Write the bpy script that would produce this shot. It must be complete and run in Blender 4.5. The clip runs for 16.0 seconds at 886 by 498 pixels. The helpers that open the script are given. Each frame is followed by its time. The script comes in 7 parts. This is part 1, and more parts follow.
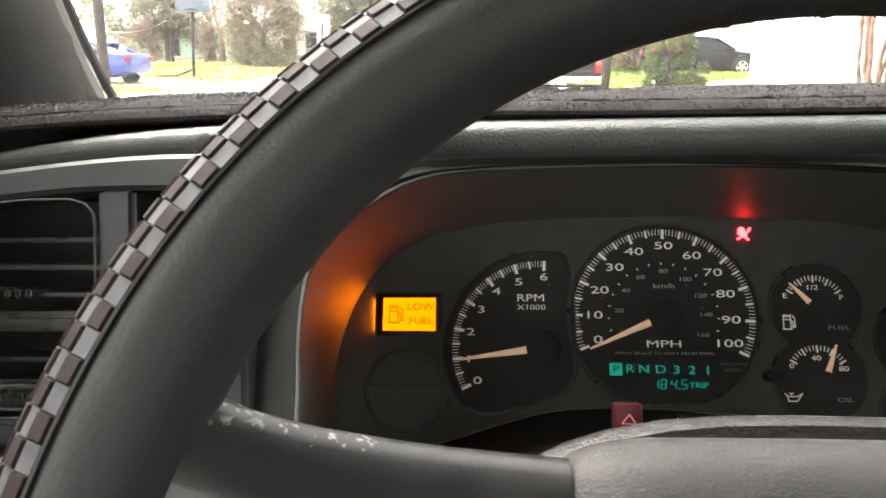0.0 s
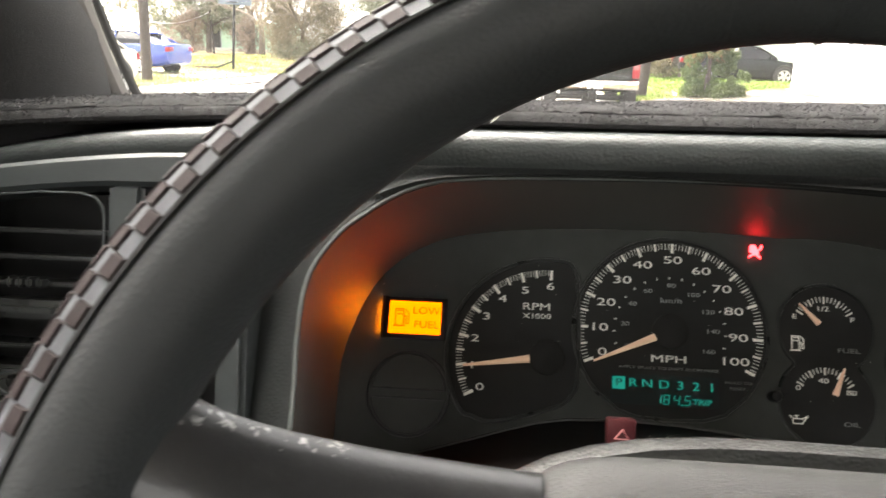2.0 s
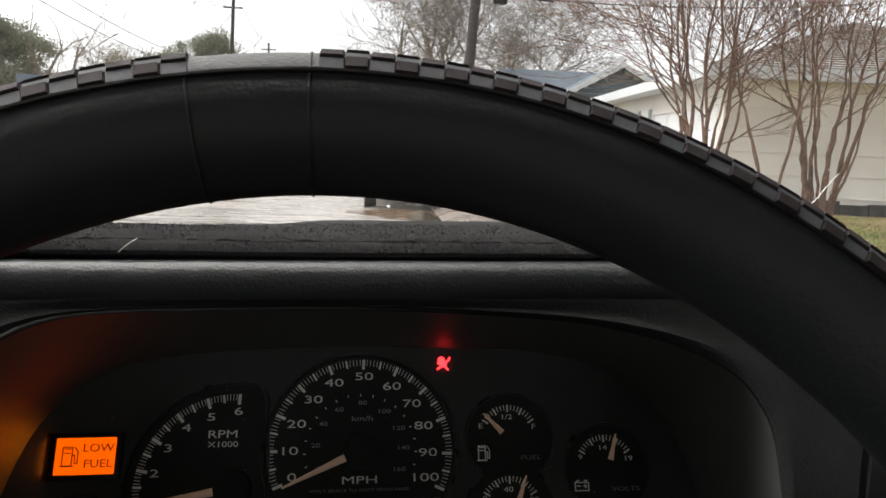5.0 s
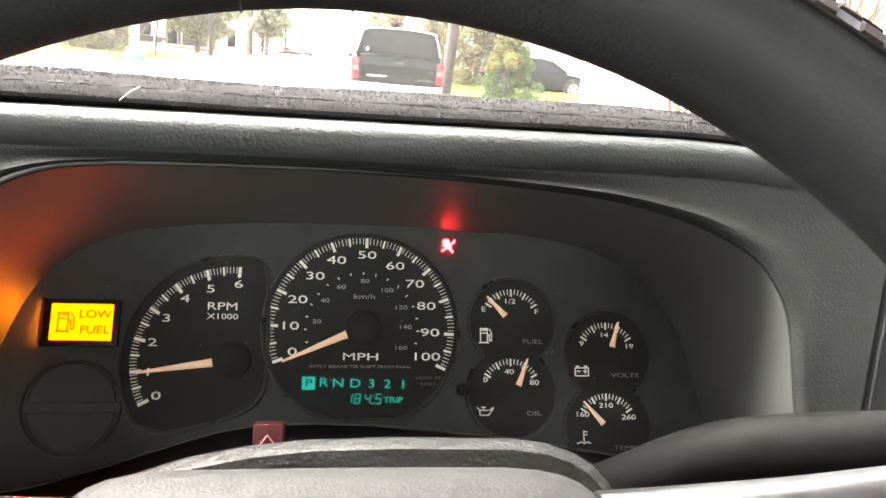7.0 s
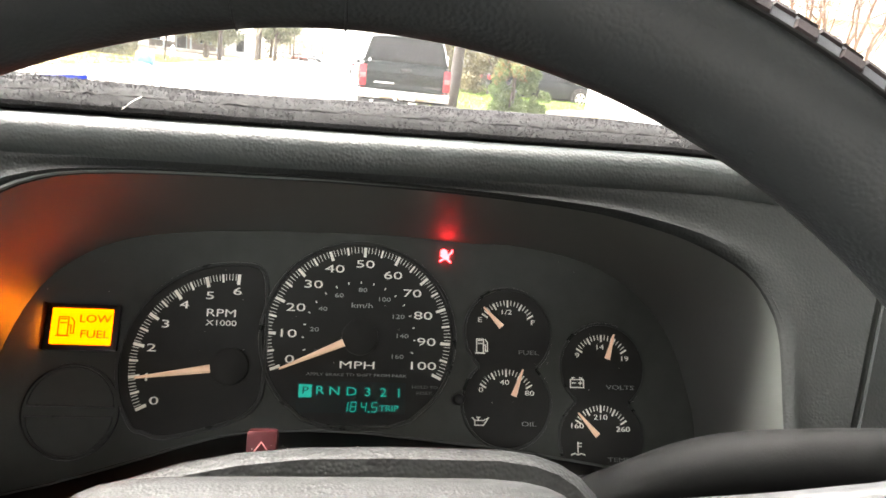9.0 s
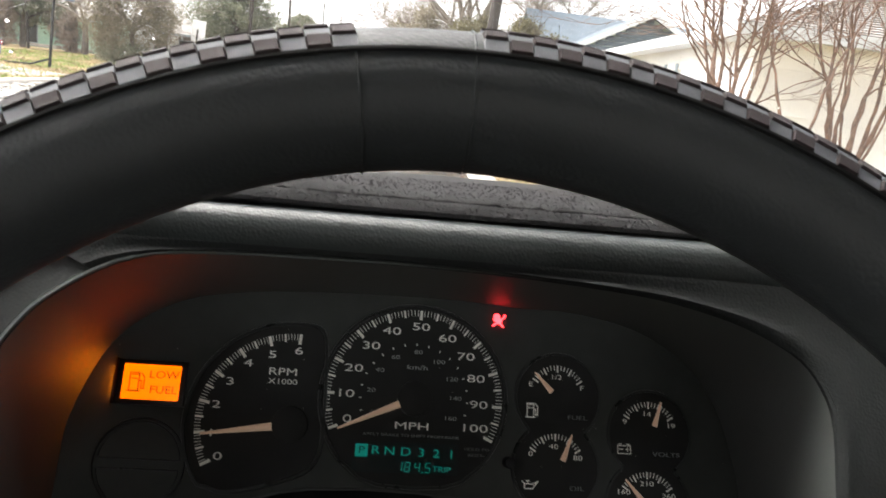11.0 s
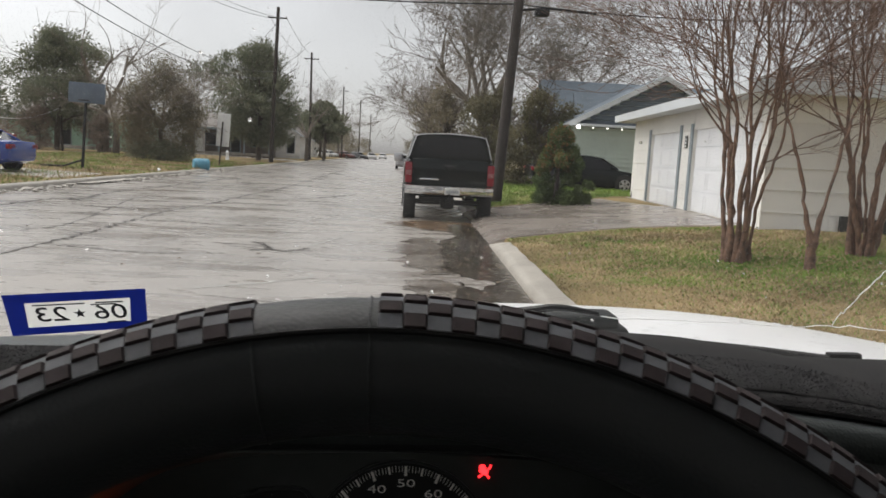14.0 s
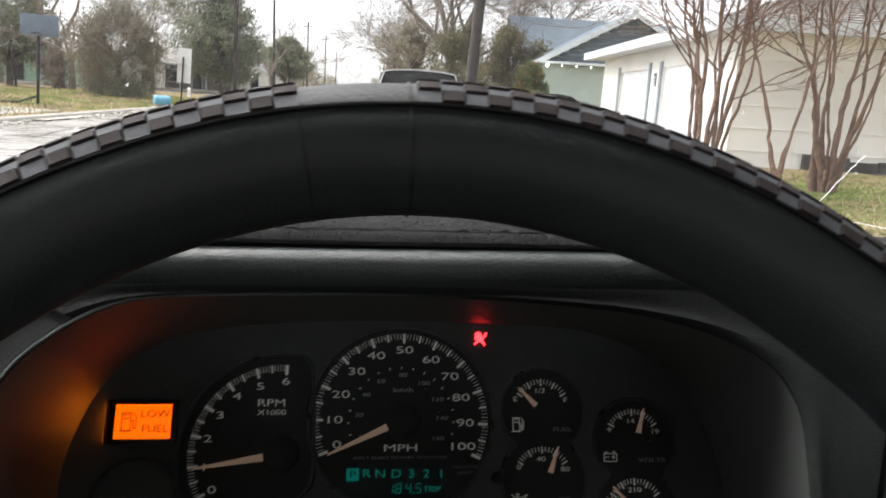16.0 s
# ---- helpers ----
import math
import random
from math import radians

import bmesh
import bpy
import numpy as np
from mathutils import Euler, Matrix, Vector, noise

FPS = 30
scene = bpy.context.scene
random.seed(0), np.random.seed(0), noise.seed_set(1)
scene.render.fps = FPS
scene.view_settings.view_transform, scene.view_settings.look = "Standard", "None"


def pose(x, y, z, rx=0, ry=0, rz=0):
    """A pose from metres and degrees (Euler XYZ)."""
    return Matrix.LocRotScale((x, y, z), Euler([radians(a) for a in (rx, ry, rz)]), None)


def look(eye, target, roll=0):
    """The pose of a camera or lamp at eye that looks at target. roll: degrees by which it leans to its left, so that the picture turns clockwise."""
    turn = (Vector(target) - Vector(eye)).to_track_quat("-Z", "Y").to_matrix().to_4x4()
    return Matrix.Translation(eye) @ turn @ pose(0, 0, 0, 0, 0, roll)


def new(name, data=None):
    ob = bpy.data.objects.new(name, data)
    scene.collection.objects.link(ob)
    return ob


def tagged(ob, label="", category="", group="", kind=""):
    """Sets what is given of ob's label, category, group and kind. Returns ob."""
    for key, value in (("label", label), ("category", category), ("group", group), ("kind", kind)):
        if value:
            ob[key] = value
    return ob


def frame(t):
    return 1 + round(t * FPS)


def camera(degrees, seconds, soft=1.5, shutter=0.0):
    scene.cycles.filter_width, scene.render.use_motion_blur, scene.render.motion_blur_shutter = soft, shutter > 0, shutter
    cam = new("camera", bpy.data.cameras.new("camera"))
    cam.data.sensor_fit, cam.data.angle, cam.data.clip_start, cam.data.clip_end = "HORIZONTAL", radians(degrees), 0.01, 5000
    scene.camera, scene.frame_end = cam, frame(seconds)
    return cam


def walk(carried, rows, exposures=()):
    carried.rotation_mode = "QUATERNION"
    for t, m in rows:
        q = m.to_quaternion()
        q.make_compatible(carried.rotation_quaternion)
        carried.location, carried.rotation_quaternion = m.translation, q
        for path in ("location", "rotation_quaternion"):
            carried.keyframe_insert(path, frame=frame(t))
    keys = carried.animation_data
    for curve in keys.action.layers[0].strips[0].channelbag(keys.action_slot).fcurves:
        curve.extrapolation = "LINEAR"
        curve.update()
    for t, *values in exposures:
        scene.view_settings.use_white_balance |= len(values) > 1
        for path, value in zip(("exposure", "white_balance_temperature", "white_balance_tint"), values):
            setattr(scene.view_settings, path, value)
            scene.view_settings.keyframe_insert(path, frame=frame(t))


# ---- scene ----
from collections import defaultdict

# ---- camera ----
# The truck's own axes lean a little against the level ground.
LEAN = radians(1.2)
TRUCK = Matrix.Translation((0.03, 0, -0.10)) @ Matrix.Rotation(-LEAN, 4, "Y")


def held(x, y, z, yaw, pitch, roll):
    """A pose of the hand-held camera in the truck's axes."""
    turn = Matrix.Rotation(radians(yaw), 4, "Z") @ Matrix.Rotation(radians(90 + pitch), 4, "X") @ Matrix.Rotation(radians(roll), 4, "Z")
    return TRUCK @ Matrix.Translation((x, y, z)) @ turn


cam = camera(60.88, 16.0, soft=1.6, shutter=0.5)
PATH = [
    (0.0, -0.0998, -0.4277, 1.4579, 4.16, -14.81, -1.24),
    (0.5, -0.1042, -0.4300, 1.4587, 5.74, -14.90, -0.14),
    (1.0, -0.1046, -0.4295, 1.4576, 6.49, -14.91, 0.33),
    (1.5, -0.0988, -0.4293, 1.4604, 6.47, -14.90, 0.47),
    (2.0, -0.0869, -0.4278, 1.4617, 6.48, -14.84, 0.55),
    (2.2, -0.0700, -0.4232, 1.4744, 5.94, -14.12, 0.38),
    (2.5, -0.0459, -0.4241, 1.4965, 2.27, -9.83, 0.41),
    (2.8, -0.0296, -0.4183, 1.5035, 0.19, -8.71, 0.48),
    (3.0, -0.0148, -0.4233, 1.4979, -2.33, -8.18, 0.54),
    (3.2, -0.0057, -0.4222, 1.4909, -4.35, -8.24, 0.67),
    (5.3, -0.0047, -0.4147, 1.4720, -6.65, -7.35, 1.21),
    (5.5, -0.0134, -0.4110, 1.4671, -6.63, -7.12, 1.28),
    (6.0, -0.0087, -0.4026, 1.4548, -7.53, -11.79, 1.61),
    (6.5, -0.0155, -0.3973, 1.4521, -8.30, -13.70, 2.93),
    (7.0, -0.0176, -0.4070, 1.4544, -8.32, -14.11, 3.87),
    (7.5, -0.0150, -0.4065, 1.4545, -8.32, -14.17, 3.99),
    (8.0, -0.0135, -0.4084, 1.4557, -8.43, -14.15, 4.01),
    (10.3, -0.0204, -0.4178, 1.4665, -7.21, -12.84, 5.61),
    (10.5, -0.0279, -0.4225, 1.4719, -7.87, -12.96, 5.66),
    (11.0, -0.0393, -0.4166, 1.4864, -6.30, -12.34, 5.82),
    (11.5, -0.0433, -0.4163, 1.4939, -5.42, -11.86, 5.77),
    (12.0, -0.0442, -0.4141, 1.5032, -4.35, -10.13, 5.59),
    (12.5, -0.0431, -0.3983, 1.5177, -3.81, -9.24, 5.47),
    (13.0, -0.0380, -0.4020, 1.5334, -3.41, -7.95, 3.69),
    (13.5, -0.0262, -0.4121, 1.5456, -3.23, -7.24, 2.37),
    (14.0, -0.0104, -0.4137, 1.5371, -3.75, -7.05, 1.92),
    (14.5, 0.0050, -0.4129, 1.5354, -5.05, -7.06, 1.85),
    (15.0, 0.0205, -0.4181, 1.5340, -6.47, -7.04, 1.38),
    (15.5, -0.0027, -0.4240, 1.5079, -6.98, -9.15, 1.32),
    (16.0, -0.0279, -0.4270, 1.4968, -6.38, -11.50, 2.20),
]
EXPOSURES = [(0.0, 3.3, 7000, 10), (2.0, 3.3, 7000, 10), (2.5, 1.75, 7050, 10), (3.0, 0.75, 6750, 10), (3.2, 0.75, 6700, 10), (5.3, 1.2, 6600, 10), (5.5, 1.5, 6550, 10), (6.0, 2.8, 6750, 10), (6.5, 3.95, 6950, 10), (8.0, 4.1, 6950, 10), (10.3, 3.0, 6650, 10), (11.0, 2.25, 6600, 10), (11.5, 1.85, 6650, 10), (12.0, 1.3, 6700, 10), (12.5, 0.8, 6700, 10), (13.0, 0.4, 6600, 10), (13.5, 0.28, 6550, 10), (15.0, 0.42, 6500, 10), (15.5, 0.85, 6450, 10), (16.0, 1.5, 6400, 10)]
walk(cam, [(row[0], held(*row[1:])) for row in PATH], EXPOSURES)

# ---- light ----
world = bpy.data.worlds.new("sky")
world.use_nodes = True
scene.world = world
wn = world.node_tree.nodes
wl = world.node_tree.links
background = wn["Background"]
sky = wn.new("ShaderNodeTexSky")
sky.sky_type = "NISHITA"
sky.sun_disc = False
sky.sun_elevation = radians(50)
sky.sun_rotation = radians(290)
sky.dust_density = 1.5
sky.ozone_density = 1.0
sky.air_density = 1.0
grey = wn.new("ShaderNodeHueSaturation")
grey.inputs["Saturation"].default_value = 0.12
wl.new(sky.outputs[0], grey.inputs["Color"])
# soft, uneven overcast
spot = wn.new("ShaderNodeTexCoord")
cloud = wn.new("ShaderNodeTexNoise")
cloud.inputs["Scale"].default_value = 2.2
cloud.inputs["Detail"].default_value = 4
wl.new(spot.outputs["Generated"], cloud.inputs["Vector"])
veil = wn.new("ShaderNodeMapRange")
veil.inputs["From Min"].default_value, veil.inputs["From Max"].default_value = 0.3, 0.7
veil.inputs["To Min"].default_value, veil.inputs["To Max"].default_value = 0.8, 1.12
wl.new(cloud.outputs[0], veil.inputs["Value"])
layer = wn.new("ShaderNodeVectorMath")
layer.operation = "SCALE"
wl.new(grey.outputs[0], layer.inputs[0])
haze_z = wn.new("ShaderNodeSeparateXYZ")
wl.new(spot.outputs["Generated"], haze_z.inputs[0])
haze = wn.new("ShaderNodeMapRange")
haze.interpolation_type = "SMOOTHSTEP"
haze.inputs["From Min"].default_value, haze.inputs["From Max"].default_value = 0.0, 0.34
haze.inputs["To Min"].default_value, haze.inputs["To Max"].default_value = 1.16, 1.0
wl.new(haze_z.outputs["Z"], haze.inputs["Value"])
bright = wn.new("ShaderNodeMath")
bright.operation = "MULTIPLY"
wl.new(veil.outputs[0], bright.inputs[0])
wl.new(haze.outputs[0], bright.inputs[1])
wl.new(bright.outputs[0], layer.inputs["Scale"])
wl.new(layer.outputs[0], background.inputs["Color"])
background.inputs["Strength"].default_value = 0.107
sun = new("sun", bpy.data.lights.new("sun", "SUN"))
sun.data.energy = 2.6
sun.data.angle = radians(75)
sun.data.color = (1.0, 0.97, 0.93)
sun.matrix_world = look((-14, 13, 26), (0, 8, 0))

# ---- building helpers ----
ORIGIN = {}


def thing(name, at, label, category, group="", kind="", inside=False, turn=0.0):
    """An Empty at the base of a thing; its parts are given in world axes, or in the truck's axes if it is inside."""
    ob = new(name)
    ob.empty_display_size = 0.1
    ob.matrix_world = (TRUCK if inside else Matrix()) @ Matrix.Translation(at) @ Matrix.Rotation(radians(turn), 4, "Z")
    ORIGIN[ob] = Vector(at)
    return tagged(ob, label, category, group, kind)


def part(name, bm, material, parent, label="", smooth=True, local=False, kind=""):
    """One mesh object under a thing or under one of its parts."""
    base = parent
    while base not in ORIGIN:
        base = base.parent
    if not local:
        bmesh.ops.translate(bm, vec=-ORIGIN[base], verts=bm.verts)
    bmesh.ops.recalc_face_normals(bm, faces=bm.faces)
    me = bpy.data.meshes.new(name)
    bm.to_mesh(me)
    bm.free()
    me.materials.append(material)
    if smooth:
        me.shade_smooth()
        me.set_sharp_from_angle(angle=radians(38))
    ob = new(name, me)
    ob.parent = parent
    return tagged(ob, label, kind=kind)


def setting(name, bm, material, label="", smooth=False, category=""):
    """A piece of the setting."""
    bmesh.ops.recalc_face_normals(bm, faces=bm.faces)
    me = bpy.data.meshes.new(name)
    bm.to_mesh(me)
    bm.free()
    me.materials.append(material)
    if smooth:
        me.shade_smooth()
        me.set_sharp_from_angle(angle=radians(40))
    return tagged(new(name, me), label, category, kind="structure")


def box(bm, c, s, bevel=0.0, m=None, seg=2):
    made = bmesh.ops.create_cube(bm, size=1.0)["verts"]
    bmesh.ops.scale(bm, vec=s, verts=made)
    if bevel:
        edges = list({e for v in made for e in v.link_edges})
        made = bmesh.ops.bevel(bm, geom=edges, offset=bevel, segments=seg, affect="EDGES", profile=0.6)["verts"]
    if m is not None:
        bmesh.ops.transform(bm, matrix=m, verts=made)
    bmesh.ops.translate(bm, vec=c, verts=made)
    return made


def rings(bm, loops, closed=True, cap0=False, cap1=False):
    """Skin over a list of loops with equal numbers of points."""
    vs = [[bm.verts.new(p) for p in loop] for loop in loops]
    n = len(loops[0])
    for a, b in zip(vs, vs[1:]):
        for i in range(n if closed else n - 1):
            j = (i + 1) % n
            bm.faces.new((a[i], a[j], b[j], b[i]))
    if cap0:
        bm.faces.new(vs[0][::-1])
    if cap1:
        bm.faces.new(vs[-1])
    return vs


def frame_at(d):
    d = Vector(d).normalized()
    u = d.cross(Vector((0, 0, 1)) if abs(d.z) < 0.9 else Vector((1, 0, 0))).normalized()
    return u, d.cross(u)


def tube(bm, path, radii, n=8, caps=True):
    """A round bar along a path."""
    path = [Vector(p) for p in path]
    if not hasattr(radii, "__len__"):
        radii = [radii] * len(path)
    loops = []
    last = None
    for i, (p, r) in enumerate(zip(path, radii)):
        d = path[min(i + 1, len(path) - 1)] - path[max(i - 1, 0)]
        u, v = frame_at(d)
        if last is not None:
            u = (last - d.normalized() * last.dot(d.normalized())).normalized()
            v = d.normalized().cross(u)
        last = u
        loops.append([p + r * (math.cos(a) * u + math.sin(a) * v) for a in (2 * math.pi * k / n for k in range(n))])
    rings(bm, loops, cap0=caps, cap1=caps)


def spline(points, n):
    """n points along a Catmull-Rom curve."""
    pts = [Vector(p) for p in points]
    pts = [2 * pts[0] - pts[1]] + pts + [2 * pts[-1] - pts[-2]]
    out = []
    for k in range(n):
        s = k / (n - 1) * (len(pts) - 3)
        i = min(int(s), len(pts) - 4)
        t = s - i
        a, b, c, d = pts[i : i + 4]
        out.append(0.5 * (2 * b + (c - a) * t + (2 * a - 5 * b + 4 * c - d) * t * t + (3 * b - a - 3 * c + d) * t**3))
    return out


def prism(bm, outline, lift, m=None):
    """A flat outline of (x, y) pairs, given thickness along z, then posed by m."""
    lo = [Vector((x, y, 0)) for x, y in outline]
    hi = [Vector((x, y, lift)) for x, y in outline]
    if m is not None:
        lo, hi = [m @ p for p in lo], [m @ p for p in hi]
    rings(bm, [lo, hi], cap0=True, cap1=True)


def lathe(bm, profile, m, n=24):
    """Turns (radius, height) pairs round the local z axis of m."""
    loops = [[m @ Vector((r * math.cos(2 * math.pi * k / n), r * math.sin(2 * math.pi * k / n), h)) for k in range(n)] for r, h in profile]
    rings(bm, loops, cap0=profile[0][0] > 1e-5, cap1=profile[-1][0] > 1e-5)


def lettering(name, text, size, m, material, parent, stretch=1.0, depth=0.0002, label=""):
    """Raised letters from the built-in font, centred on the local origin of m."""
    font = bpy.data.curves.new(name, "FONT")
    font.body, font.size, font.align_x, font.align_y = text, size, "CENTER", "CENTER"
    font.extrude = depth
    font.resolution_u = 3
    helper = bpy.data.objects.new(name, font)
    me = bpy.data.meshes.new_from_object(helper)
    bpy.data.objects.remove(helper)
    bm = bmesh.new()
    bm.from_mesh(me)
    bpy.data.meshes.remove(me)
    bmesh.ops.scale(bm, vec=(stretch, 1, 1), verts=bm.verts)
    bmesh.ops.transform(bm, matrix=m, verts=bm.verts)
    return part(name, bm, material, parent, label, smooth=False)


# ---- materials ----
def paint(name, base, rough=0.6, metal=0.0, vary=0.15, scale=30.0, fine=400.0, bump=0.0, bump_scale=300.0, spec=0.5, coat=0.0, tint=None, each=0.0, rough_vary=0.1, distance=0.001):
    """A material with coarse and fine variation of its colour and gloss, and fine relief."""
    m = bpy.data.materials.new(name)
    m.use_nodes = True
    nt = m.node_tree
    n, l = nt.nodes, nt.links
    b = n["Principled BSDF"]
    b.inputs["Roughness"].default_value = rough
    b.inputs["Metallic"].default_value = metal
    b.inputs["Specular IOR Level"].default_value = spec
    b.inputs["Coat Weight"].default_value = coat
    at = n.new("ShaderNodeTexCoord")
    coarse = n.new("ShaderNodeTexNoise")
    coarse.inputs["Scale"].default_value = scale
    coarse.inputs["Detail"].default_value = 5
    grain = n.new("ShaderNodeTexNoise")
    grain.inputs["Scale"].default_value = fine
    grain.inputs["Detail"].default_value = 2
    l.new(at.outputs["Object"], coarse.inputs["Vector"])
    l.new(at.outputs["Object"], grain.inputs["Vector"])
    both = n.new("ShaderNodeMath")
    both.operation = "MULTIPLY_ADD"
    l.new(grain.outputs[0], both.inputs[0])
    both.inputs[1].default_value = 0.4
    l.new(coarse.outputs[0], both.inputs[2])
    ramp = n.new("ShaderNodeMapRange")
    ramp.inputs["From Min"].default_value, ramp.inputs["From Max"].default_value = 0.4, 1.0
    l.new(both.outputs[0], ramp.inputs["Value"])
    mix = n.new("ShaderNodeMix")
    mix.data_type = "RGBA"
    l.new(ramp.outputs[0], mix.inputs[0])
    mix.inputs[6].default_value = (*[c * (1 - vary) for c in base], 1)
    other = tint or base
    mix.inputs[7].default_value = (*[min(1, c * (1 + vary)) for c in other], 1)
    colour = mix.outputs[2]
    if each:
        info = n.new("ShaderNodeObjectInfo")
        hue = n.new("ShaderNodeHueSaturation")
        span = n.new("ShaderNodeMapRange")
        span.inputs["To Min"].default_value, span.inputs["To Max"].default_value = 1 - each, 1 + each
        l.new(info.outputs["Random"], span.inputs["Value"])
        l.new(span.outputs[0], hue.inputs["Value"])
        l.new(colour, hue.inputs["Color"])
        colour = hue.outputs[0]
    l.new(colour, b.inputs["Base Color"])
    gloss = n.new("ShaderNodeMapRange")
    gloss.inputs["To Min"].default_value, gloss.inputs["To Max"].default_value = max(0.02, rough - rough_vary), min(1, rough + rough_vary)
    l.new(coarse.outputs[0], gloss.inputs["Value"])
    l.new(gloss.outputs[0], b.inputs["Roughness"])
    if bump:
        relief = n.new("ShaderNodeTexNoise")
        relief.inputs["Scale"].default_value = bump_scale
        relief.inputs["Detail"].default_value = 3
        l.new(at.outputs["Object"], relief.inputs["Vector"])
        bn = n.new("ShaderNodeBump")
        bn.inputs["Strength"].default_value = bump
        bn.inputs["Distance"].default_value = distance
        l.new(relief.outputs[0], bn.inputs["Height"])
        l.new(bn.outputs[0], b.inputs["Normal"])
    return m


def leather(name, base, rough, cell=420.0, bump=0.5, vary=0.2):
    """Grained vinyl or leather: pebbles from Voronoi cells."""
    m = paint(name, base, rough, vary=vary, scale=18, fine=900, rough_vary=0.02)
    n, l = m.node_tree.nodes, m.node_tree.links
    at = n.new("ShaderNodeTexCoord")
    warp = n.new("ShaderNodeTexNoise")
    warp.inputs["Scale"].default_value = cell * 0.5
    add = n.new("ShaderNodeMixRGB")
    add.blend_type = "ADD"
    add.inputs[0].default_value = 0.5 / cell
    l.new(at.outputs["Object"], add.inputs[1])
    l.new(warp.outputs["Color"], add.inputs[2])
    l.new(at.outputs["Object"], warp.inputs["Vector"])
    v = n.new("ShaderNodeTexVoronoi")
    v.feature = "SMOOTH_F1"
    v.inputs["Scale"].default_value = cell
    v.inputs["Smoothness"].default_value = 0.5
    l.new(add.outputs[0], v.inputs["Vector"])
    bn = n.new("ShaderNodeBump")
    bn.invert = True
    bn.inputs["Strength"].default_value = bump
    bn.inputs["Distance"].default_value = 0.0006
    l.new(v.outputs["Distance"], bn.inputs["Height"])
    l.new(bn.outputs[0], n["Principled BSDF"].inputs["Normal"])
    return m


def let_light_through(m, share):
    """Adds the light that passes through a thin leaf or fibre."""
    n, l = m.node_tree.nodes, m.node_tree.links
    thin = n.new("ShaderNodeBsdfTranslucent")
    l.new(n["Principled BSDF"].inputs["Base Color"].links[0].from_socket, thin.inputs["Color"])
    mix = n.new("ShaderNodeMixShader")
    mix.inputs[0].default_value = share
    l.new(n["Principled BSDF"].outputs[0], mix.inputs[1])
    l.new(thin.outputs[0], mix.inputs[2])
    l.new(mix.outputs[0], n["Material Output"].inputs["Surface"])
    return m


def lamp_material(name, colour, strength, base=None):
    m = paint(name, base or colour, 0.4)
    b = m.node_tree.nodes["Principled BSDF"]
    b.inputs["Emission Color"].default_value = (*colour, 1)
    b.inputs["Emission Strength"].default_value = strength
    return m


def clear(name, tint=(1, 1, 1), rough=0.0, ior=1.45):
    m = bpy.data.materials.new(name)
    m.use_nodes = True
    b = m.node_tree.nodes["Principled BSDF"]
    b.inputs["Base Color"].default_value = (*tint, 1)
    b.inputs["Transmission Weight"].default_value = 1.0
    b.inputs["Roughness"].default_value = rough
    b.inputs["IOR"].default_value = ior
    return m


M_DASH = leather("dash_vinyl", (0.0135, 0.0150, 0.0148), 0.6, cell=760, bump=0.35)
M_DASH.node_tree.nodes["Principled BSDF"].inputs["Specular IOR Level"].default_value = 0.3
M_PAD = leather("pad_vinyl", (0.021, 0.0248, 0.0244), 0.37, cell=760, bump=0.32)
M_PAD.node_tree.nodes["Principled BSDF"].inputs["Specular IOR Level"].default_value = 0.42
M_TRIM = paint("dash_trim", (0.043, 0.050, 0.051), 0.55, vary=0.12, scale=25, bump=0.25, bump_scale=2500, distance=0.0003)
M_POD = paint("pod_plastic", (0.088, 0.094, 0.087), 0.55, vary=0.1, scale=30, bump=0.12, bump_scale=2600, distance=0.0002, rough_vary=0.05)
M_FACE = paint("gauge_face", (0.052, 0.056, 0.050), 0.55, vary=0.2, scale=60, fine=1500, spec=0.35)
M_DIAL = paint("dial_black", (0.028, 0.028, 0.026), 0.65, vary=0.2, scale=60, fine=1500, spec=0.25)
M_BLACK = paint("black_plastic", (0.008, 0.008, 0.008), 0.4, vary=0.2, scale=40, spec=0.35)
M_RING = paint("gauge_ring", (0.030, 0.032, 0.030), 0.3, vary=0.15, scale=80)
M_MARK = paint("gauge_marking", (0.92, 0.90, 0.84), 0.6, vary=0.06, scale=120)
M_DIM = paint("faint_marking", (0.2, 0.2, 0.2), 0.6, vary=0.1, scale=120)
M_NEEDLE = paint("needle_peach", (0.88, 0.64, 0.49), 0.5, vary=0.08, scale=120)
for lit, glow, power in ((M_MARK, (1.0, 0.93, 0.82), 0.012), (M_NEEDLE, (1.0, 0.62, 0.40), 0.022)):
    lit.node_tree.nodes["Principled BSDF"].inputs["Emission Color"].default_value = (*glow, 1)
    lit.node_tree.nodes["Principled BSDF"].inputs["Emission Strength"].default_value = power
M_AMBER = lamp_material("amber_display", (1.0, 0.095, 0.0), 0.66, (0.30, 0.07, 0.0))
M_GLOW_STRIP = lamp_material("amber_glow_strip", (1.0, 0.21, 0.004), 26.0, (0.4, 0.15, 0.0))
M_AMBER_INK = paint("amber_ink", (0.10, 0.03, 0.0), 0.5)
M_TEAL = lamp_material("teal_segments", (0.0, 0.45, 0.33), 0.06, (0.005, 0.09, 0.075))
M_RED = lamp_material("red_warning", (1.0, 0.02, 0.025), 3.0, (0.4, 0.02, 0.02))
M_WHEEL = leather("wheel_leather", (0.023, 0.0262, 0.0275), 0.56, cell=820, bump=0.28, vary=0.1)
M_CHECK_L = paint("check_silver", (0.097, 0.101, 0.111), 0.7, spec=0.2, vary=0.25, scale=200, fine=2500, bump=0.3, bump_scale=2500, distance=0.0003)
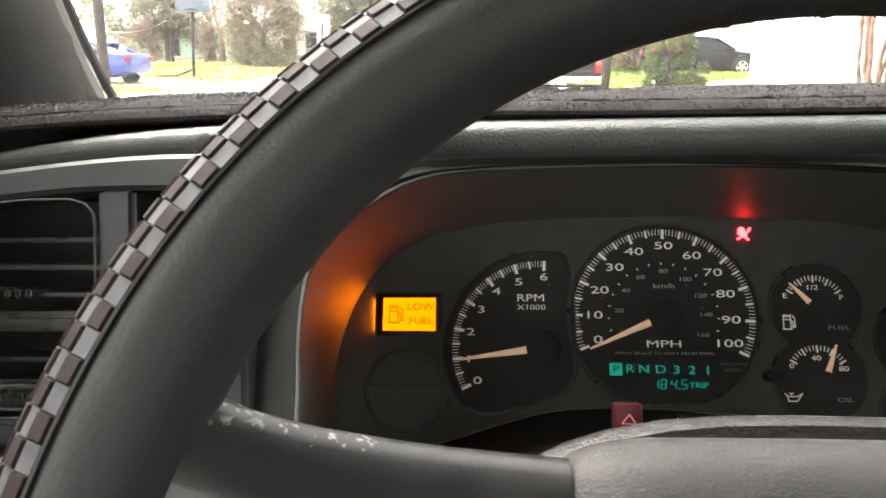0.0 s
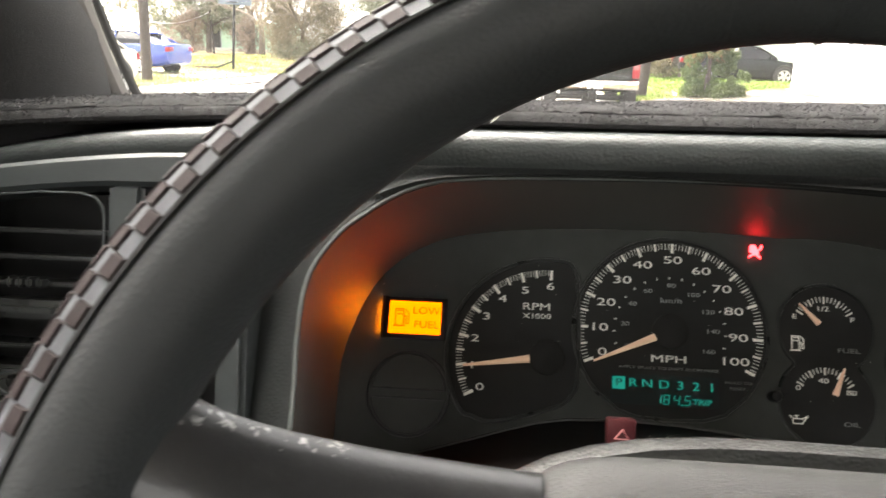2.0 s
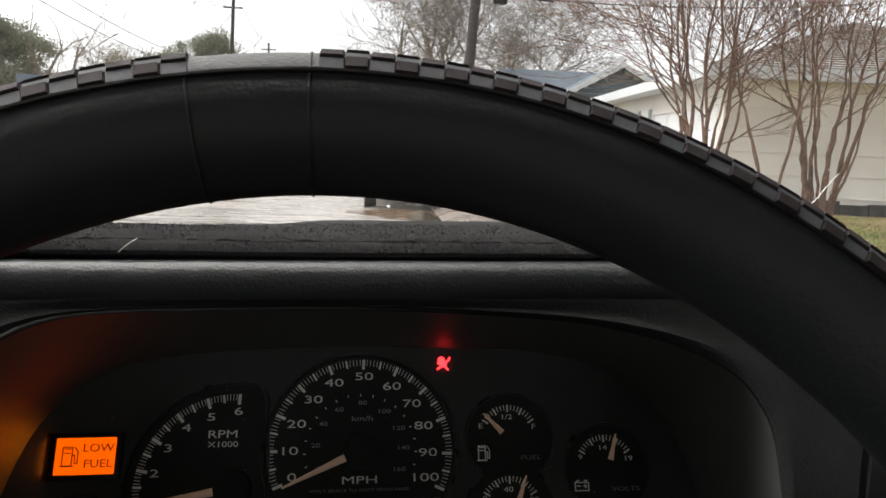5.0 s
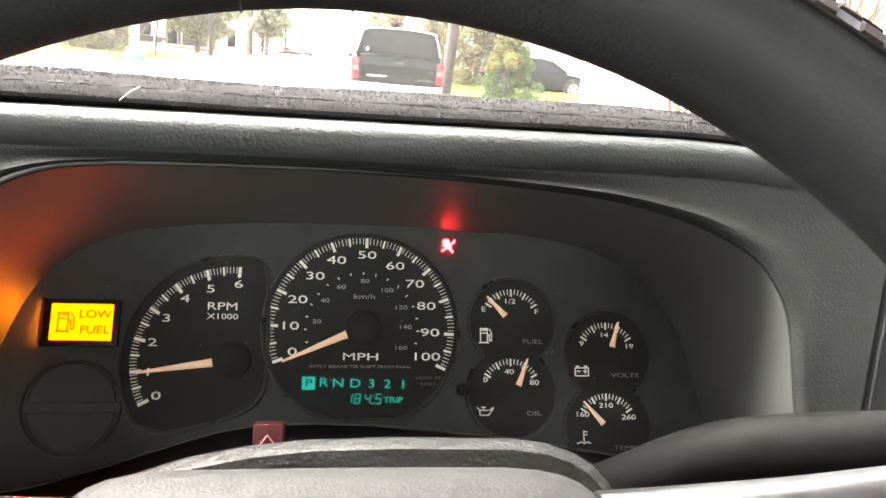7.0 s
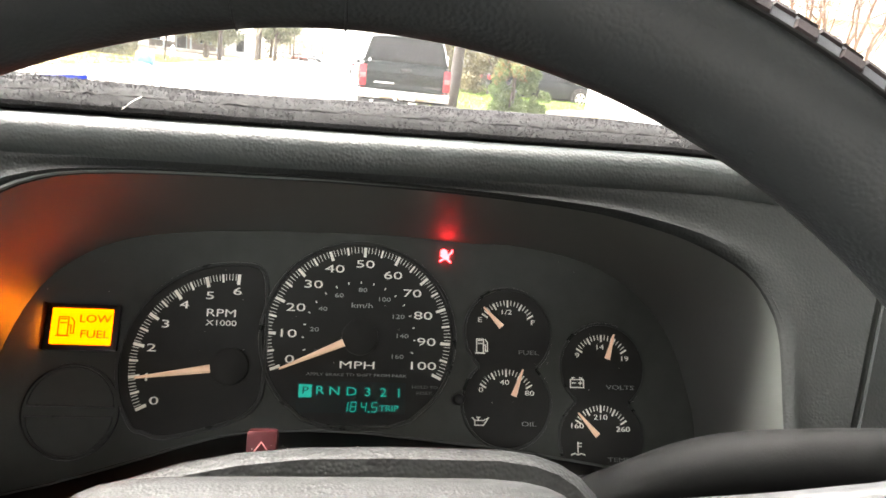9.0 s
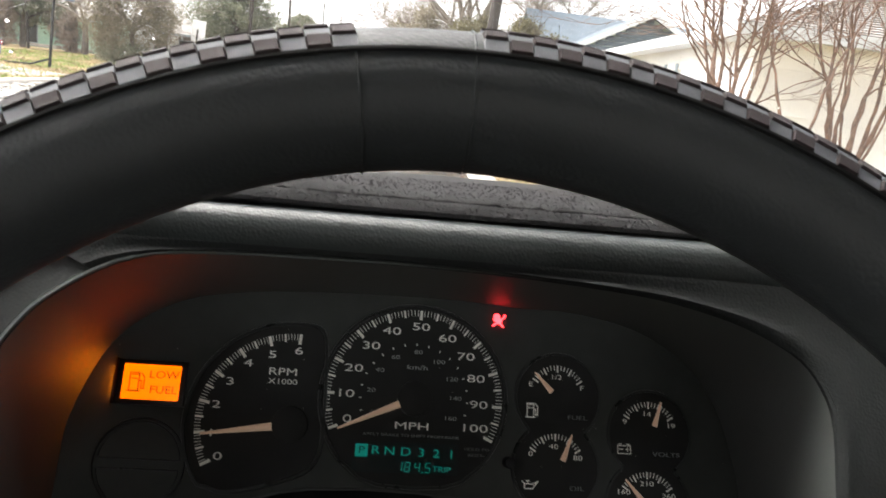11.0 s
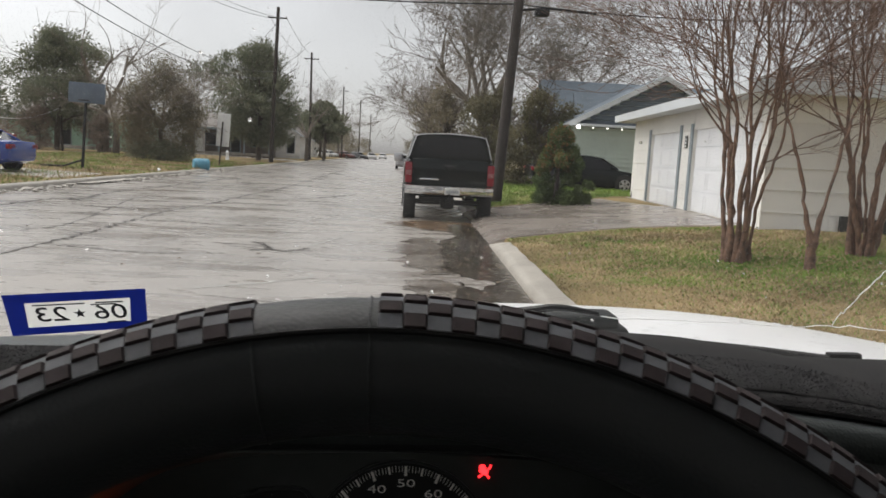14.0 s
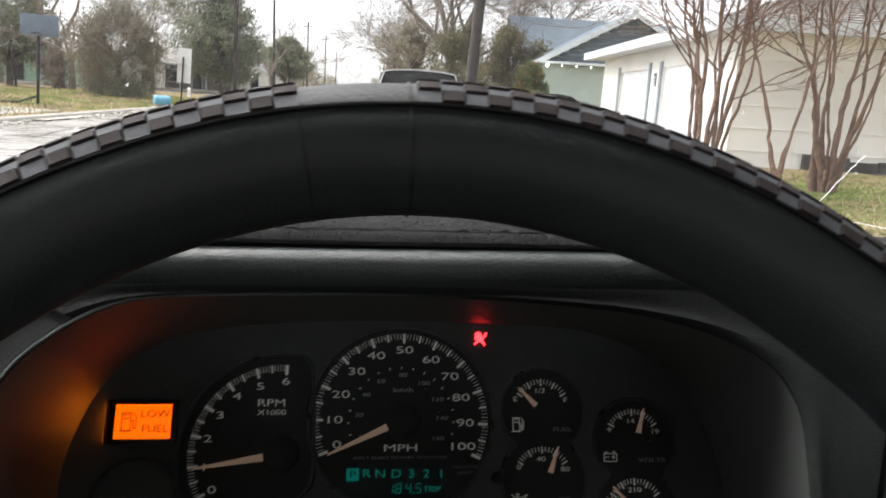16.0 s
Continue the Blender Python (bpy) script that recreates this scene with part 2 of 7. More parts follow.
M_CHECK_D = paint("check_brown", (0.030, 0.022, 0.023), 0.75, spec=0.2, vary=0.25, scale=200, bump=0.3, bump_scale=2500, distance=0.0003)
M_HUB = leather("hub_vinyl", (0.0175, 0.018, 0.018), 0.6, cell=1100, bump=0.25)
M_COLUMN = leather("column_vinyl", (0.012, 0.0125, 0.0125), 0.5, cell=700, bump=0.5)
for soft_vinyl in (M_HUB, M_COLUMN):
    soft_vinyl.node_tree.nodes["Principled BSDF"].inputs["Specular IOR Level"].default_value = 0.35
M_LEVER = paint("lever_black", (0.005, 0.005, 0.005), 0.62, vary=0.2, scale=40, bump=0.25, bump_scale=900, spec=0.07, distance=0.0003)
M_MAT = paint("mat_felt", (0.0165, 0.0165, 0.017), 0.95, vary=0.3, scale=900, fine=2400, bump=0.35, bump_scale=1600, spec=0.1, distance=0.0006)
M_HAZARD = paint("hazard_red", (0.042, 0.005, 0.007), 0.4, vary=0.1)
M_LINER = paint("headliner", (0.58, 0.58, 0.56), 0.95, vary=0.08, scale=20, bump=0.3, bump_scale=900)
M_RUBBER_IN = paint("inner_rubber", (0.009, 0.009, 0.009), 0.8, vary=0.2, scale=60, spec=0.15)

# ---- the truck's cab ----
TILT = radians(27.01)
CZ = 1.3033
CLUSTER = Matrix.Translation((0, 0, CZ)) @ Matrix.Rotation(radians(90) - TILT, 4, "X")


def cp(u, v, n=0.0):
    """A point on the cluster's face: right, up and out towards the driver."""
    return CLUSTER @ Vector((u, v, n))


def at_face(u, v, n=0.0):
    return CLUSTER @ Matrix.Translation((u, v, n))


FACE = [(-0.196, -0.05), (-0.194, -0.02), (-0.181, 0.015), (-0.163, 0.036), (-0.137, 0.05), (-0.105, 0.056), (-0.076, 0.0585), (-0.03, 0.0602), (0.022, 0.0602), (0.06, 0.058), (0.09, 0.0578), (0.125, 0.0520), (0.151, 0.0415), (0.172, 0.0250), (0.187, 0.002), (0.195, -0.025), (0.199, -0.05)]
LIP = [(-0.1829, -0.0503), (-0.1839, -0.0281), (-0.1823, -0.0022), (-0.1752, 0.0132), (-0.1636, 0.0262), (-0.1386, 0.0421), (-0.1076, 0.0479), (-0.0378, 0.0493), (-0.0015, 0.0488), (0.0368, 0.0474), (0.0872, 0.0435), (0.1145, 0.0387), (0.1394, 0.0315), (0.1624, 0.0195), (0.173, 0.0056), (0.1773, -0.0116), (0.1759, -0.05)]


def arch(points, n=65, foot=-0.115):
    p = [(points[0][0], foot)] + points + [(points[-1][0], foot)]
    return [(q.x, q.y) for q in spline([(x, y, 0) for x, y in p], n)]


face_line = arch(FACE)
lip_line = arch(LIP)


def grown(line, d):
    """The arch moved outwards by d."""
    out = []
    for i, (x, y) in enumerate(line):
        a, b = line[max(i - 1, 0)], line[min(i + 1, len(line) - 1)]
        tx, ty = b[0] - a[0], b[1] - a[1]
        s = math.hypot(tx, ty) or 1
        out.append((x - ty / s * d, y + tx / s * d))
    return out


def glass_at(x, z):
    """The raked, slightly bowed windscreen."""
    return 0.078 + (1.43 - z) * 1.05 + 0.10 - 0.036 * ((x - 0.45) / 0.75) ** 2


def sag(x):
    """How far the dash drops towards its ends."""
    if x < -0.2:
        return -0.66 * min(-0.2 - x, 0.2) ** 2 - 0.15 * max(-0.4 - x, 0)
    return -0.9 * min(max(x - 0.12, 0), 0.13) ** 2 - 0.02 * max(x - 0.25, 0)


dash = thing("dashboard", (0, 0, 1.2), "dark grey grained vinyl dashboard with a hooded gauge opening", "dashboard", inside=True)
bm = bmesh.new()
UNDER = [(-0.079, 1.4080), (-0.088, 1.4080), (-0.0955, 1.4090), (-0.0985, 1.4118)]
NOSE = [(-0.0910 - 0.0082 * math.cos(math.radians(q)), 1.4188 + 0.0082 * math.sin(math.radians(q))) for q in (0, 10, 20, 30, 40, 50, 60, 70, 80, 90)]
profile = [(-0.0985, 1.4118), (-0.0990, 1.4140)] + NOSE + [(-0.084, 1.4270), (-0.079, 1.4258), (-0.075, 1.4235), (-0.065, 1.4235), (-0.04, 1.428), (0.0, 1.428), (0.04, 1.423), (0.08, 1.413), (0.14, 1.40), (0.20, 1.385), (0.22, 1.30)]
xs = [-0.43 + k * 0.02 for k in range(89)]
rings(bm, [[(x, min(y, glass_at(x, z) - 0.014), z + sag(x)) for y, z in profile] for x in xs], closed=False)
part("upper_pad", bm, M_PAD, dash, "grained dark vinyl pad with a glossy rounded front edge")
bm = bmesh.new()
rings(bm, [[(x, y, z + sag(x)) for y, z in UNDER] for x in xs], closed=False)
part("pad_underside", bm, M_DASH, dash, "matt black underside of the pad")

# hood walls from the gauge face to the lip, and the rolled trim round them
bm = bmesh.new()
loops = [[cp(x, y, 0.0) for x, y in face_line], [cp(x, y, 0.06) for x, y in [((a[0] + b[0]) / 2, (a[1] + b[1]) / 2) for a, b in zip(face_line, lip_line)]], [cp(x, y, 0.1297) for x, y in lip_line]]
rings(bm, loops, closed=False)
part("gauge_hood", bm, M_POD, dash, "smooth black plastic hood wall round the gauges")
bm = bmesh.new()
steps = [(0.0, 0.1297), (0.0006, 0.1317), (0.0018, 0.1327), (0.004, 0.1320), (0.007, 0.1310), (0.016, 0.1275), (0.027, 0.1200), (0.0325, 0.112), (0.0335, 0.098)]
loops = [[cp(x, min(y, 0.0520) if k > 2 else y, n) for x, y in grown(lip_line, d)] for k, (d, n) in enumerate(steps)]
rings(bm, loops, closed=False)
part("gauge_surround", bm, M_DASH, dash, "dark grey rolled trim round the gauge opening")


def panel_edge(v):
    """Where the centre panel begins, beside the gauges."""
    return 0.2245 + 0.339 * v


def brow_loop(i, outward):
    """From the hood's lip up to the pad's nose, or across to the centre panel."""
    (x, y), (gx, gy) = lip_line[i], outward[i]
    nose = 0.0524 + 0.90 * sag(gx)
    v = min(gy, nose)
    u = min(gx, panel_edge(v) - 0.002)
    high = min(1, max(0, (v - 0.010) / 0.034))
    n1 = 0.1305 + (0.0066 + 0.45 * sag(u)) * high * high * (3 - 2 * high)
    loop = []
    for k in (0.0, 0.03, 0.07, 0.13, 0.22, 0.36, 0.52, 0.7, 0.86, 1.0):
        swell = 0.0022 * math.sin(math.pi * min(1, k / 0.26)) if k < 0.26 else 0.0
        loop.append(cp(x + (u - x) * k, y + (v - y) * k, 0.1318 + (n1 - 0.1318) * min(1, k * 1.15) ** 0.7 + swell))
    return loop


outward = grown(lip_line, 0.062)
bm = bmesh.new()
rings(bm, [brow_loop(i, outward) for i, (x, y) in enumerate(lip_line) if x > 0 or y > 0.034], closed=False)
part("gauge_brow", bm, M_DASH, dash, "grained vinyl brow that rolls into the gauge hood")
# Edge highlight of the lip, put into a paler tube that thins out.
bm = bmesh.new()
pale_lip = [(x, y) for x, y in grown(lip_line, 0.0004) if x < 0.075]
tube(bm, [cp(x, y, 0.1328) for x, y in pale_lip], [0.0010 * min(1, 0.15 + (len(pale_lip) - 1 - k) / 14) for k in range(len(pale_lip))], 6, caps=False)
part("hood_lip", bm, paint("lip_edge", (0.10, 0.11, 0.105), 0.45), dash, "pale edge of the gauge hood, its highlight put into colour")

for x0, x1, y0 in ((-0.425, -0.215, -0.05), (-0.213, 0.215, 0.06), (0.235, 1.32, -0.048)):
    bm = bmesh.new()
    box(bm, ((x0 + x1) / 2, (y0 + 0.14) / 2, 1.14), (x1 - x0, 0.14 - y0, 0.48), 0.004)
    part("core", bm, M_BLACK, dash, "plain black inner body of the dashboard")

# ---- instrument cluster ----
cluster = thing("instrument_cluster", cp(0, -0.06), "black instrument cluster with white markings and peach needles", "instrument cluster", inside=True)
bm = bmesh.new()
line = [(x, y) for x, y in grown(face_line, 0.004)]
prism(bm, line, -0.006, CLUSTER)
part("face_plate", bm, M_FACE, cluster)


def arc(cx, cy, r, a0, a1, n):
    return [(cx + r * math.cos(radians(a0 + (a1 - a0) * k / (n - 1))), cy + r * math.sin(radians(a0 + (a1 - a0) * k / (n - 1)))) for k in range(n)]


def ring(name, points, width, height, closed=True):
    """A raised rim along an outline on the face."""
    bm = bmesh.new()
    pts = [Vector((x, y, 0)) for x, y in points]
    n = len(pts)
    loops = []
    for i, p in enumerate(pts):
        d = pts[(i + 1) % n] - pts[i - 1] if closed else pts[min(i + 1, n - 1)] - pts[max(i - 1, 0)]
        s = Vector((d.y, -d.x, 0)).normalized()
        loops.append([CLUSTER @ (p + s * a + Vector((0, 0, h))) for a, h in ((-width / 2, 0), (-width / 3, height), (width / 3, height), (width / 2, 0))])
    if closed:
        loops.append(loops[0])
    rings(bm, loops, closed=False)
    bmesh.ops.remove_doubles(bm, verts=bm.verts, dist=1e-6)
    return part(name, bm, M_RING, cluster)


def dial(points, lift):
    """The black face inside a rim."""
    bm = bmesh.new()
    prism(bm, points, lift, CLUSTER)
    return part("dial_face", bm, M_DIAL, cluster, smooth=False)


def ticks(name, cx, cy, r, start, sweep, count, major, size, fine, material=M_MARK, small=None):
    """Strokes round an arc; every major-th one is larger."""
    bm = bmesh.new()
    for k in range(count + 1):
        a = radians(start + sweep * k / count)
        big = k % major == 0
        mid = small and k % small == 0
        length, width = size if big else ((size[0] * 0.72, size[1] * 0.75) if mid else fine)
        c = r - length / 2
        m = at_face(cx, cy, 0.0006) @ Matrix.Rotation(a, 4, "Z") @ Matrix.Translation((c, 0, 0))
        prism(bm, [(-length / 2, -width / 2), (length / 2, -width / 2), (length / 2, width / 2), (-length / 2, width / 2)], 0.0003, m)
    return part(name, bm, material, cluster, smooth=False, kind="stuff")


def numeral(text, u, v, size, material=M_MARK, stretch=1.5):
    return lettering("numeral", text, size * 0.78, at_face(u, v, 0.0008), material, cluster, stretch * 1.2)


def needle(u, v, tip_u, tip_v, width, tail=0.0):
    """A tapered pointer that floats over the face."""
    d = Vector((tip_u - u, tip_v - v))
    m = at_face(u, v, 0.005) @ Matrix.Rotation(math.atan2(d.y, d.x), 4, "Z")
    bm = bmesh.new()
    L = d.length
    base = [(tail, -width / 2), (L, -width * 0.14), (L, width * 0.14), (tail, width / 2)]
    lo = [m @ Vector((x, y, 0)) for x, y in base]
    hi = [m @ Vector((x, y * 0.5, 0.0012)) for x, y in base]
    rings(bm, [lo, hi], cap0=True, cap1=True)
    return part("needle", bm, M_NEEDLE, cluster, "peach pointer needle", smooth=False)


def hub(u, v, r):
    bm = bmesh.new()
    lathe(bm, [(r, 0.0), (r * 0.98, 0.0016), (r * 0.9, 0.0022), (0.0, 0.0024)], at_face(u, v), 36)
    return part("needle_hub", bm, M_DIAL, cluster)


# speedometer
SX, SY, SR = -0.0015, -0.0006, 0.0528
ticks("speed_scale", SX, SY, SR, 201.8, -227.4, 100, 10, (0.0058, 0.0017), (0.0036, 0.00034), small=None)
ticks("speed_scale", SX, SY, SR, 201.8 - 11.37, -227.4 * 0.9, 9, 1, (0.0046, 0.0012), (0.0045, 0.0006))
for k, (u, v) in enumerate([(-0.0400, -0.0144), (-0.0423, 0.0001), (-0.0382, 0.0151), (-0.0290, 0.0289), (-0.0170, 0.0385), (0.0004, 0.0420), (0.0168, 0.0360), (0.0284, 0.0257), (0.0351, 0.0128), (0.0373, -0.0025), (0.0350, -0.0163)]):
    numeral(str(10 * k), u, v, 0.0082)
for k, (u, v) in enumerate([(-0.0258, -0.0098), (-0.0271, 0.0029), (-0.0228, 0.0149), (-0.0139, 0.0230), (-0.0004, 0.0267), (0.0121, 0.0216), (0.0204, 0.0118), (0.0230, 0.0006), (0.0205, -0.0113)]):
    numeral(str(20 * k), u, v, 0.0044, M_DIM if k == 0 else paint("kmh_marking", (0.4, 0.4, 0.39), 0.6), 1.3)
ticks("kmh_scale", SX, SY, 0.0325, 195, -210, 16, 1, (0.0014, 0.0006), (0.0012, 0.0005))
numeral("km/h", -0.0005, 0.0176, 0.0052, paint("kmh_marking", (0.45, 0.45, 0.44), 0.6), 1.3)
numeral("MPH", -0.002, -0.0168, 0.0075)
numeral("APPLY BRAKE TO SHIFT FROM PARK", -0.002, -0.0222, 0.0030, paint("note_marking", (0.33, 0.33, 0.33), 0.6), 1.25)
numeral("HOLD TO", 0.0370, -0.0282, 0.0030, M_DIM, 1.2)
numeral("RESET-", 0.0370, -0.0316, 0.0030, M_DIM, 1.2)
hub(SX + 0.0005, SY, 0.0105)
needle(SX, SY, -0.0452, -0.0200, 0.0044, 0.0095)
speed_line = arc(SX, SY, 0.0555, 222, -42, 60) + [(0.0365, -0.0405), (0.029, -0.047), (0.018, -0.0505), (0.0, -0.0515), (-0.02, -0.0505), (-0.031, -0.047), (-0.0385, -0.0405)]
ring("dial_ring", speed_line, 0.0022, 0.0014)
dial(speed_line, 0.0003)

# gear and trip display
bm = bmesh.new()
box(bm, (0, 0, 0), (0.061, 0.0175, 0.0006), m=None)
bmesh.ops.transform(bm, matrix=at_face(-0.0045, -0.0347, 0.0004), verts=bm.verts)
part("gear_display", bm, paint("display_glass", (0.004, 0.012, 0.012), 0.5), cluster, "dark teal vacuum display", smooth=False)
bm = bmesh.new()
prism(bm, [(-0.0036, -0.0036), (0.0036, -0.0036), (0.0036, 0.0036), (-0.0036, 0.0036)], 0.0003, at_face(-0.0303, -0.0315, 0.0009))
part("gear_marker", bm, M_TEAL, cluster, "glowing teal block behind the selected gear", smooth=False)
lettering("gear_letter", "P", 0.0058, at_face(-0.0303, -0.0315, 0.0013), M_BLACK, cluster, 1.35)
for ch, u in zip("RND321", (-0.0222, -0.0141, -0.0046, 0.0045, 0.0133, 0.0222)):
    lettering("gear_letter", ch, 0.0068, at_face(u, -0.0316 - 0.0003 * u / 0.02, 0.0010), M_TEAL, cluster, 1.3, label="glowing teal gear letter")
lettering("trip_word", "TRIP", 0.0046, at_face(0.0167, -0.0405, 0.0010), M_TEAL, cluster, 1.2, label="glowing teal trip word")

# rev counter
TX, TY, TR = -0.0735, -0.0195, 0.0525
ticks("rev_scale", TX, TY, TR, 207.5, -120.5, 60, 10, (0.0060, 0.0018), (0.0036, 0.00034))
ticks("rev_scale", TX, TY, TR, 207.5 - 10.04, -120.5 * 5 / 6, 5, 1, (0.0047, 0.0012), (0.004, 0.0006))
for k, (u, v) in enumerate([(-0.1109, -0.0388), (-0.1161, -0.0262), (-0.1150, -0.0102), (-0.1087, 0.0032), (-0.0995, 0.0143), (-0.0861, 0.0200), (-0.0712, 0.0230)]):
    numeral(str(k), u, v, 0.0078)
numeral("RPM", -0.0792, 0.0103, 0.0078, stretch=1.25)
numeral("X1000", -0.0788, 0.0047, 0.0056, stretch=1.2)
hub(TX + 0.001, TY + 0.0003, 0.0105)
needle(TX + 0.001, TY, -0.1212, -0.0267, 0.0046, 0.0098)
tach_line = [(-0.0535, -0.02), (-0.0535, 0.0), (-0.0545, 0.018), (-0.0555, 0.03), (-0.0585, 0.0365), (-0.064, 0.0388)] + arc(TX, TY, 0.0585, 95, 215, 40) + [(-0.115, -0.0555), (-0.105, -0.058), (-0.085, -0.054), (-0.065, -0.047), (-0.057, -0.04), (-0.054, -0.032)]
tach_edge = [(q.x, q.y) for q in spline([(x, y, 0) for x, y in tach_line[:7] + tach_line[10:46:5] + tach_line[46:] + tach_line[:1]], 120)[:-1]]
ring("dial_ring", tach_edge, 0.0024, 0.0014)
dial(tach_edge, 0.00036)


# small gauges
def small_gauge(cx, cy, labels, tip, base, word, word_at, icon_at):
    ticks("gauge_scale", cx, cy, 0.0182, 148, -116, 16, 4, (0.0042, 0.0010), (0.0030, 0.0005))
    for text, u, v in labels:
        numeral(text, u, v, 0.0052, stretch=1.2)
    needle(base[0], base[1], tip[0], tip[1], 0.0036)
    numeral(word, word_at[0], word_at[1], 0.0046, paint("word_marking", (0.25, 0.25, 0.25), 0.6), 1.35)


small_gauge(0.0855, 0.0058, [("E", 0.0689, 0.0118), ("1/2", 0.0846, 0.0168), ("F", 0.1007, 0.0110)], (0.0703, 0.0188), (0.0810, 0.0076), "FUEL", (0.0980, -0.0068), None)
small_gauge(0.0845, -0.0350, [("0", 0.0696, -0.0289), ("40", 0.0836, -0.0243), ("80", 0.0984, -0.0303)], (0.0936, -0.0170), (0.0880, -0.0322), "OIL", (0.0978, -0.0478), None)
small_gauge(0.1427, -0.0130, [("9", 0.1277, -0.0074), ("14", 0.1416, -0.0022), ("19", 0.1568, -0.0087)], (0.1492, 0.0052), (0.1447, -0.0095), "VOLTS", (0.1535, -0.0258), None)
small_gauge(0.1412, -0.0545, [("160", 0.1264, -0.0483), ("210", 0.1410, -0.0432), ("260", 0.1545, -0.0499)], (0.1262, -0.0408), (0.1375, -0.0535), "TEMP", (0.1515, -0.0672), None)


def pocket(a, b, r):
    """One recess round a pair of gauges: two circles run together."""
    d = Vector((b[0] - a[0], b[1] - a[1]))
    half = math.degrees(math.acos(d.length / 2 / r)) + 3
    down = math.degrees(math.atan2(d.y, d.x))
    line = arc(a[0], a[1], r, down + half, down + 360 - half, 46) + arc(b[0], b[1], r, down + 180 + half, down + 540 - half, 46)
    ring("dial_ring", line, 0.0018, 0.0010)
    dial(line, 0.0003)


pocket((0.0860, 0.0048), (0.0850, -0.0360), 0.0262)
pocket((0.1432, -0.0140), (0.1417, -0.0555), 0.0258)


def strokes(name, lines, width, u, v, n, material, label=""):
    """A small symbol drawn as raised strokes."""
    bm = bmesh.new()
    for points in lines:
        for (x0, y0), (x1, y1) in zip(points, points[1:]):
            d = Vector((x1 - x0, y1 - y0, 0))
            s = Vector((-d.y, d.x, 0)).normalized() * width / 2
            e = d.normalized() * width * 0.4
            m = at_face(u, v, n)
            a, b = Vector((x0, y0, 0)) - e, Vector((x1, y1, 0)) + e
            q = [m @ p for p in (a - s, b - s, b + s, a + s)]
            h = [m @ (p + Vector((0, 0, 0.0003))) for p in (a - s, b - s, b + s, a + s)]
            rings(bm, [q, h], cap0=True, cap1=True)
    return part(name, bm, material, cluster, label, smooth=False)


SEGMENTS = {"a": ((0, 2), (1, 2)), "b": ((1, 2), (1, 1)), "c": ((1, 1), (1, 0)), "d": ((1, 0), (0, 0)), "e": ((0, 0), (0, 1)), "f": ((0, 1), (0, 2)), "g": ((0, 1), (1, 1))}
for on, u in (("bc", -0.0095), ("abcdefg", -0.0050), ("fgbc", 0.0008), ("afgcd", 0.0068)):
    bars = []
    for key in on:
        (x0, y0), (x1, y1) = SEGMENTS[key]
        bars.append([(x0 * 0.0028 + y0 * 0.0003 + (x1 - x0) * 0.0003, y0 * 0.0026 + (y1 - y0) * 0.0003), (x1 * 0.0028 + y1 * 0.0003 - (x1 - x0) * 0.0003, y1 * 0.0026 - (y1 - y0) * 0.0003)])
    strokes("trip_figure", bars, 0.00052, u, -0.0424, 0.0010, M_TEAL, "glowing teal trip figure")
strokes("trip_point", [[(0, 0), (0.0004, 0)]], 0.0008, 0.0053, -0.0424, 0.0010, M_TEAL)

PUMP = [[(-0.003, -0.004), (-0.003, 0.004), (0.001, 0.004), (0.001, -0.004), (-0.003, -0.004)], [(-0.0022, 0.0014), (0.0003, 0.0014)], [(-0.0022, 0.0032), (0.0003, 0.0032)], [(-0.0038, -0.0042), (0.0018, -0.0042)], [(0.001, 0.0005), (0.0022, 0.0005), (0.0022, -0.003), (0.0034, -0.003), (0.0034, 0.002), (0.002, 0.0038)]]
strokes("pump_symbol", PUMP, 0.0006, 0.0700, -0.0035, 0.0006, M_MARK)
strokes("battery_symbol", [[(-0.004, -0.0026), (-0.004, 0.002), (0.004, 0.002), (0.004, -0.0026), (-0.004, -0.0026)], [(-0.003, 0.002), (-0.003, 0.003), (-0.0016, 0.003)], [(0.003, 0.002), (0.003, 0.003), (0.0016, 0.003)], [(-0.003, 0.0), (-0.001, 0.0)], [(0.001, 0.0), (0.003, 0.0)], [(0.002, -0.001), (0.002, 0.001)]], 0.0006, 0.1272, -0.0236, 0.0006, M_MARK)
strokes("oil_can_symbol", [[(-0.0045, 0.002), (-0.003, 0.0005), (-0.003, -0.0022), (0.002, -0.0022), (0.005, 0.002), (0.002, 0.0004), (-0.003, 0.0005)], [(-0.001, 0.0005), (-0.001, 0.0022)], [(-0.002, 0.0022), (0.0, 0.0022)]], 0.0006, 0.0692, -0.0465, 0.0006, M_MARK)
strokes("coolant_symbol", [[(0.0, 0.004), (0.0, -0.002)], [(0.0, 0.0035), (0.002, 0.0035)], [(0.0, 0.0018), (0.002, 0.0018)], [(-0.004, -0.003), (-0.002, -0.0022), (0.0, -0.003), (0.002, -0.0022), (0.004, -0.003)]], 0.0006, 0.1269, -0.0615, 0.0006, M_MARK)

# air-bag warning light, and the slot over it
bm = bmesh.new()
for x, y, r in ((-0.0012, 0.0022, 0.0021), (0.0002, -0.0002, 0.0019)):
    prism(bm, arc(x, y, r, 0, 330, 12), 0.0003, at_face(0.0480, 0.0492, 0.0006))
part("airbag_light", bm, M_RED, cluster, "glowing red air-bag warning light", smooth=False)
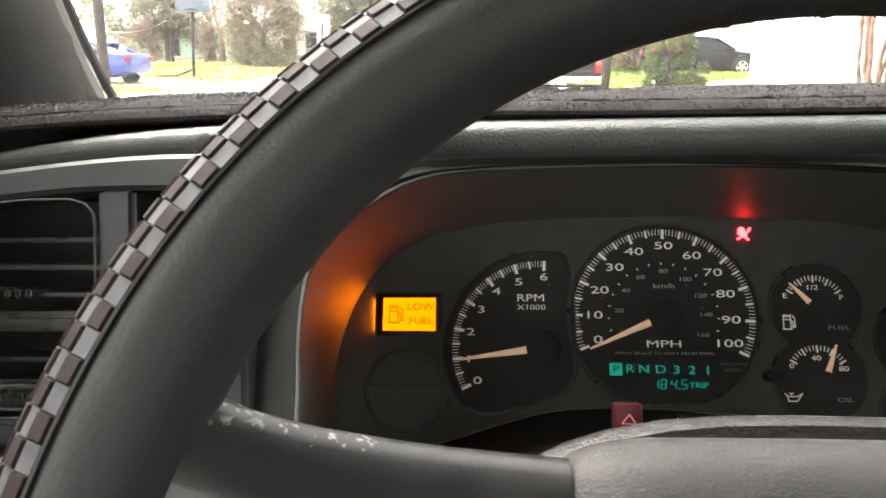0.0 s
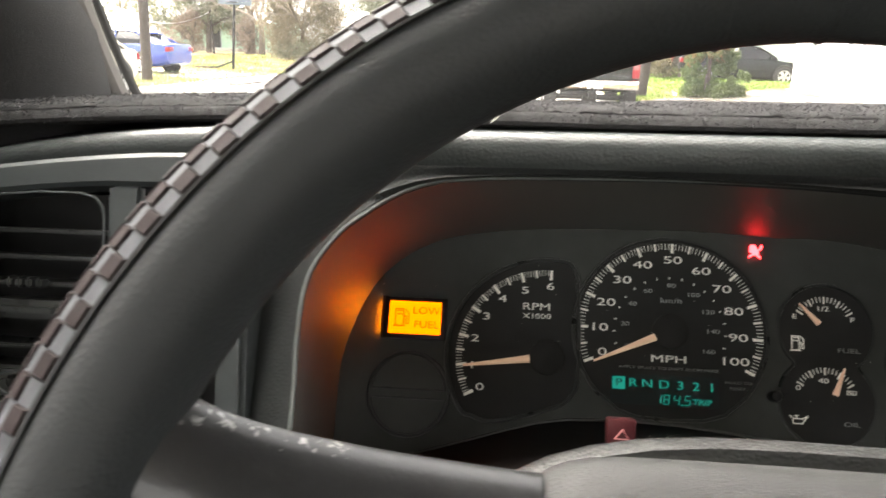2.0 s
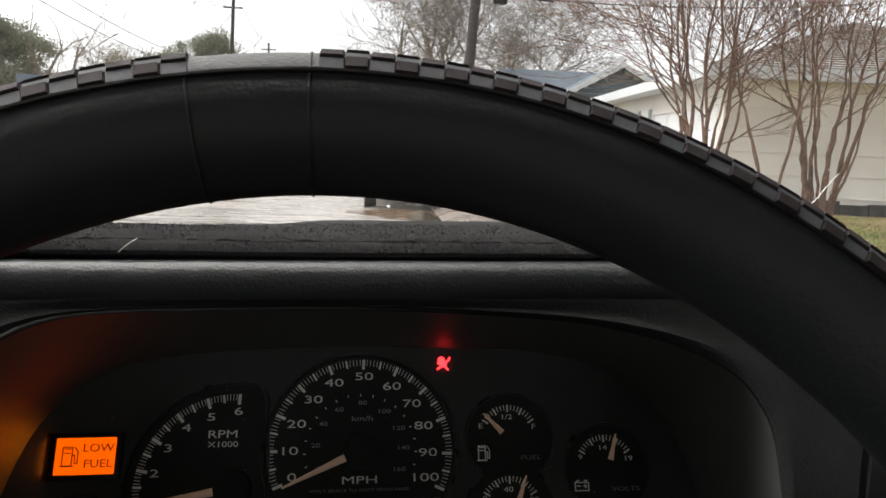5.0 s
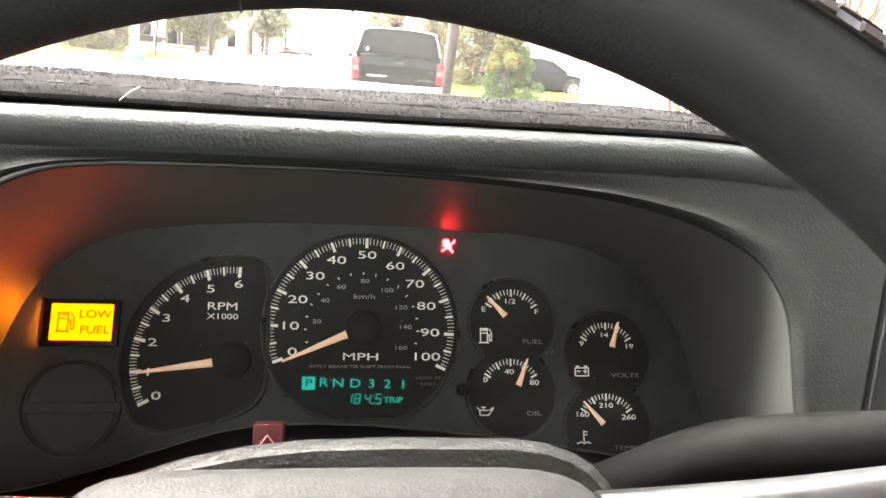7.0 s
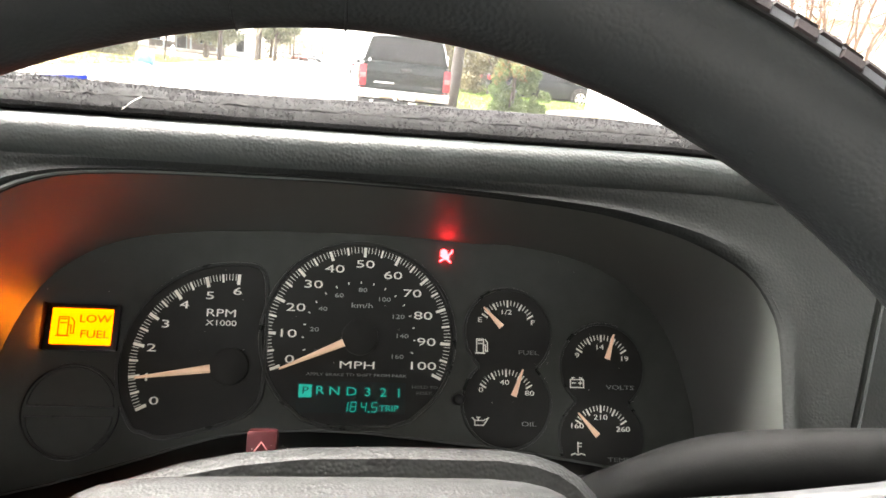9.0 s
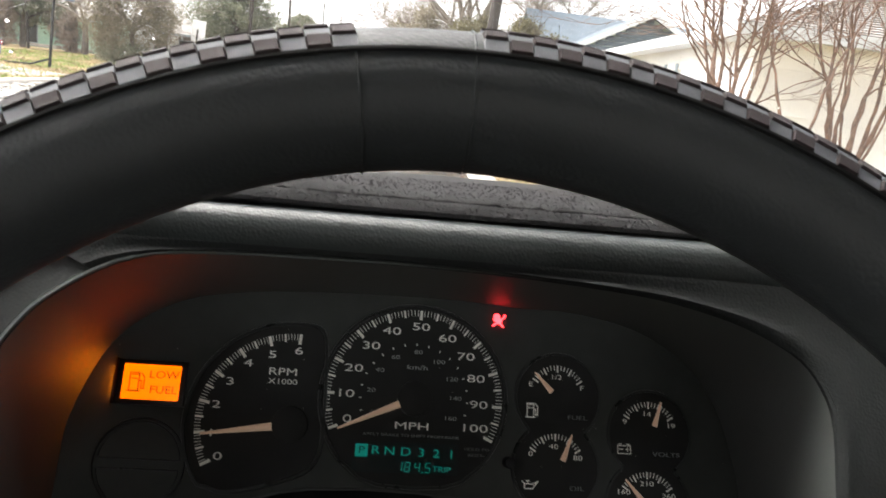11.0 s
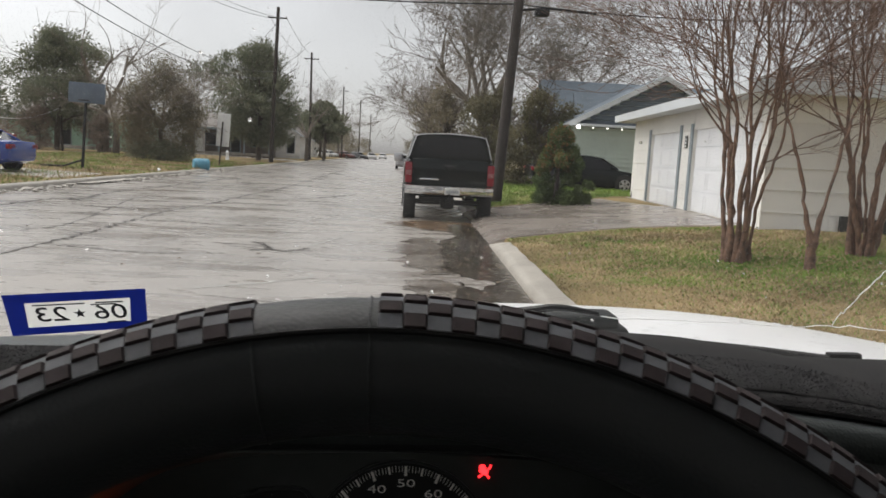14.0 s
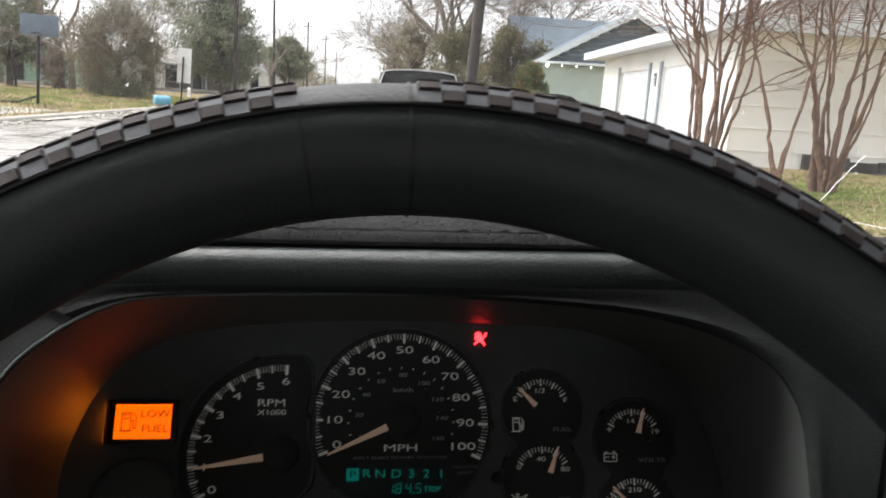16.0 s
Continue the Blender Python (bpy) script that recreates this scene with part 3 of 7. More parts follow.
strokes("airbag_light", [[(0.0005, 0.0), (0.0032, 0.0022), (0.0038, 0.0035)], [(-0.0005, -0.001), (-0.0034, -0.003)], [(0.0002, -0.001), (0.0026, -0.0034)], [(-0.002, -0.0002), (-0.003, 0.0004)]], 0.0011, 0.0480, 0.0492, 0.0006, M_RED, "glowing red air-bag warning light")

# message display and the switch under it
bm = bmesh.new()
box(bm, (0, 0, 0), (0.0385, 0.0255, 0.004), 0.0012)
bmesh.ops.transform(bm, matrix=at_face(-0.1520, 0.0, 0.0008), verts=bm.verts)
part("display_frame", bm, M_BLACK, cluster)
# Black blade added to hide the glowing strip from the driver.
bm = bmesh.new()
box(bm, (0, 0, 0), (0.0009, 0.0255, 0.0070), 0.0003)
bmesh.ops.transform(bm, matrix=at_face(-0.17155, 0.0, 0.0032), verts=bm.verts)
part("strip_screen", bm, M_BLACK, cluster)
bm = bmesh.new()
box(bm, (0, 0, 0), (0.0315, 0.0196, 0.0012), 0.0004)
bmesh.ops.transform(bm, matrix=at_face(-0.1518, 0.0001, 0.0032), verts=bm.verts)
part("message_display", bm, M_AMBER, cluster, "glowing amber low-fuel message display")
# Hidden glowing strip, added to throw amber light on the hood wall.
bm = bmesh.new()
box(bm, (0, 0, 0), (0.0003, 0.0190, 0.0011))
bmesh.ops.transform(bm, matrix=at_face(-0.17225, 0.0, 0.0007), verts=bm.verts)
part("glow_strip", bm, M_GLOW_STRIP, cluster, "added amber strip that brightens the hood wall", smooth=False)
strokes("pump_symbol", [[(x * 1.25, y * 1.25) for x, y in s] for s in PUMP], 0.0006, -0.1598, 0.0000, 0.0039, M_AMBER_INK)
lettering("message_word", "LOW", 0.0062, at_face(-0.1450, 0.0042, 0.0040), M_AMBER_INK, cluster, 1.15)
lettering("message_word", "FUEL", 0.0062, at_face(-0.1446, -0.0042, 0.0040), M_AMBER_INK, cluster, 1.15)
ring("dial_ring", arc(-0.1537, -0.0450, 0.0248, 0, 352, 44), 0.0016, 0.0014)
for sign in (1, -1):
    pts = arc(-0.1537, -0.0450 + sign * 0.0012, 0.0222, 4 if sign > 0 else 184, 176 if sign > 0 else 356, 30)
    ring("switch_half", pts + pts[:1], 0.0008, 0.0008)
bm = bmesh.new()
lathe(bm, [(0.0034, 0), (0.0034, 0.006), (0.0026, 0.0075), (0, 0.0078)], at_face(0.0560, -0.0345))
part("reset_button", bm, M_BLACK, cluster)

# ---- steering wheel ----
WC = Vector((-0.0138, -0.3133, 1.3302))
WT = radians(31.56)
WHEEL = Matrix.Translation(WC) @ Matrix.Rotation(radians(90) - WT, 4, "X")
RW, RT = 0.178, 0.0179
wheel = thing("steering_wheel", WC, "black leather-covered steering wheel with a checkered band", "steering wheel", inside=True)


def wp(theta, phi, r=RT):
    """On the rim: theta round the wheel, phi round the rim's own section, 0 outwards and 90 towards the driver."""
    t, f = radians(theta), radians(phi)
    q = RW + r * math.cos(f)
    return WHEEL @ Vector((q * math.cos(t), q * math.sin(t), r * math.sin(f)))


bm = bmesh.new()
SECT = 28
rings(bm, [[wp(360 * k / 160, 360 * j / SECT) for j in range(SECT)] for k in range(161)])
bmesh.ops.remove_doubles(bm, verts=bm.verts, dist=1e-6)
rim = part("rim", bm, M_WHEEL, wheel, "soft black leather rim cover")
N_CHECK = 192
ROWS_CHECK = [(1, 16), (16, 31), (31, 46), (46, 61), (61, 76)]
for light in (0, 1):
    bm = bmesh.new()
    for k in range(N_CHECK):
        t0, t1 = 360 * k / N_CHECK, 360 * (k + 1) / N_CHECK
        if 90.6 < (t0 + t1) / 2 < 99.6:
            continue
        for j, (f0, f1) in enumerate(ROWS_CHECK):
            if (k + j) % 2 != light:
                continue
            lo, hi = RT + 0.0001, RT + (0.0006 if light else 0.0013)
            mt, mf = (0.03, 0.3) if light else (0.14, 1.3)
            base = [wp(t0, f0, lo), wp(t1, f0, lo), wp(t1, f1, lo), wp(t0, f1, lo)]
            top = [wp(t0 + mt, f0 + mf, hi), wp(t1 - mt, f0 + mf, hi), wp(t1 - mt, f1 - mf, hi), wp(t0 + mt, f1 - mf, hi)]
            rings(bm, [base, top], cap1=True)
    part("check_band", bm, M_CHECK_L if light else M_CHECK_D, rim, "woven silver squares" if light else "woven dark brown squares", kind="stuff")
for f in (-1, 78):
    bm = bmesh.new()
    tube(bm, [wp(360 * k / 200, f, RT + 0.0002) for k in range(201)], 0.0008, 6, caps=False)
    part("cover_seam", bm, M_BLACK, rim)
for t in (90.6, 99.6):
    bm = bmesh.new()
    tube(bm, [wp(t, f, RT + 0.0001) for f in range(-180, 181, 12)], 0.00035, 6, caps=False)
    part("cover_seam", bm, M_WHEEL, rim)

M_SPOKE = paint("spoke_worn", (0.024, 0.024, 0.025), 0.34, vary=0.2, scale=60, bump=0.25, bump_scale=700, distance=0.0004, rough_vary=0.05, coat=0.2)


def worn(m, colour, start, end, low, high, scale):
    """Paint rubbed off in flecks towards one end of a part."""
    n, l = m.node_tree.nodes, m.node_tree.links
    b = n["Principled BSDF"]
    at = n.new("ShaderNodeTexCoord")
    split = n.new("ShaderNodeSeparateXYZ")
    l.new(at.outputs["Object"], split.inputs[0])
    span = n.new("ShaderNodeMapRange")
    span.inputs["From Min"].default_value, span.inputs["From Max"].default_value = start, end
    l.new(split.outputs["X"], span.inputs["Value"])
    slant = n.new("ShaderNodeMath")
    slant.operation = "MULTIPLY_ADD"
    l.new(split.outputs["X"], slant.inputs[0])
    slant.inputs[1].default_value = 0.52
    l.new(split.outputs["Z"], slant.inputs[2])
    ridge = n.new("ShaderNodeMapRange")
    ridge.inputs["From Min"].default_value, ridge.inputs["From Max"].default_value = -0.035, -0.026
    l.new(slant.outputs[0], ridge.inputs["Value"])
    tex = n.new("ShaderNodeTexNoise")
    tex.inputs["Scale"].default_value = scale
    tex.inputs["Detail"].default_value = 6
    l.new(at.outputs["Object"], tex.inputs["Vector"])
    times = n.new("ShaderNodeMath")
    times.operation = "MULTIPLY"
    l.new(tex.outputs[0], times.inputs[0])
    l.new(span.outputs[0], times.inputs[1])
    cut = n.new("ShaderNodeMapRange")
    cut.inputs["From Min"].default_value, cut.inputs["From Max"].default_value = low, high
    both = n.new("ShaderNodeMath")
    both.operation = "MULTIPLY"
    l.new(times.outputs[0], both.inputs[0])
    l.new(ridge.outputs[0], both.inputs[1])
    l.new(both.outputs[0], cut.inputs["Value"])
    mix = n.new("ShaderNodeMix")
    mix.data_type = "RGBA"
    l.new(cut.outputs[0], mix.inputs[0])
    l.new(b.inputs["Base Color"].links[0].from_socket, mix.inputs[6])
    mix.inputs[7].default_value = (*colour, 1)
    l.new(mix.outputs[2], b.inputs["Base Color"])


worn(M_SPOKE, (0.30, 0.295, 0.285), -0.085, -0.118, 0.52, 0.60, 420.0)


def spoke(side):
    """From the rim, dished away from the driver, to the hub."""
    path = spline([(side * 0.168, 0.060, -0.002), (side * 0.148, 0.0475, -0.008), (side * 0.117, 0.0420, -0.030), (side * 0.090, 0.0395, -0.046), (side * 0.066, 0.038, -0.056)], 18)
    half = [0.022, 0.0215, 0.0205, 0.0190, 0.0176, 0.0168, 0.0163, 0.016, 0.016, 0.016, 0.016, 0.016, 0.016, 0.016, 0.016, 0.016, 0.016, 0.016]
    bm = bmesh.new()
    loops = []
    for p, h in zip(path, half):
        loops.append([WHEEL @ (p + Vector((0, h * math.cos(a), 0.0100 * math.sin(a)))) for a in (2 * math.pi * k / 16 for k in range(16))])
    rings(bm, loops, cap0=True, cap1=True)
    return part("spoke", bm, M_SPOKE, wheel, "worn glossy black spoke")


spoke(-1)
spoke(1)
bm = bmesh.new()
loops = []
for depth, grow in ((-0.082, 0.0), (-0.062, 0.0), (-0.052, -0.002), (-0.044, -0.008), (-0.038, -0.018), (-0.034, -0.034)):
    w, top, bottom = 0.0745 + grow, 0.0605 + grow, 0.11 + grow
    loop = []
    for k in range(40):
        a = 2 * math.pi * k / 40
        c, s = math.cos(a), math.sin(a)
        x = w * math.copysign(abs(c) ** 0.3, c)
        y = (top if s > 0 else bottom) * math.copysign(abs(s) ** (0.36 if s > 0 else 0.7), s)
        loop.append(WHEEL @ Vector((x, y, depth)))
    loops.append(loop)
rings(bm, loops, cap0=True, cap1=True)
part("airbag_cover", bm, M_HUB, wheel, "grey grained vinyl hub cover")

# steering column
column = thing("steering_column", WHEEL @ Vector((0.015, 0, -0.24)), "dark grey steering column cover behind the wheel", "steering column", inside=True)
bm = bmesh.new()
loops = []
for n, s in ((0.10, 0.94), (0.104, 0.985), (0.112, 1.0), (0.20, 1.0), (0.30, 0.96), (0.36, 0.92)):
    loop = []
    for k in range(36):
        a = 2 * math.pi * k / 36
        c, q = math.cos(a), math.sin(a)
        x = 0.018 + s * (0.078 * abs(c) ** 0.4 if c > 0 else -0.115 * abs(c) ** 0.8)
        loop.append(WHEEL @ Vector((x, (0.071 if q > 0 else 0.06) * s * math.copysign(abs(q) ** (0.5 if c > 0 else 0.6), q), -n)))
    loops.append(loop)
rings(bm, loops, cap0=True, cap1=True)
part("column_cover", bm, M_COLUMN, column, "grained grey vinyl column cover")
bm = bmesh.new()
box(bm, (0, 0, 0), (0.0125, 0.009, 0.012), 0.0015, Matrix.Rotation(radians(-20), 4, "X"))
bmesh.ops.translate(bm, vec=(-0.0425, -0.121, 1.3000), verts=bm.verts)
hazard = part("hazard_button", bm, M_HAZARD, column, "dark red hazard button")
bm = bmesh.new()
for a, b in (((-0.003, 0), (0.003, 0)), ((0.003, 0), (0, 0.0045)), ((0, 0.0045), (-0.003, 0))):
    tube(bm, [Vector((-0.0425 + a[0], -0.1268, 1.2995 + a[1])), Vector((-0.0425 + b[0], -0.1268, 1.2995 + b[1]))], 0.0003, 4)
part("triangle_mark", bm, paint("hazard_mark", (0.5, 0.2, 0.2), 0.5), hazard)
lever = thing("shift_lever", (0.098, -0.14, 1.30), "black column shift lever reaching out beside the gauges", "shift lever", inside=True)
bm = bmesh.new()
pts = spline([(0.075, -0.13, 1.268), (0.098, -0.150, 1.293), (0.124, -0.17, 1.318), (0.156, -0.187, 1.331), (0.20, -0.2, 1.338), (0.27, -0.215, 1.343)], 26)
tube(bm, pts, [0.0112 + 0.001 * math.sin(k / 26 * 3.14) for k in range(26)], 14)
part("lever_arm", bm, M_LEVER, lever)
bm = bmesh.new()
tube(bm, [pts[0] - Vector((0.004, -0.003, 0.004)), pts[2], pts[4]], [0.017, 0.0155, 0.0125], 14)
part("lever_boot", bm, M_RUBBER_IN, lever, "soft black rubber boot")

# dust and lint on the covers
dust = thing("dust_speck", WHEEL @ Vector((0.02, 0.06, -0.05)), "pale dust specks on the column and hub", "dust", kind="stuff", inside=True)
rng = random.Random(14)
bm = bmesh.new()
for k in range(90):
    x = rng.uniform(-0.05, 0.07)
    if k % 2:
        p = WHEEL @ Vector((x, 0.0712 - 0.9 * max(0, -x - 0.02) ** 1.3, -0.112 - rng.uniform(0, 0.06)))
    else:
        p = cp(rng.uniform(-0.18, 0.19), rng.uniform(-0.05, 0.05), 0.0006)
    r = rng.choice((0.00012, 0.00016, 0.0002, 0.0003))
    bmesh.ops.create_icosphere(bm, subdivisions=1, radius=r, matrix=Matrix.Translation(p))
part("speck", bm, paint("dust_pale", (0.4, 0.39, 0.36), 0.9), dust, kind="stuff")

# ---- left part of the dash ----
PANEL = Matrix.Translation((0, -0.12, 1.40)) @ Matrix.Rotation(radians(90 - 14), 4, "X")


def pp(x, s, n=0.0):
    return PANEL @ Vector((x, s, n))


panel = thing("vent_panel", pp(-0.33, -0.14), "blue-grey plastic dash panel with slatted air vents", "dash panel", inside=True)
bm = bmesh.new()


def slab(bm, x0, x1, s0, s1, n0, n1, bevel=0.002):
    made = bmesh.ops.create_cube(bm, size=1.0)["verts"]
    bmesh.ops.scale(bm, vec=(abs(x1 - x0), abs(s1 - s0), abs(n1 - n0)), verts=made)
    if bevel:
        made = bmesh.ops.bevel(bm, geom=list({e for v in made for e in v.link_edges}), offset=bevel, segments=2, affect="EDGES")["verts"]
    bmesh.ops.translate(bm, vec=((x0 + x1) / 2, (s0 + s1) / 2, (n0 + n1) / 2), verts=made)
    bmesh.ops.transform(bm, matrix=PANEL, verts=made)


# a frame of bars round the vent openings
bm = bmesh.new()
top = [(x, 0.0175 - 0.010 * max(0, (-0.235 - x) / 0.105) ** 1.6) for x in [-0.46 + 0.01 * k for k in range(26)]]
lowtop = [(x, 0.0025 - 0.008 * max(0, (-0.26 - x) / 0.085) ** 1.6) for x, _ in top]
loops = [[pp(x, a, -0.01), pp(x, a, 0.002), pp(x, a - 0.002, 0.004), pp(x, b + 0.002, 0.004), pp(x, b, 0.002), pp(x, b, -0.03)] for (x, a), (_, b) in zip(top, lowtop)]
rings(bm, loops, closed=True, cap0=True, cap1=True)
part("panel_top", bm, M_TRIM, panel)
for x0, x1, s0, s1 in ((-0.2690, -0.2525, -0.095, 0.004), (-0.46, -0.2555, -0.107, -0.0955), (-0.218, -0.2045, -0.16, 0.010), (-0.46, -0.356, -0.1, 0.004)):
    bm = bmesh.new()
    slab(bm, x0, x1, s0, s1, -0.03, 0.0035, 0.0025)
    part("panel_bar", bm, M_TRIM, panel)
bm = bmesh.new()
slab(bm, -0.46, -0.2, -0.17, 0.0, -0.06, -0.045, 0)
part("vent_back", bm, M_BLACK, panel)
bm = bmesh.new()
slab(bm, -0.46, -0.216, -0.26, -0.108, -0.03, -0.006, 0.003)
part("lower_plate", bm, M_BLACK, panel, "black plastic switch plate")
vent = thing("air_vent", pp(-0.31, -0.07), "black slatted air vent with a ribbed thumb wheel", "air vent", inside=True)
for s in (-0.0185, -0.0305, -0.0425, -0.071, -0.081):
    bm = bmesh.new()
    slab(bm, -0.354, -0.2685, s - 0.001, s + 0.001, -0.026, -0.004, 0.0008)
    part("slat", bm, M_RING, vent)
bm = bmesh.new()
slab(bm, -0.329, -0.2715, -0.058, -0.0495, -0.02, 0.002, 0.003)
part("vent_bar", bm, M_RING, vent)
bm = bmesh.new()
slab(bm, -0.325, -0.292, -0.0935, -0.0815, -0.02, 0.001, 0.004)
part("vent_bar", bm, M_RING, vent)
for cx, cs in ((-0.3075, -0.0415), (-0.307, -0.086)):
    for k in range(4):
        bm = bmesh.new()
        slab(bm, cx - 0.0085 + 0.0048 * k, cx - 0.0055 + 0.0048 * k, cs - 0.0025, cs + 0.0025, -0.004, 0.0035, 0.0012)
        part("thumb_rib", bm, M_RING, vent)
# pale beads round the vent opening and the slot of the lower thumb wheel
for line in ([(-0.356, -0.006), (-0.30, -0.0012), (-0.281, -0.0012), (-0.274, -0.0030), (-0.2705, -0.0072), (-0.2697, -0.013), (-0.2697, -0.092)], [(-0.356, -0.0955), (-0.2735, -0.0948)]):
    bm = bmesh.new()
    tube(bm, [pp(x, s, 0.0034) for x, s in line], 0.0006, 6)
    part("opening_bead", bm, M_TRIM, panel)
bm = bmesh.new()
slot = [(-0.307 + 0.0125 * math.copysign(abs(math.cos(a)) ** 0.6, math.cos(a)), -0.0865 + 0.0052 * math.sin(a)) for a in (2 * math.pi * k / 28 for k in range(29))]
tube(bm, [pp(x, s, 0.0016) for x, s in slot], 0.0006, 6, caps=False)
part("wheel_slot", bm, M_TRIM, vent)
switch = thing("headlamp_switch", pp(-0.3175, -0.14, -0.006), "ribbed black rotary headlamp switch with a grey cap", "headlamp switch", inside=True)
bm = bmesh.new()
lathe(bm, [(0.0185, 0.0), (0.0185, 0.004), (0.0172, 0.006), (0.0, 0.0062)], PANEL @ Matrix.Translation((-0.3175, -0.139, -0.006)), 36)
part("switch_ring", bm, M_TRIM, switch)
bm = bmesh.new()
for k in range(14):
    slab(bm, -0.3335 + 0.0023 * k, -0.3322 + 0.0023 * k, -0.1475, -0.138, 0.0, 0.010, 0.0005)
slab(bm, -0.334, -0.301, -0.146, -0.1395, 0.0, 0.0085, 0.001)
part("switch_grip", bm, paint("switch_ribs", (0.05, 0.045, 0.035), 0.4), switch)
bm = bmesh.new()
for k in range(8):
    a = math.pi * k / 4
    tube(bm, [pp(-0.317 + 0.0032 * math.cos(a), -0.1165 + 0.0032 * math.sin(a), -0.0055), pp(-0.317 + 0.0046 * math.cos(a), -0.1165 + 0.0046 * math.sin(a), -0.0055)], 0.0003, 4)
tube(bm, [pp(-0.317 + 0.0022 * math.cos(2 * math.pi * k / 16), -0.1165 + 0.0022 * math.sin(2 * math.pi * k / 16), -0.0055) for k in range(17)], 0.0003, 4)
part("lamp_symbol", bm, M_MARK, switch)
bm = bmesh.new()
bow = [(-0.3395 + 0.0022 * math.cos(a), -0.1265 + 0.0024 * math.sin(a)) for a in (math.pi / 2 + math.pi * k / 10 for k in range(11))]
tube(bm, [pp(x, s, -0.0055) for x, s in bow + bow[:1]], 0.0003, 4)
for k in (-1, 0, 1):
    tube(bm, [pp(-0.3385, -0.1265 + 0.0016 * k, -0.0055), pp(-0.3362, -0.1265 + 0.0022 * k, -0.0055)], 0.0003, 4)
part("lamp_symbol", bm, M_MARK, switch)

# right of the gauges
side = thing("centre_panel", (0.30, -0.06, 1.2), "dark grey dash panel beside the gauges", "dash panel", inside=True)
bm = bmesh.new()
loops = []
for k in range(12):
    v = 0.072 - 0.22 * k / 11
    e = panel_edge(v)
    loops.append([cp(e + 0.0005, v, 0.080), cp(e + 0.0015, v, 0.121), cp(e + 0.0045, v, 0.1245), cp(e + 0.04, v, 0.122), cp(0.6, v, 0.10)])
rings(bm, loops, closed=False)
part("panel_face", bm, M_DASH, side)
bm = bmesh.new()
tube(bm, [cp(panel_edge(0.05 - 0.018 * k) + 0.0062, 0.05 - 0.018 * k, 0.1246) for k in range(11)], 0.0007, 6)
part("edge_bead", bm, M_TRIM, side)
# Coloured black where only a shaded gap shows under the cluster.
knee = thing("knee_panel", (0, -0.08, 1.1), "lower dash panel, coloured black for the shaded gap under the cluster", "dash panel", inside=True)
bm = bmesh.new()
def bezel(x):
    """Height of the cluster's curved lower edge."""
    return float(np.interp(x, (-0.19, -0.16, -0.142, -0.12, -0.097, -0.076, -0.059, -0.029, 0.004, 0.08, 0.20), (-0.090, -0.083, -0.078, -0.0713, -0.0638, -0.0577, -0.055, -0.0537, -0.0545, -0.062, -0.080)))


rings(bm, [[cp(x, bezel(x), 0.0), cp(x, bezel(x) - 0.014, 0.035), cp(x, bezel(x) - 0.020, 0.085), cp(x, -0.096 - 0.02 * abs(x) / 0.2, 0.112), cp(x, -0.20, 0.12), cp(x, -0.5, 0.16)] for x in [-0.46 + 0.02 * k for k in range(60)]], closed=False)
part("panel_face", bm, M_BLACK, knee)
bm = bmesh.new()
tube(bm, [cp(-0.46 + 0.04 * k, -0.0965 - 0.02 * abs(-0.46 + 0.04 * k) / 0.2, 0.1125) for k in range(30)], 0.0022, 8)
part("edge_trim", bm, M_DASH, knee)
bm = bmesh.new()
tube(bm, [cp(-0.19 + 0.005 * k, bezel(-0.19 + 0.005 * k) + 0.0006, 0.0006) for k in range(78)], 0.0008, 6)
part("bezel_edge", bm, M_POD, cluster, "smooth grey lower edge of the cluster")

# felt mat over the dash
mat = thing("dash_mat", (0, 0.1, 1.40), "fuzzy charcoal felt mat laid over the dashboard", "dash mat", inside=True)
bm = bmesh.new()
prof = [(-0.070, 1.4262), (-0.0852, 1.4270), (-0.0882, 1.4286), (-0.0880, 1.4304), (-0.0858, 1.4325), (-0.0830, 1.4341), (-0.0806, 1.4342), (-0.0782, 1.4354), (-0.072, 1.4364), (-0.055, 1.4370), (-0.03, 1.4372), (0.0, 1.4362), (0.04, 1.431), (0.08, 1.4225), (0.12, 1.4125), (0.16, 1.402), (0.22, 1.387)]


def mat_drop(x, y):
    """The mat falls away towards the glass at the driver's end."""
    left = min(1, max(0, (-0.02 - x) / 0.12))
    fall = float(np.interp(y, (-0.08, -0.06, -0.03, 0.0, 0.03, 0.06, 0.12), (0.001, 0.0035, -0.002, -0.0105, -0.0145, -0.017, -0.0178)))
    return (0.36 if x < 0 else 1.0) * sag(x) + left * fall


rings(bm, [[(x, min(y, glass_at(x, z) - 0.01), z + mat_drop(x, y) + 0.0005 * noise.noise(Vector((x * 90, y * 90, 0)))) for y, z in prof] for x in [-0.43 + 0.012 * k for k in range(147)]], closed=False)
felt = part("felt", bm, M_MAT, mat)
fuzz = np.random.default_rng(8)
N_FUZZ = 110000
fx = fuzz.uniform(-0.42, 0.62, N_FUZZ)
fs = fuzz.uniform(0, 1, N_FUZZ) ** 1.4
quads, tris = [], []
pyz = np.array(prof)
cum = np.r_[0, np.cumsum(np.hypot(*np.diff(pyz, axis=0).T))]
sy = np.interp(0.004 + fs * 0.075, cum, pyz[:, 0])
sz = np.interp(0.004 + fs * 0.075, cum, pyz[:, 1])
dz = np.array([mat_drop(x, y) for x, y in zip(fx, sy)])
foot = np.stack([fx, sy, sz + dz - 0.0003], 1) - np.array(ORIGIN[mat])
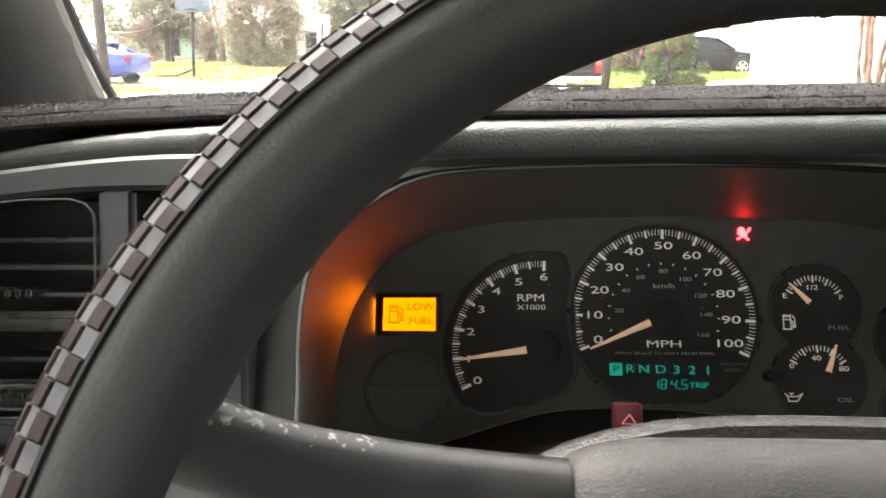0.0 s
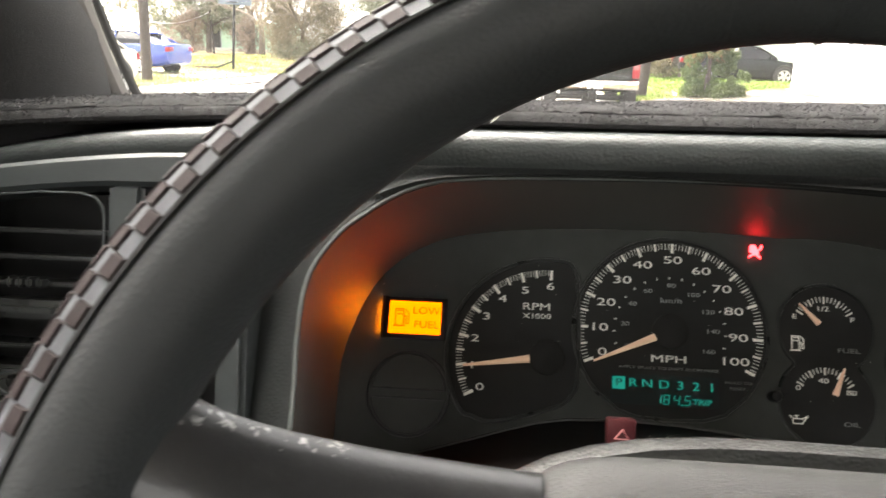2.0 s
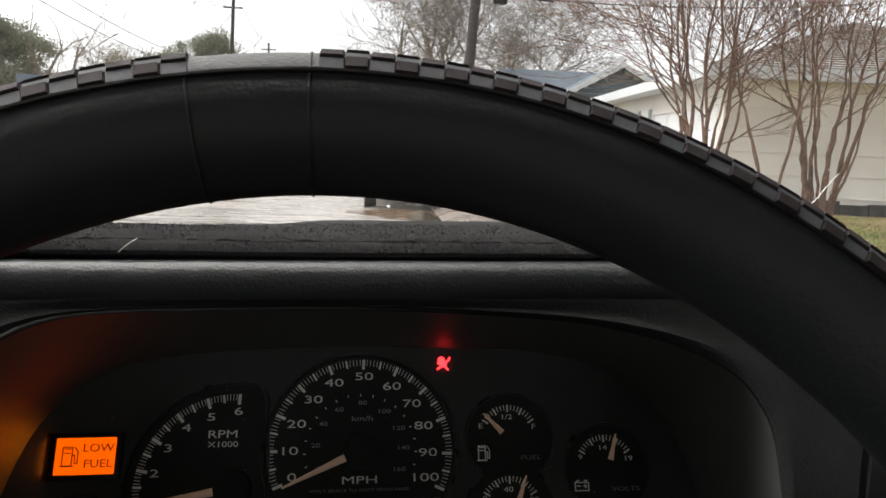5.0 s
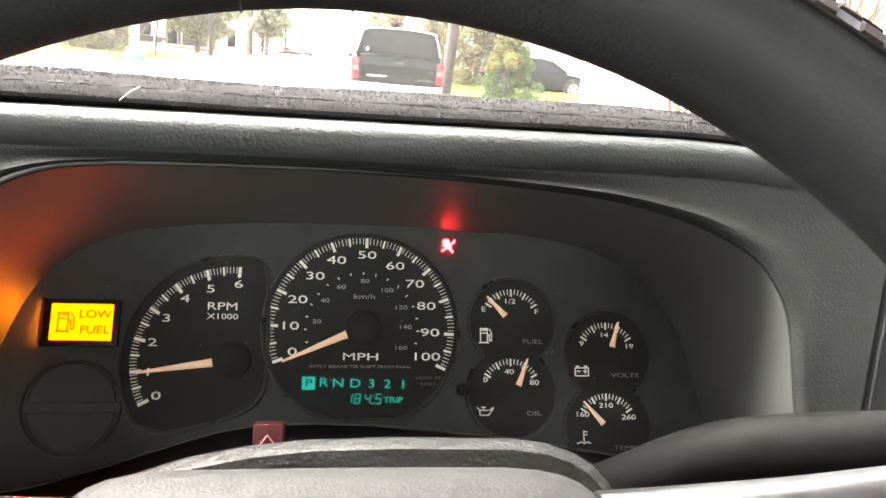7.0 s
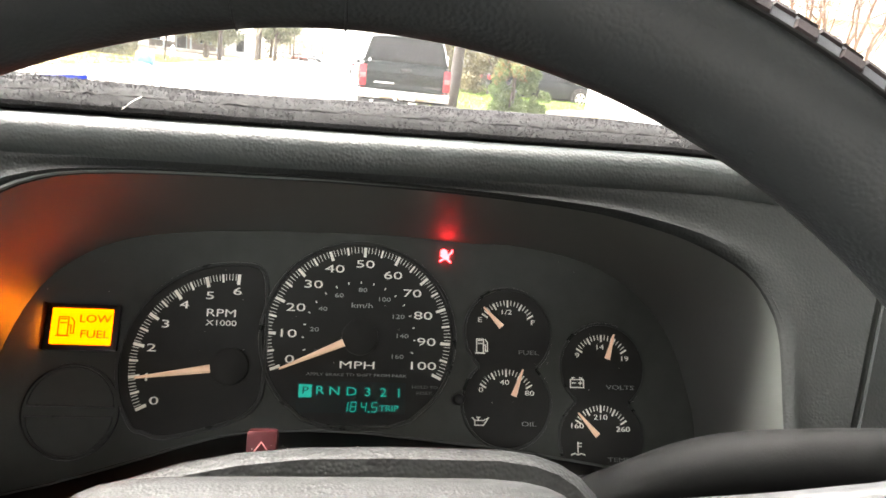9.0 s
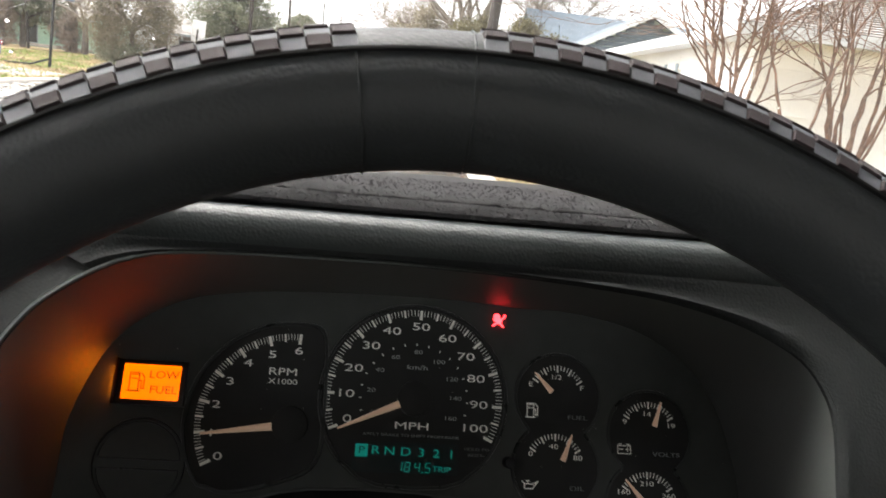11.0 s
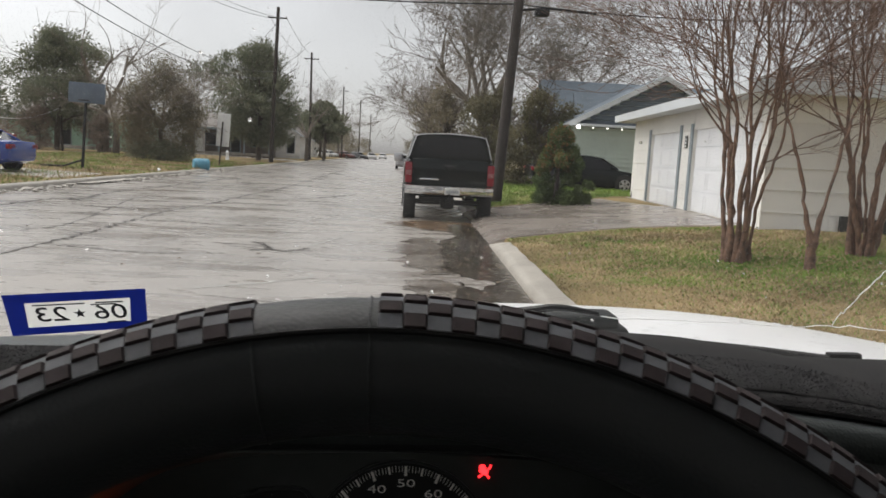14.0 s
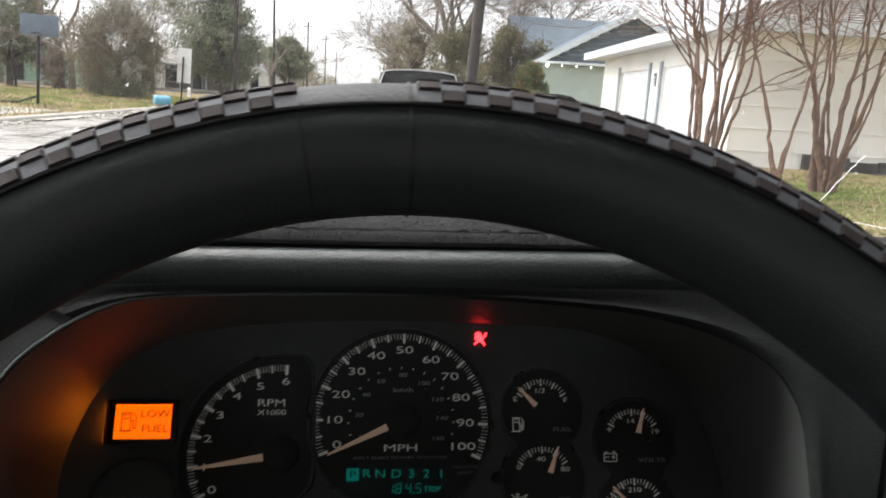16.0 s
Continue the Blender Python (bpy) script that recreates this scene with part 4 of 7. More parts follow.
tilt = np.stack([fuzz.normal(0, 0.0008, N_FUZZ), fuzz.normal(-0.0002, 0.0008, N_FUZZ), np.abs(fuzz.normal(0.0007, 0.0004, N_FUZZ))], 1)
wide = np.stack([fuzz.normal(0, 0.00022, N_FUZZ), fuzz.normal(0, 0.00022, N_FUZZ), fuzz.normal(0, 0.0001, N_FUZZ)], 1)
me = bpy.data.meshes.new("fuzz")
me.from_pydata(np.stack([foot - wide, foot + wide, foot + tilt], 1).reshape(-1, 3).tolist(), [], [(3 * k, 3 * k + 1, 3 * k + 2) for k in range(N_FUZZ)])
me.materials.append(let_light_through(paint("felt_fibre", (0.038, 0.038, 0.040), 0.9, vary=0.2, scale=600, spec=0.1), 0.5))
pile = new("fuzz", me)
pile.parent = felt
tagged(pile, kind="stuff")

seam_rng = random.Random(21)
bm = bmesh.new()
tube(bm, [(x, -0.0808, 1.4344 + mat_drop(x, -0.08) + seam_rng.gauss(0, 0.00035)) for x in [-0.42 + 0.004 * k for k in range(240)]], 0.0006, 5)
part("hem_seam", bm, M_BLACK, felt)
lint = thing("lint_fibre", (-0.104, -0.088, 1.4307), "curled pale fibre caught on the felt mat", "lint", inside=True)
bm = bmesh.new()
tube(bm, spline([(-0.1045, -0.0885, 1.4303), (-0.1025, -0.0890, 1.4320), (-0.1005, -0.0880, 1.4338), (-0.0975, -0.0850, 1.4358)], 10), 0.00022, 5)
part("fibre", bm, paint("lint_pale", (0.6, 0.58, 0.52), 0.8), lint)

# ---- cab shell, glass and bonnet ----
M_PILLAR = paint("pillar_trim", (0.03, 0.03, 0.031), 0.7, vary=0.15, scale=40, bump=0.3, bump_scale=1200)
M_GLASS = clear("window_glass", (1, 1, 1), 0.0, 1.12)
# Faint scattering share added to the glass: a veil that lifts dark tones.
film_nodes, film_links = M_GLASS.node_tree.nodes, M_GLASS.node_tree.links
film = film_nodes.new("ShaderNodeBsdfTranslucent")
film.inputs["Color"].default_value = (0.8, 0.8, 0.8, 1)
veil_mix = film_nodes.new("ShaderNodeMixShader")
veil_mix.inputs[0].default_value = 0.006
film_links.new(film_nodes["Principled BSDF"].outputs[0], veil_mix.inputs[1])
film_links.new(film.outputs[0], veil_mix.inputs[2])
film_links.new(veil_mix.outputs[0], film_nodes["Material Output"].inputs["Surface"])
M_WHITE = paint("white_paint", (0.84, 0.85, 0.86), 0.32, vary=0.05, scale=8, fine=60, coat=0.25, rough_vary=0.05)
M_CHROME = paint("chrome", (0.66, 0.67, 0.68), 0.09, metal=1.0, vary=0.25, scale=12)
M_RUBBER = paint("rubber", (0.02, 0.02, 0.02), 0.8, vary=0.2)


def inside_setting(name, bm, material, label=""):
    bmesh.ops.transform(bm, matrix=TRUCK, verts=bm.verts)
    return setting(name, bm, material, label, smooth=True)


bm = bmesh.new()
box(bm, (0.45, -1.12, 1.985), (1.79, 1.46, 0.03), 0.01)
inside_setting("ceiling", bm, M_LINER, "grey cloth headliner of the cab")
# Unseen band over the upper glass, added to cut light on the dash.
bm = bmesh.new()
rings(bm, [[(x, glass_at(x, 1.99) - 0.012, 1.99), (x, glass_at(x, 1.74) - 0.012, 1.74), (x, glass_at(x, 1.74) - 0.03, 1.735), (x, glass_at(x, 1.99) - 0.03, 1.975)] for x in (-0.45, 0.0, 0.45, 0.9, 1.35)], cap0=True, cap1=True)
inside_setting("trim_light_block", bm, M_PILLAR, "unseen dark band added over the windscreen to cut light")
bm = bmesh.new()
# Unseen wall; its opening is sized for the light on the gauges.
box(bm, (0.45, -1.85, 0.92), (1.79, 0.05, 0.86), 0.01)
box(bm, (0.45, -1.85, 1.90), (1.79, 0.05, 0.16), 0.01)
for x in (-0.36, 1.26):
    box(bm, (x, -1.85, 1.59), (0.17, 0.05, 0.50), 0.01)
inside_setting("wall_rear", bm, M_LINER, "plain rear wall of the cab")
bm = bmesh.new()
box(bm, (0.45, -0.75, 0.5), (1.75, 2.2, 0.05), 0.01)
inside_setting("floor", bm, M_RUBBER, "dark rubber cab floor")
for name, x in (("wall_left", -0.45), ("wall_right", 1.35)):
    bm = bmesh.new()
    box(bm, (x, -0.93, 0.92), (0.05, 1.8, 0.86), 0.01)
    box(bm, (x, -1.45, 1.70), (0.05, 0.8, 0.58), 0.01)
    box(bm, (x, -0.55, 1.93), (0.05, 1.0, 0.12), 0.01)
    # Unseen blocks, added in the side-window openings to dim the cab.
    box(bm, (x, -0.22, 1.46), (0.05, 0.4, 0.24), 0.01)
    if x > 0:
        box(bm, (x, -0.74, 1.62), (0.05, 0.66, 0.56), 0.01)
    else:
        box(bm, (x, -0.94, 1.62), (0.05, 0.26, 0.56), 0.01)
        box(bm, (x, -0.60, 1.82), (0.05, 0.42, 0.14), 0.01)
    inside_setting(name, bm, M_PILLAR, "dark door trim of the cab, window openings filled to cut light")
# front pillars
for name, x0, x1 in (("pillar_left", -0.352, -0.46), ("pillar_right", 1.262, 1.36)):
    bm = bmesh.new()
    s = 1 if x1 > x0 else -1
    path = [(x0, 0.05, 1.36), (x0 - 0.002 * s, 0.02, 1.47), (x0 + 0.03 * s, -0.17, 1.72), (x0 + 0.07 * s, -0.36, 1.98)]
    loops = [[Vector(p) + Vector(o) for o in ((0, 0.0, 0), (0.001 * s, -0.012, 0), (0.006 * s, -0.025, 0), (0.015 * s, -0.037, 0), (0.030 * s, -0.047, 0), (0.055 * s, -0.056, 0), (0.09 * s, -0.065, 0), (0.13 * s, -0.072, 0), (0.14 * s, 0.0, 0), (0.03 * s, 0.02, 0))] for p in path]
    rings(bm, loops, cap0=True, cap1=True)
    inside_setting(name, bm, M_PILLAR, "black windscreen pillar trim")

bm = bmesh.new()
tube(bm, spline([(-0.3725, 0.05, 1.51), (-0.358, 0.05, 1.465), (-0.3455, 0.05, 1.434), (-0.337, 0.05, 1.420), (-0.324, 0.05, 1.409), (-0.29, 0.06, 1.398)], 20), 0.0030, 8)
inside_setting("trim_seal", bm, M_RUBBER, "black rubber seal along the windscreen")
bm = bmesh.new()
tube(bm, spline([(-0.379, 0.04, 1.52), (-0.364, 0.04, 1.468), (-0.352, 0.04, 1.434), (-0.345, 0.04, 1.418), (-0.335, 0.04, 1.40)], 16), 0.0062, 8)
inside_setting("trim_pillar", bm, paint("pillar_edge", (0.09, 0.085, 0.08), 0.6), "grey edge strip of the windscreen pillar")
bm = bmesh.new()
cols = [-0.46 + 1.82 * k / 18 for k in range(19)]
rowz = [1.33 + 0.64 * k / 6 for k in range(7)]
front = [[(x, glass_at(x, z), z) for x in cols] for z in rowz]
back = [[(x, glass_at(x, z) + 0.004, z) for x in cols[::-1]] for z in rowz]
rings(bm, [a + b for a, b in zip(front, back)], closed=True, cap0=True, cap1=True)
windscreen = inside_setting("window_1", bm, M_GLASS, "rain-spotted windscreen")
windscreen.visible_shadow = False

# the truck's own bonnet, cowl and wiper
bonnet = thing("truck_bonnet", (0.45, 1.0, 1.1), "wet white bonnet of the truck", "bonnet", inside=True)
bm = bmesh.new()


def bonnet_z(x, y):
    q = (x - 0.45) / 0.95
    return 1.191 - 0.014 * max(0, x - 0.4) - 0.10 * (y - 0.75) ** 2 * 0.6 - 0.07 * abs(q) ** 2.5 - 0.02 * max(0, y - 0.75)


rings(bm, [[(x, y, bonnet_z(x, y)) for x in [-0.5 + 1.9 * k / 24 for k in range(25)]] for y in [0.52 + 1.3 * k / 16 for k in range(17)]], closed=False)
part("bonnet_panel", bm, M_WHITE, bonnet, "wet white painted bonnet")
cowl = thing("cowl", (0.45, 0.45, 1.18), "black plastic cowl below the windscreen", "cowl", inside=True)
bm = bmesh.new()
rings(bm, [[(x, glass_at(x, 1.345) + 0.012, 1.345), (x, 0.40, 1.29), (x, 0.52, 1.225), (x, 0.56, 1.17)] for x in [-0.5 + 1.9 * k / 12 for k in range(13)]], closed=False)
part("cowl_panel", bm, M_BLACK, cowl)

bm = bmesh.new()
box(bm, (0.346, 0.975, 1.204), (0.165, 0.11, 0.060), 0.0165, None, 4)
box(bm, (0.344, 0.965, 1.241), (0.128, 0.08, 0.026), 0.011, None, 4)
part("vent_cap", bm, paint("cap_black", (0.013, 0.015, 0.015), 0.6, vary=0.3, scale=40, bump=0.2, bump_scale=500, spec=0.3), bonnet, "black plastic cap on the bonnet")
wiper = thing("wiper", (0.3, 0.42, 1.33), "black windscreen wiper resting on the cowl", "wiper", inside=True)
bm = bmesh.new()
tube(bm, [(0.02, 0.42, 1.343), (0.16, 0.42, 1.347), (0.289, 0.42, 1.335), (0.42, 0.42, 1.324), (0.524, 0.42, 1.313)], 0.0055, 8)
part("blade", bm, M_RUBBER, wiper)
bm = bmesh.new()
box(bm, (0.52, 0.42, 1.317), (0.04, 0.012, 0.014), 0.003)
part("clip", bm, M_BLACK, wiper)
bm = bmesh.new()
tube(bm, spline([(0.06, 0.50, 1.315), (0.14, 0.62, 1.319), (0.192, 0.62, 1.327), (0.212, 0.62, 1.330), (0.24, 0.62, 1.329), (0.281, 0.62, 1.322)], 24), [0.0035 + 0.0025 * math.sin(math.pi * k / 23) for k in range(24)], 8)
part("arm", bm, M_BLACK, wiper)

# registration sticker, read from outside; daylight shines through it
def thin_film(name, base, through_it):
    return let_light_through(paint(name, base, 0.5, vary=0.08, scale=60, fine=900), through_it)


STICK_AT = Vector((-0.2462, 0.1570, 1.4117))
sx, sy = Vector((0.9974, 0.0, 0.0715)).normalized(), Vector((-0.063, -0.4706, 0.8801)).normalized()
sn = sx.cross(sy)
STICK = Matrix(((sx.x, sy.x, sn.x, STICK_AT.x), (sx.y, sy.y, sn.y, STICK_AT.y), (sx.z, sy.z, sn.z, STICK_AT.z), (0, 0, 0, 1)))
sticker = thing("windscreen_sticker", STICK_AT, "blue-edged registration sticker seen from behind", "sticker", inside=True)
outer = [(-0.0490, 0.0192), (0.0545, 0.0191), (0.0480, -0.0180), (-0.0535, -0.0205)]
inner = [(-0.0352, 0.0106), (0.0415, 0.0114), (0.0370, -0.0109), (-0.0392, -0.0128)]
bm = bmesh.new()
rings(bm, [[STICK @ Vector((x, y, 0)) for x, y in outer], [STICK @ Vector((x, y, 0)) for x, y in inner]])
part("border", bm, thin_film("sticker_blue", (0.005, 0.012, 0.13), 0.5), sticker, smooth=False)
bm = bmesh.new()
bm.faces.new([bm.verts.new(STICK @ Vector((x, y, 0.0003))) for x, y in inner])
label_part = part("label", bm, thin_film("sticker_white", (0.66, 0.67, 0.65), 0.5), sticker, smooth=False)
BACK = STICK @ Matrix.Translation((0.0, -0.0004, 0.0009)) @ Matrix.Diagonal((-1, 1, 1, 1))
M_INK = paint("sticker_ink", (0.03, 0.033, 0.04), 0.6)
for text, u in (("06", -0.0245), ("23", 0.0185)):
    lettering("date", text, 0.0195, BACK @ Matrix.Translation((u, -0.0006, 0)), M_INK, label_part, 1.32)
bm = bmesh.new()
star = [(r * math.sin(math.pi * k / 5), r * math.cos(math.pi * k / 5)) for k, r in enumerate([0.0045, 0.0018] * 5)]
prism(bm, star, 0.0003, BACK @ Matrix.Translation((-0.0022, -0.0002, 0)))
part("star", bm, M_INK, label_part, smooth=False)
bm = bmesh.new()
for x0, x1, y0 in ((-0.036, -0.016, 0.0088), (-0.008, 0.030, 0.0086), (-0.034, -0.020, -0.0102), (-0.031, -0.012, 0.0070)):
    prism(bm, [(x0, y0), (x1, y0), (x1, y0 + 0.0011), (x0, y0 + 0.0011)], 0.0002, BACK)
part("small_print", bm, M_INK, label_part, smooth=False)

# rain on the glass, and a crack in it
M_DROP = clear("water", (1, 1, 1), 0.0, 1.33)
drops = thing("raindrop", (0.3, 0.1, 1.5), "clear raindrops scattered over the windscreen", "raindrops", kind="stuff", inside=True)
rng = random.Random(9)
bm = bmesh.new()
for k in range(260):
    x, z = rng.uniform(-0.33, 0.75), 1.40 + 0.30 * rng.random() ** 1.3
    r = rng.choice((0.0004, 0.0005, 0.0005, 0.0006, 0.0008, 0.0012)) * rng.uniform(0.8, 1.2)
    y = glass_at(x, z) + 0.0042
    m = Matrix.Translation((x, y, z)) @ Matrix.Rotation(radians(46), 4, "X") @ Matrix.Diagonal((1, rng.uniform(0.9, 1.5), 0.45, 1))
    bmesh.ops.create_icosphere(bm, subdivisions=1, radius=r, matrix=m)
part("drop", bm, M_DROP, drops, kind="stuff")
CRACKS = (
    ((0.1602, 0.1845, 1.4096), (0.2205, 0.1931, 1.4067), (0.2877, 0.1999, 1.4046), (0.3319, 0.2068, 1.4002), (0.3698, 0.2058, 1.4025), (0.4063, 0.2096, 1.3995), (0.4669, 0.2205, 1.3895), (0.530, 0.2310, 1.3800)),
    ((0.3698, 0.2058, 1.4025), (0.3679, 0.1929, 1.4147), (0.3698, 0.1838, 1.4234), (0.3711, 0.1552, 1.4507), (0.3724, 0.1416, 1.4636)),
)
crack = thing("glass_crack", (0.4, 0.2, 1.42), "thin white crack running across the windscreen", "crack", inside=True)
bm = bmesh.new()
jag = random.Random(2)
for run in CRACKS:
    pts = spline(run, 3 * len(run) + 2)
    tube(bm, [(p.x, p.y - 0.001, p.z + jag.gauss(0, 0.0006)) for p in pts], 0.00042, 5)
part("crack_line", bm, thin_film("crack_white", (0.88, 0.88, 0.88), 0.75), crack)

beads = thing("water_bead", (0.6, 0.9, 1.2), "beads of rain water standing on the white bonnet", "water", kind="stuff", inside=True)
bm = bmesh.new()
for k in range(420):
    x, y = rng.uniform(0.0, 1.35), rng.uniform(0.6, 1.75)
    r = rng.choice((0.002, 0.003, 0.004, 0.006))
    bmesh.ops.create_icosphere(bm, subdivisions=1, radius=r, matrix=Matrix.Translation((x, y, bonnet_z(x, y))) @ Matrix.Diagonal((rng.uniform(0.8, 1.8), 1, 0.5, 1)))
part("bead", bm, M_DROP, beads, kind="stuff")

# ---- street ----
M_ROAD = paint("wet_concrete", (0.31, 0.288, 0.262), 0.3, vary=0.2, scale=0.5, fine=25, bump=0.2, bump_scale=30, rough_vary=0.14, distance=0.006)


def streaked(m, stretch, dark, low, high, rough):
    """Adds long damp streaks to a paving material."""
    n, l = m.node_tree.nodes, m.node_tree.links
    b = n["Principled BSDF"]
    at = n.new("ShaderNodeTexCoord")
    turn = n.new("ShaderNodeMapping")
    turn.inputs["Scale"].default_value = stretch
    l.new(at.outputs["Object"], turn.inputs["Vector"])
    tex = n.new("ShaderNodeTexNoise")
    tex.inputs["Scale"].default_value = 1.0
    tex.inputs["Detail"].default_value = 8
    tex.inputs["Roughness"].default_value = 0.62
    l.new(turn.outputs[0], tex.inputs["Vector"])
    span = n.new("ShaderNodeMapRange")
    span.inputs["From Min"].default_value, span.inputs["From Max"].default_value = low, high
    l.new(tex.outputs[0], span.inputs["Value"])
    mix = n.new("ShaderNodeMix")
    mix.data_type = "RGBA"
    mix.blend_type = "MULTIPLY"
    l.new(span.outputs[0], mix.inputs[0])
    l.new(b.inputs["Base Color"].links[0].from_socket, mix.inputs[6])
    mix.inputs[7].default_value = (*dark, 1)
    l.new(mix.outputs[2], b.inputs["Base Color"])
    wet = n.new("ShaderNodeMix")
    l.new(span.outputs[0], wet.inputs[0])
    l.new(b.inputs["Roughness"].links[0].from_socket, wet.inputs[2])
    wet.inputs[3].default_value = rough
    l.new(wet.outputs[0], b.inputs["Roughness"])
    return m


streaked(M_ROAD, (0.45, 1.6, 1), (0.55, 0.52, 0.49), 0.53, 0.75, 0.12)
streaked(M_ROAD, (0.34, 1.1, 1), (0.66, 0.61, 0.57), 0.52, 0.68, 0.16)
streaked(M_ROAD, (1.6, 4.0, 1), (0.68, 0.62, 0.57), 0.57, 0.67, 0.2)
M_DRIVE = paint("driveway_concrete", (0.235, 0.205, 0.18), 0.28, vary=0.25, scale=0.8, fine=30, bump=0.2, bump_scale=40, distance=0.01)
streaked(M_DRIVE, (0.5, 0.7, 1), (0.55, 0.5, 0.45), 0.48, 0.72, 0.2)
M_KERB = paint("kerb_concrete", (0.34, 0.315, 0.275), 0.5, vary=0.32, scale=2.2, fine=50, bump=0.3, bump_scale=60, distance=0.01)
M_GRASS = paint("winter_grass", (0.15, 0.14, 0.055), 0.95, vary=0.45, scale=0.5, fine=30, tint=(0.27, 0.20, 0.11), bump=0.8, bump_scale=60, spec=0.1, distance=0.03)
KERB_R, KERB_L = 1.83, -9.7


def kerb_x(y):
    """The near kerb's face: it draws in a little towards the parked truck."""
    return 1.235 + 0.03 * min(max(y, 5.0), 16.0)


def lawn_edge(y):
    return kerb_x(y) + 0.26 if y < 12.15 else 2.07


def lawn_z(x, y):
    if x > 0:
        return 0.135 + 0.066 * min(max(x - 2.1, -0.2), 5.0)
    return 0.14 + 0.02 * min(-9.9 - x, 10)


bm = bmesh.new()
west = [-1500, -300, -80, -40, -25, -20, -15, -12, -9.95, -9.90]
east = [3, 4, 5, 6, 7.1, 10, 14, 20, 40, 100, 300, 1500]
ys = [-300, -60, -10, 0, 3, 5, 6, 9, 12, 12.14, 12.16, 16, 20, 26, 34, 50, 80, 140, 300, 700, 2500]
rings(bm, [[(x, y, -0.03 if -9.92 < x < lawn_edge(y) else lawn_z(x, y)) for x in west + [lawn_edge(y) - 0.03, lawn_edge(y) + 0.03] + east] for y in ys], closed=False)
setting("ground", bm, M_GRASS, "patchy brown and green winter grass", smooth=True)
bm = bmesh.new()
rings(bm, [[(-9.9, y, 0.0), (-3.9, y, 0.03), (1.9, y, 0.0)] for y in (-60, 0, 20, 40, 80, 160, 400, 1200)], closed=False)
setting("road", bm, M_ROAD, "wet pale concrete street with dark cracks", smooth=True)
for name, x, s, y0, y1 in (("kerb_1", KERB_R, 1, -40, 12.1), ("kerb_2", KERB_R, 1, 18.95, 400), ("kerb_3", KERB_L, -1, -40, 400)):
    bm = bmesh.new()
    near_step = [y0 + 0.35 * k for k in range(int((min(y1, 70) - y0) / 0.35))]
    sizes = [(y, 1.0) for y in near_step + [70 + 8.0 * k for k in range(42)] if y < y1 - 0.8] + [(y1 - 0.7, 1.0), (y1 - 0.35, 0.6), (y1, 0.22)]

    def chip(y, q):
        return 0.012 * noise.noise(Vector((y * 2.1, q, x))) + 0.008 * noise.noise(Vector((y * 6.0, q, x)))

    def at(y):
        return kerb_x(y) if name == "kerb_1" else x

    rings(bm, [[(at(y) + s * chip(y, 1), y, -0.02), (at(y) + 0.015 * s + s * chip(y, 1), y, 0.06 * f), (at(y) + 0.05 * s + s * chip(y, 2), y, 0.115 * f), (at(y) + 0.11 * s, y, 0.135 * f + 0.4 * chip(y, 3)), (at(y) + 0.24 * s, y, 0.142 * f + 0.4 * chip(y, 4)), (at(y) + 0.29 * s + 2 * chip(y, 5), y, 0.146 * f), (at(y) + 0.31 * s + 2 * chip(y, 5), y, -0.02)] for y, f in sizes], closed=True, cap0=True, cap1=True)
    setting(name, bm, M_KERB, "weathered pale concrete kerb", smooth=True)
bm = bmesh.new()
near = spline([(1.61, 12.1, 0.02), (1.95, 12.2, 0.13), (2.9, 12.8, 0.20), (4.6, 13.55, 0.315), (6.70, 13.6, 0.455)], 12)
far = spline([(1.76, 18.9, 0.02), (2.15, 19.0, 0.145), (2.9, 19.6, 0.20), (5.0, 21.6, 0.34), (7.6, 23.6, 0.47)], 12)
rings(bm, [[a + Vector((0.03, -0.07, -0.09))] + [a.lerp(b, k / 8) + Vector((0, 0, 0.006)) for k in range(9)] + [b + Vector((0, 0.07, -0.09))] for a, b in zip(near, far)], closed=False)
setting("driveway", bm, M_DRIVE, "wet brownish concrete driveway", smooth=True)

bm = bmesh.new()
rings(bm, [[(x, y, lawn_z(x, y) + 0.035 if x < -9.95 else 0.02) for x in (-90, -60, -40, -30, -20, -14, -10.6, -9.9)] for y in (77.0, 80.0, 83.0)], closed=False)
setting("road_side", bm, M_DRIVE, "wet concrete side street behind the lawn", smooth=True)

bm = bmesh.new()
rings(bm, [[(x, y + 0.3 * noise.noise(Vector((x * 0.7, y, 5))), (lawn_z(x, y) + 0.02) if x < -9.98 else 0.05) for x in (-24, -20, -17, -14, -12, -10.6, -9.98, -9.3)] for y in (23.3, 24.4, 25.6, 26.8, 27.6)], closed=False)
setting("driveway_far", bm, M_KERB, "cracked pale concrete apron across the street", smooth=True)

# ---- road wear, water, grass ----
M_CRACK = paint("crack_dirt", (0.04, 0.036, 0.032), 0.8, vary=0.3, scale=3)
M_PALE = paint("crack_sealer", (0.42, 0.42, 0.40), 0.7, vary=0.2, scale=3)


def road_z(x):
    return 0.03 * (1 - abs((x + 3.9) / 6.0)) if -9.9 < x < 1.9 else 0.0


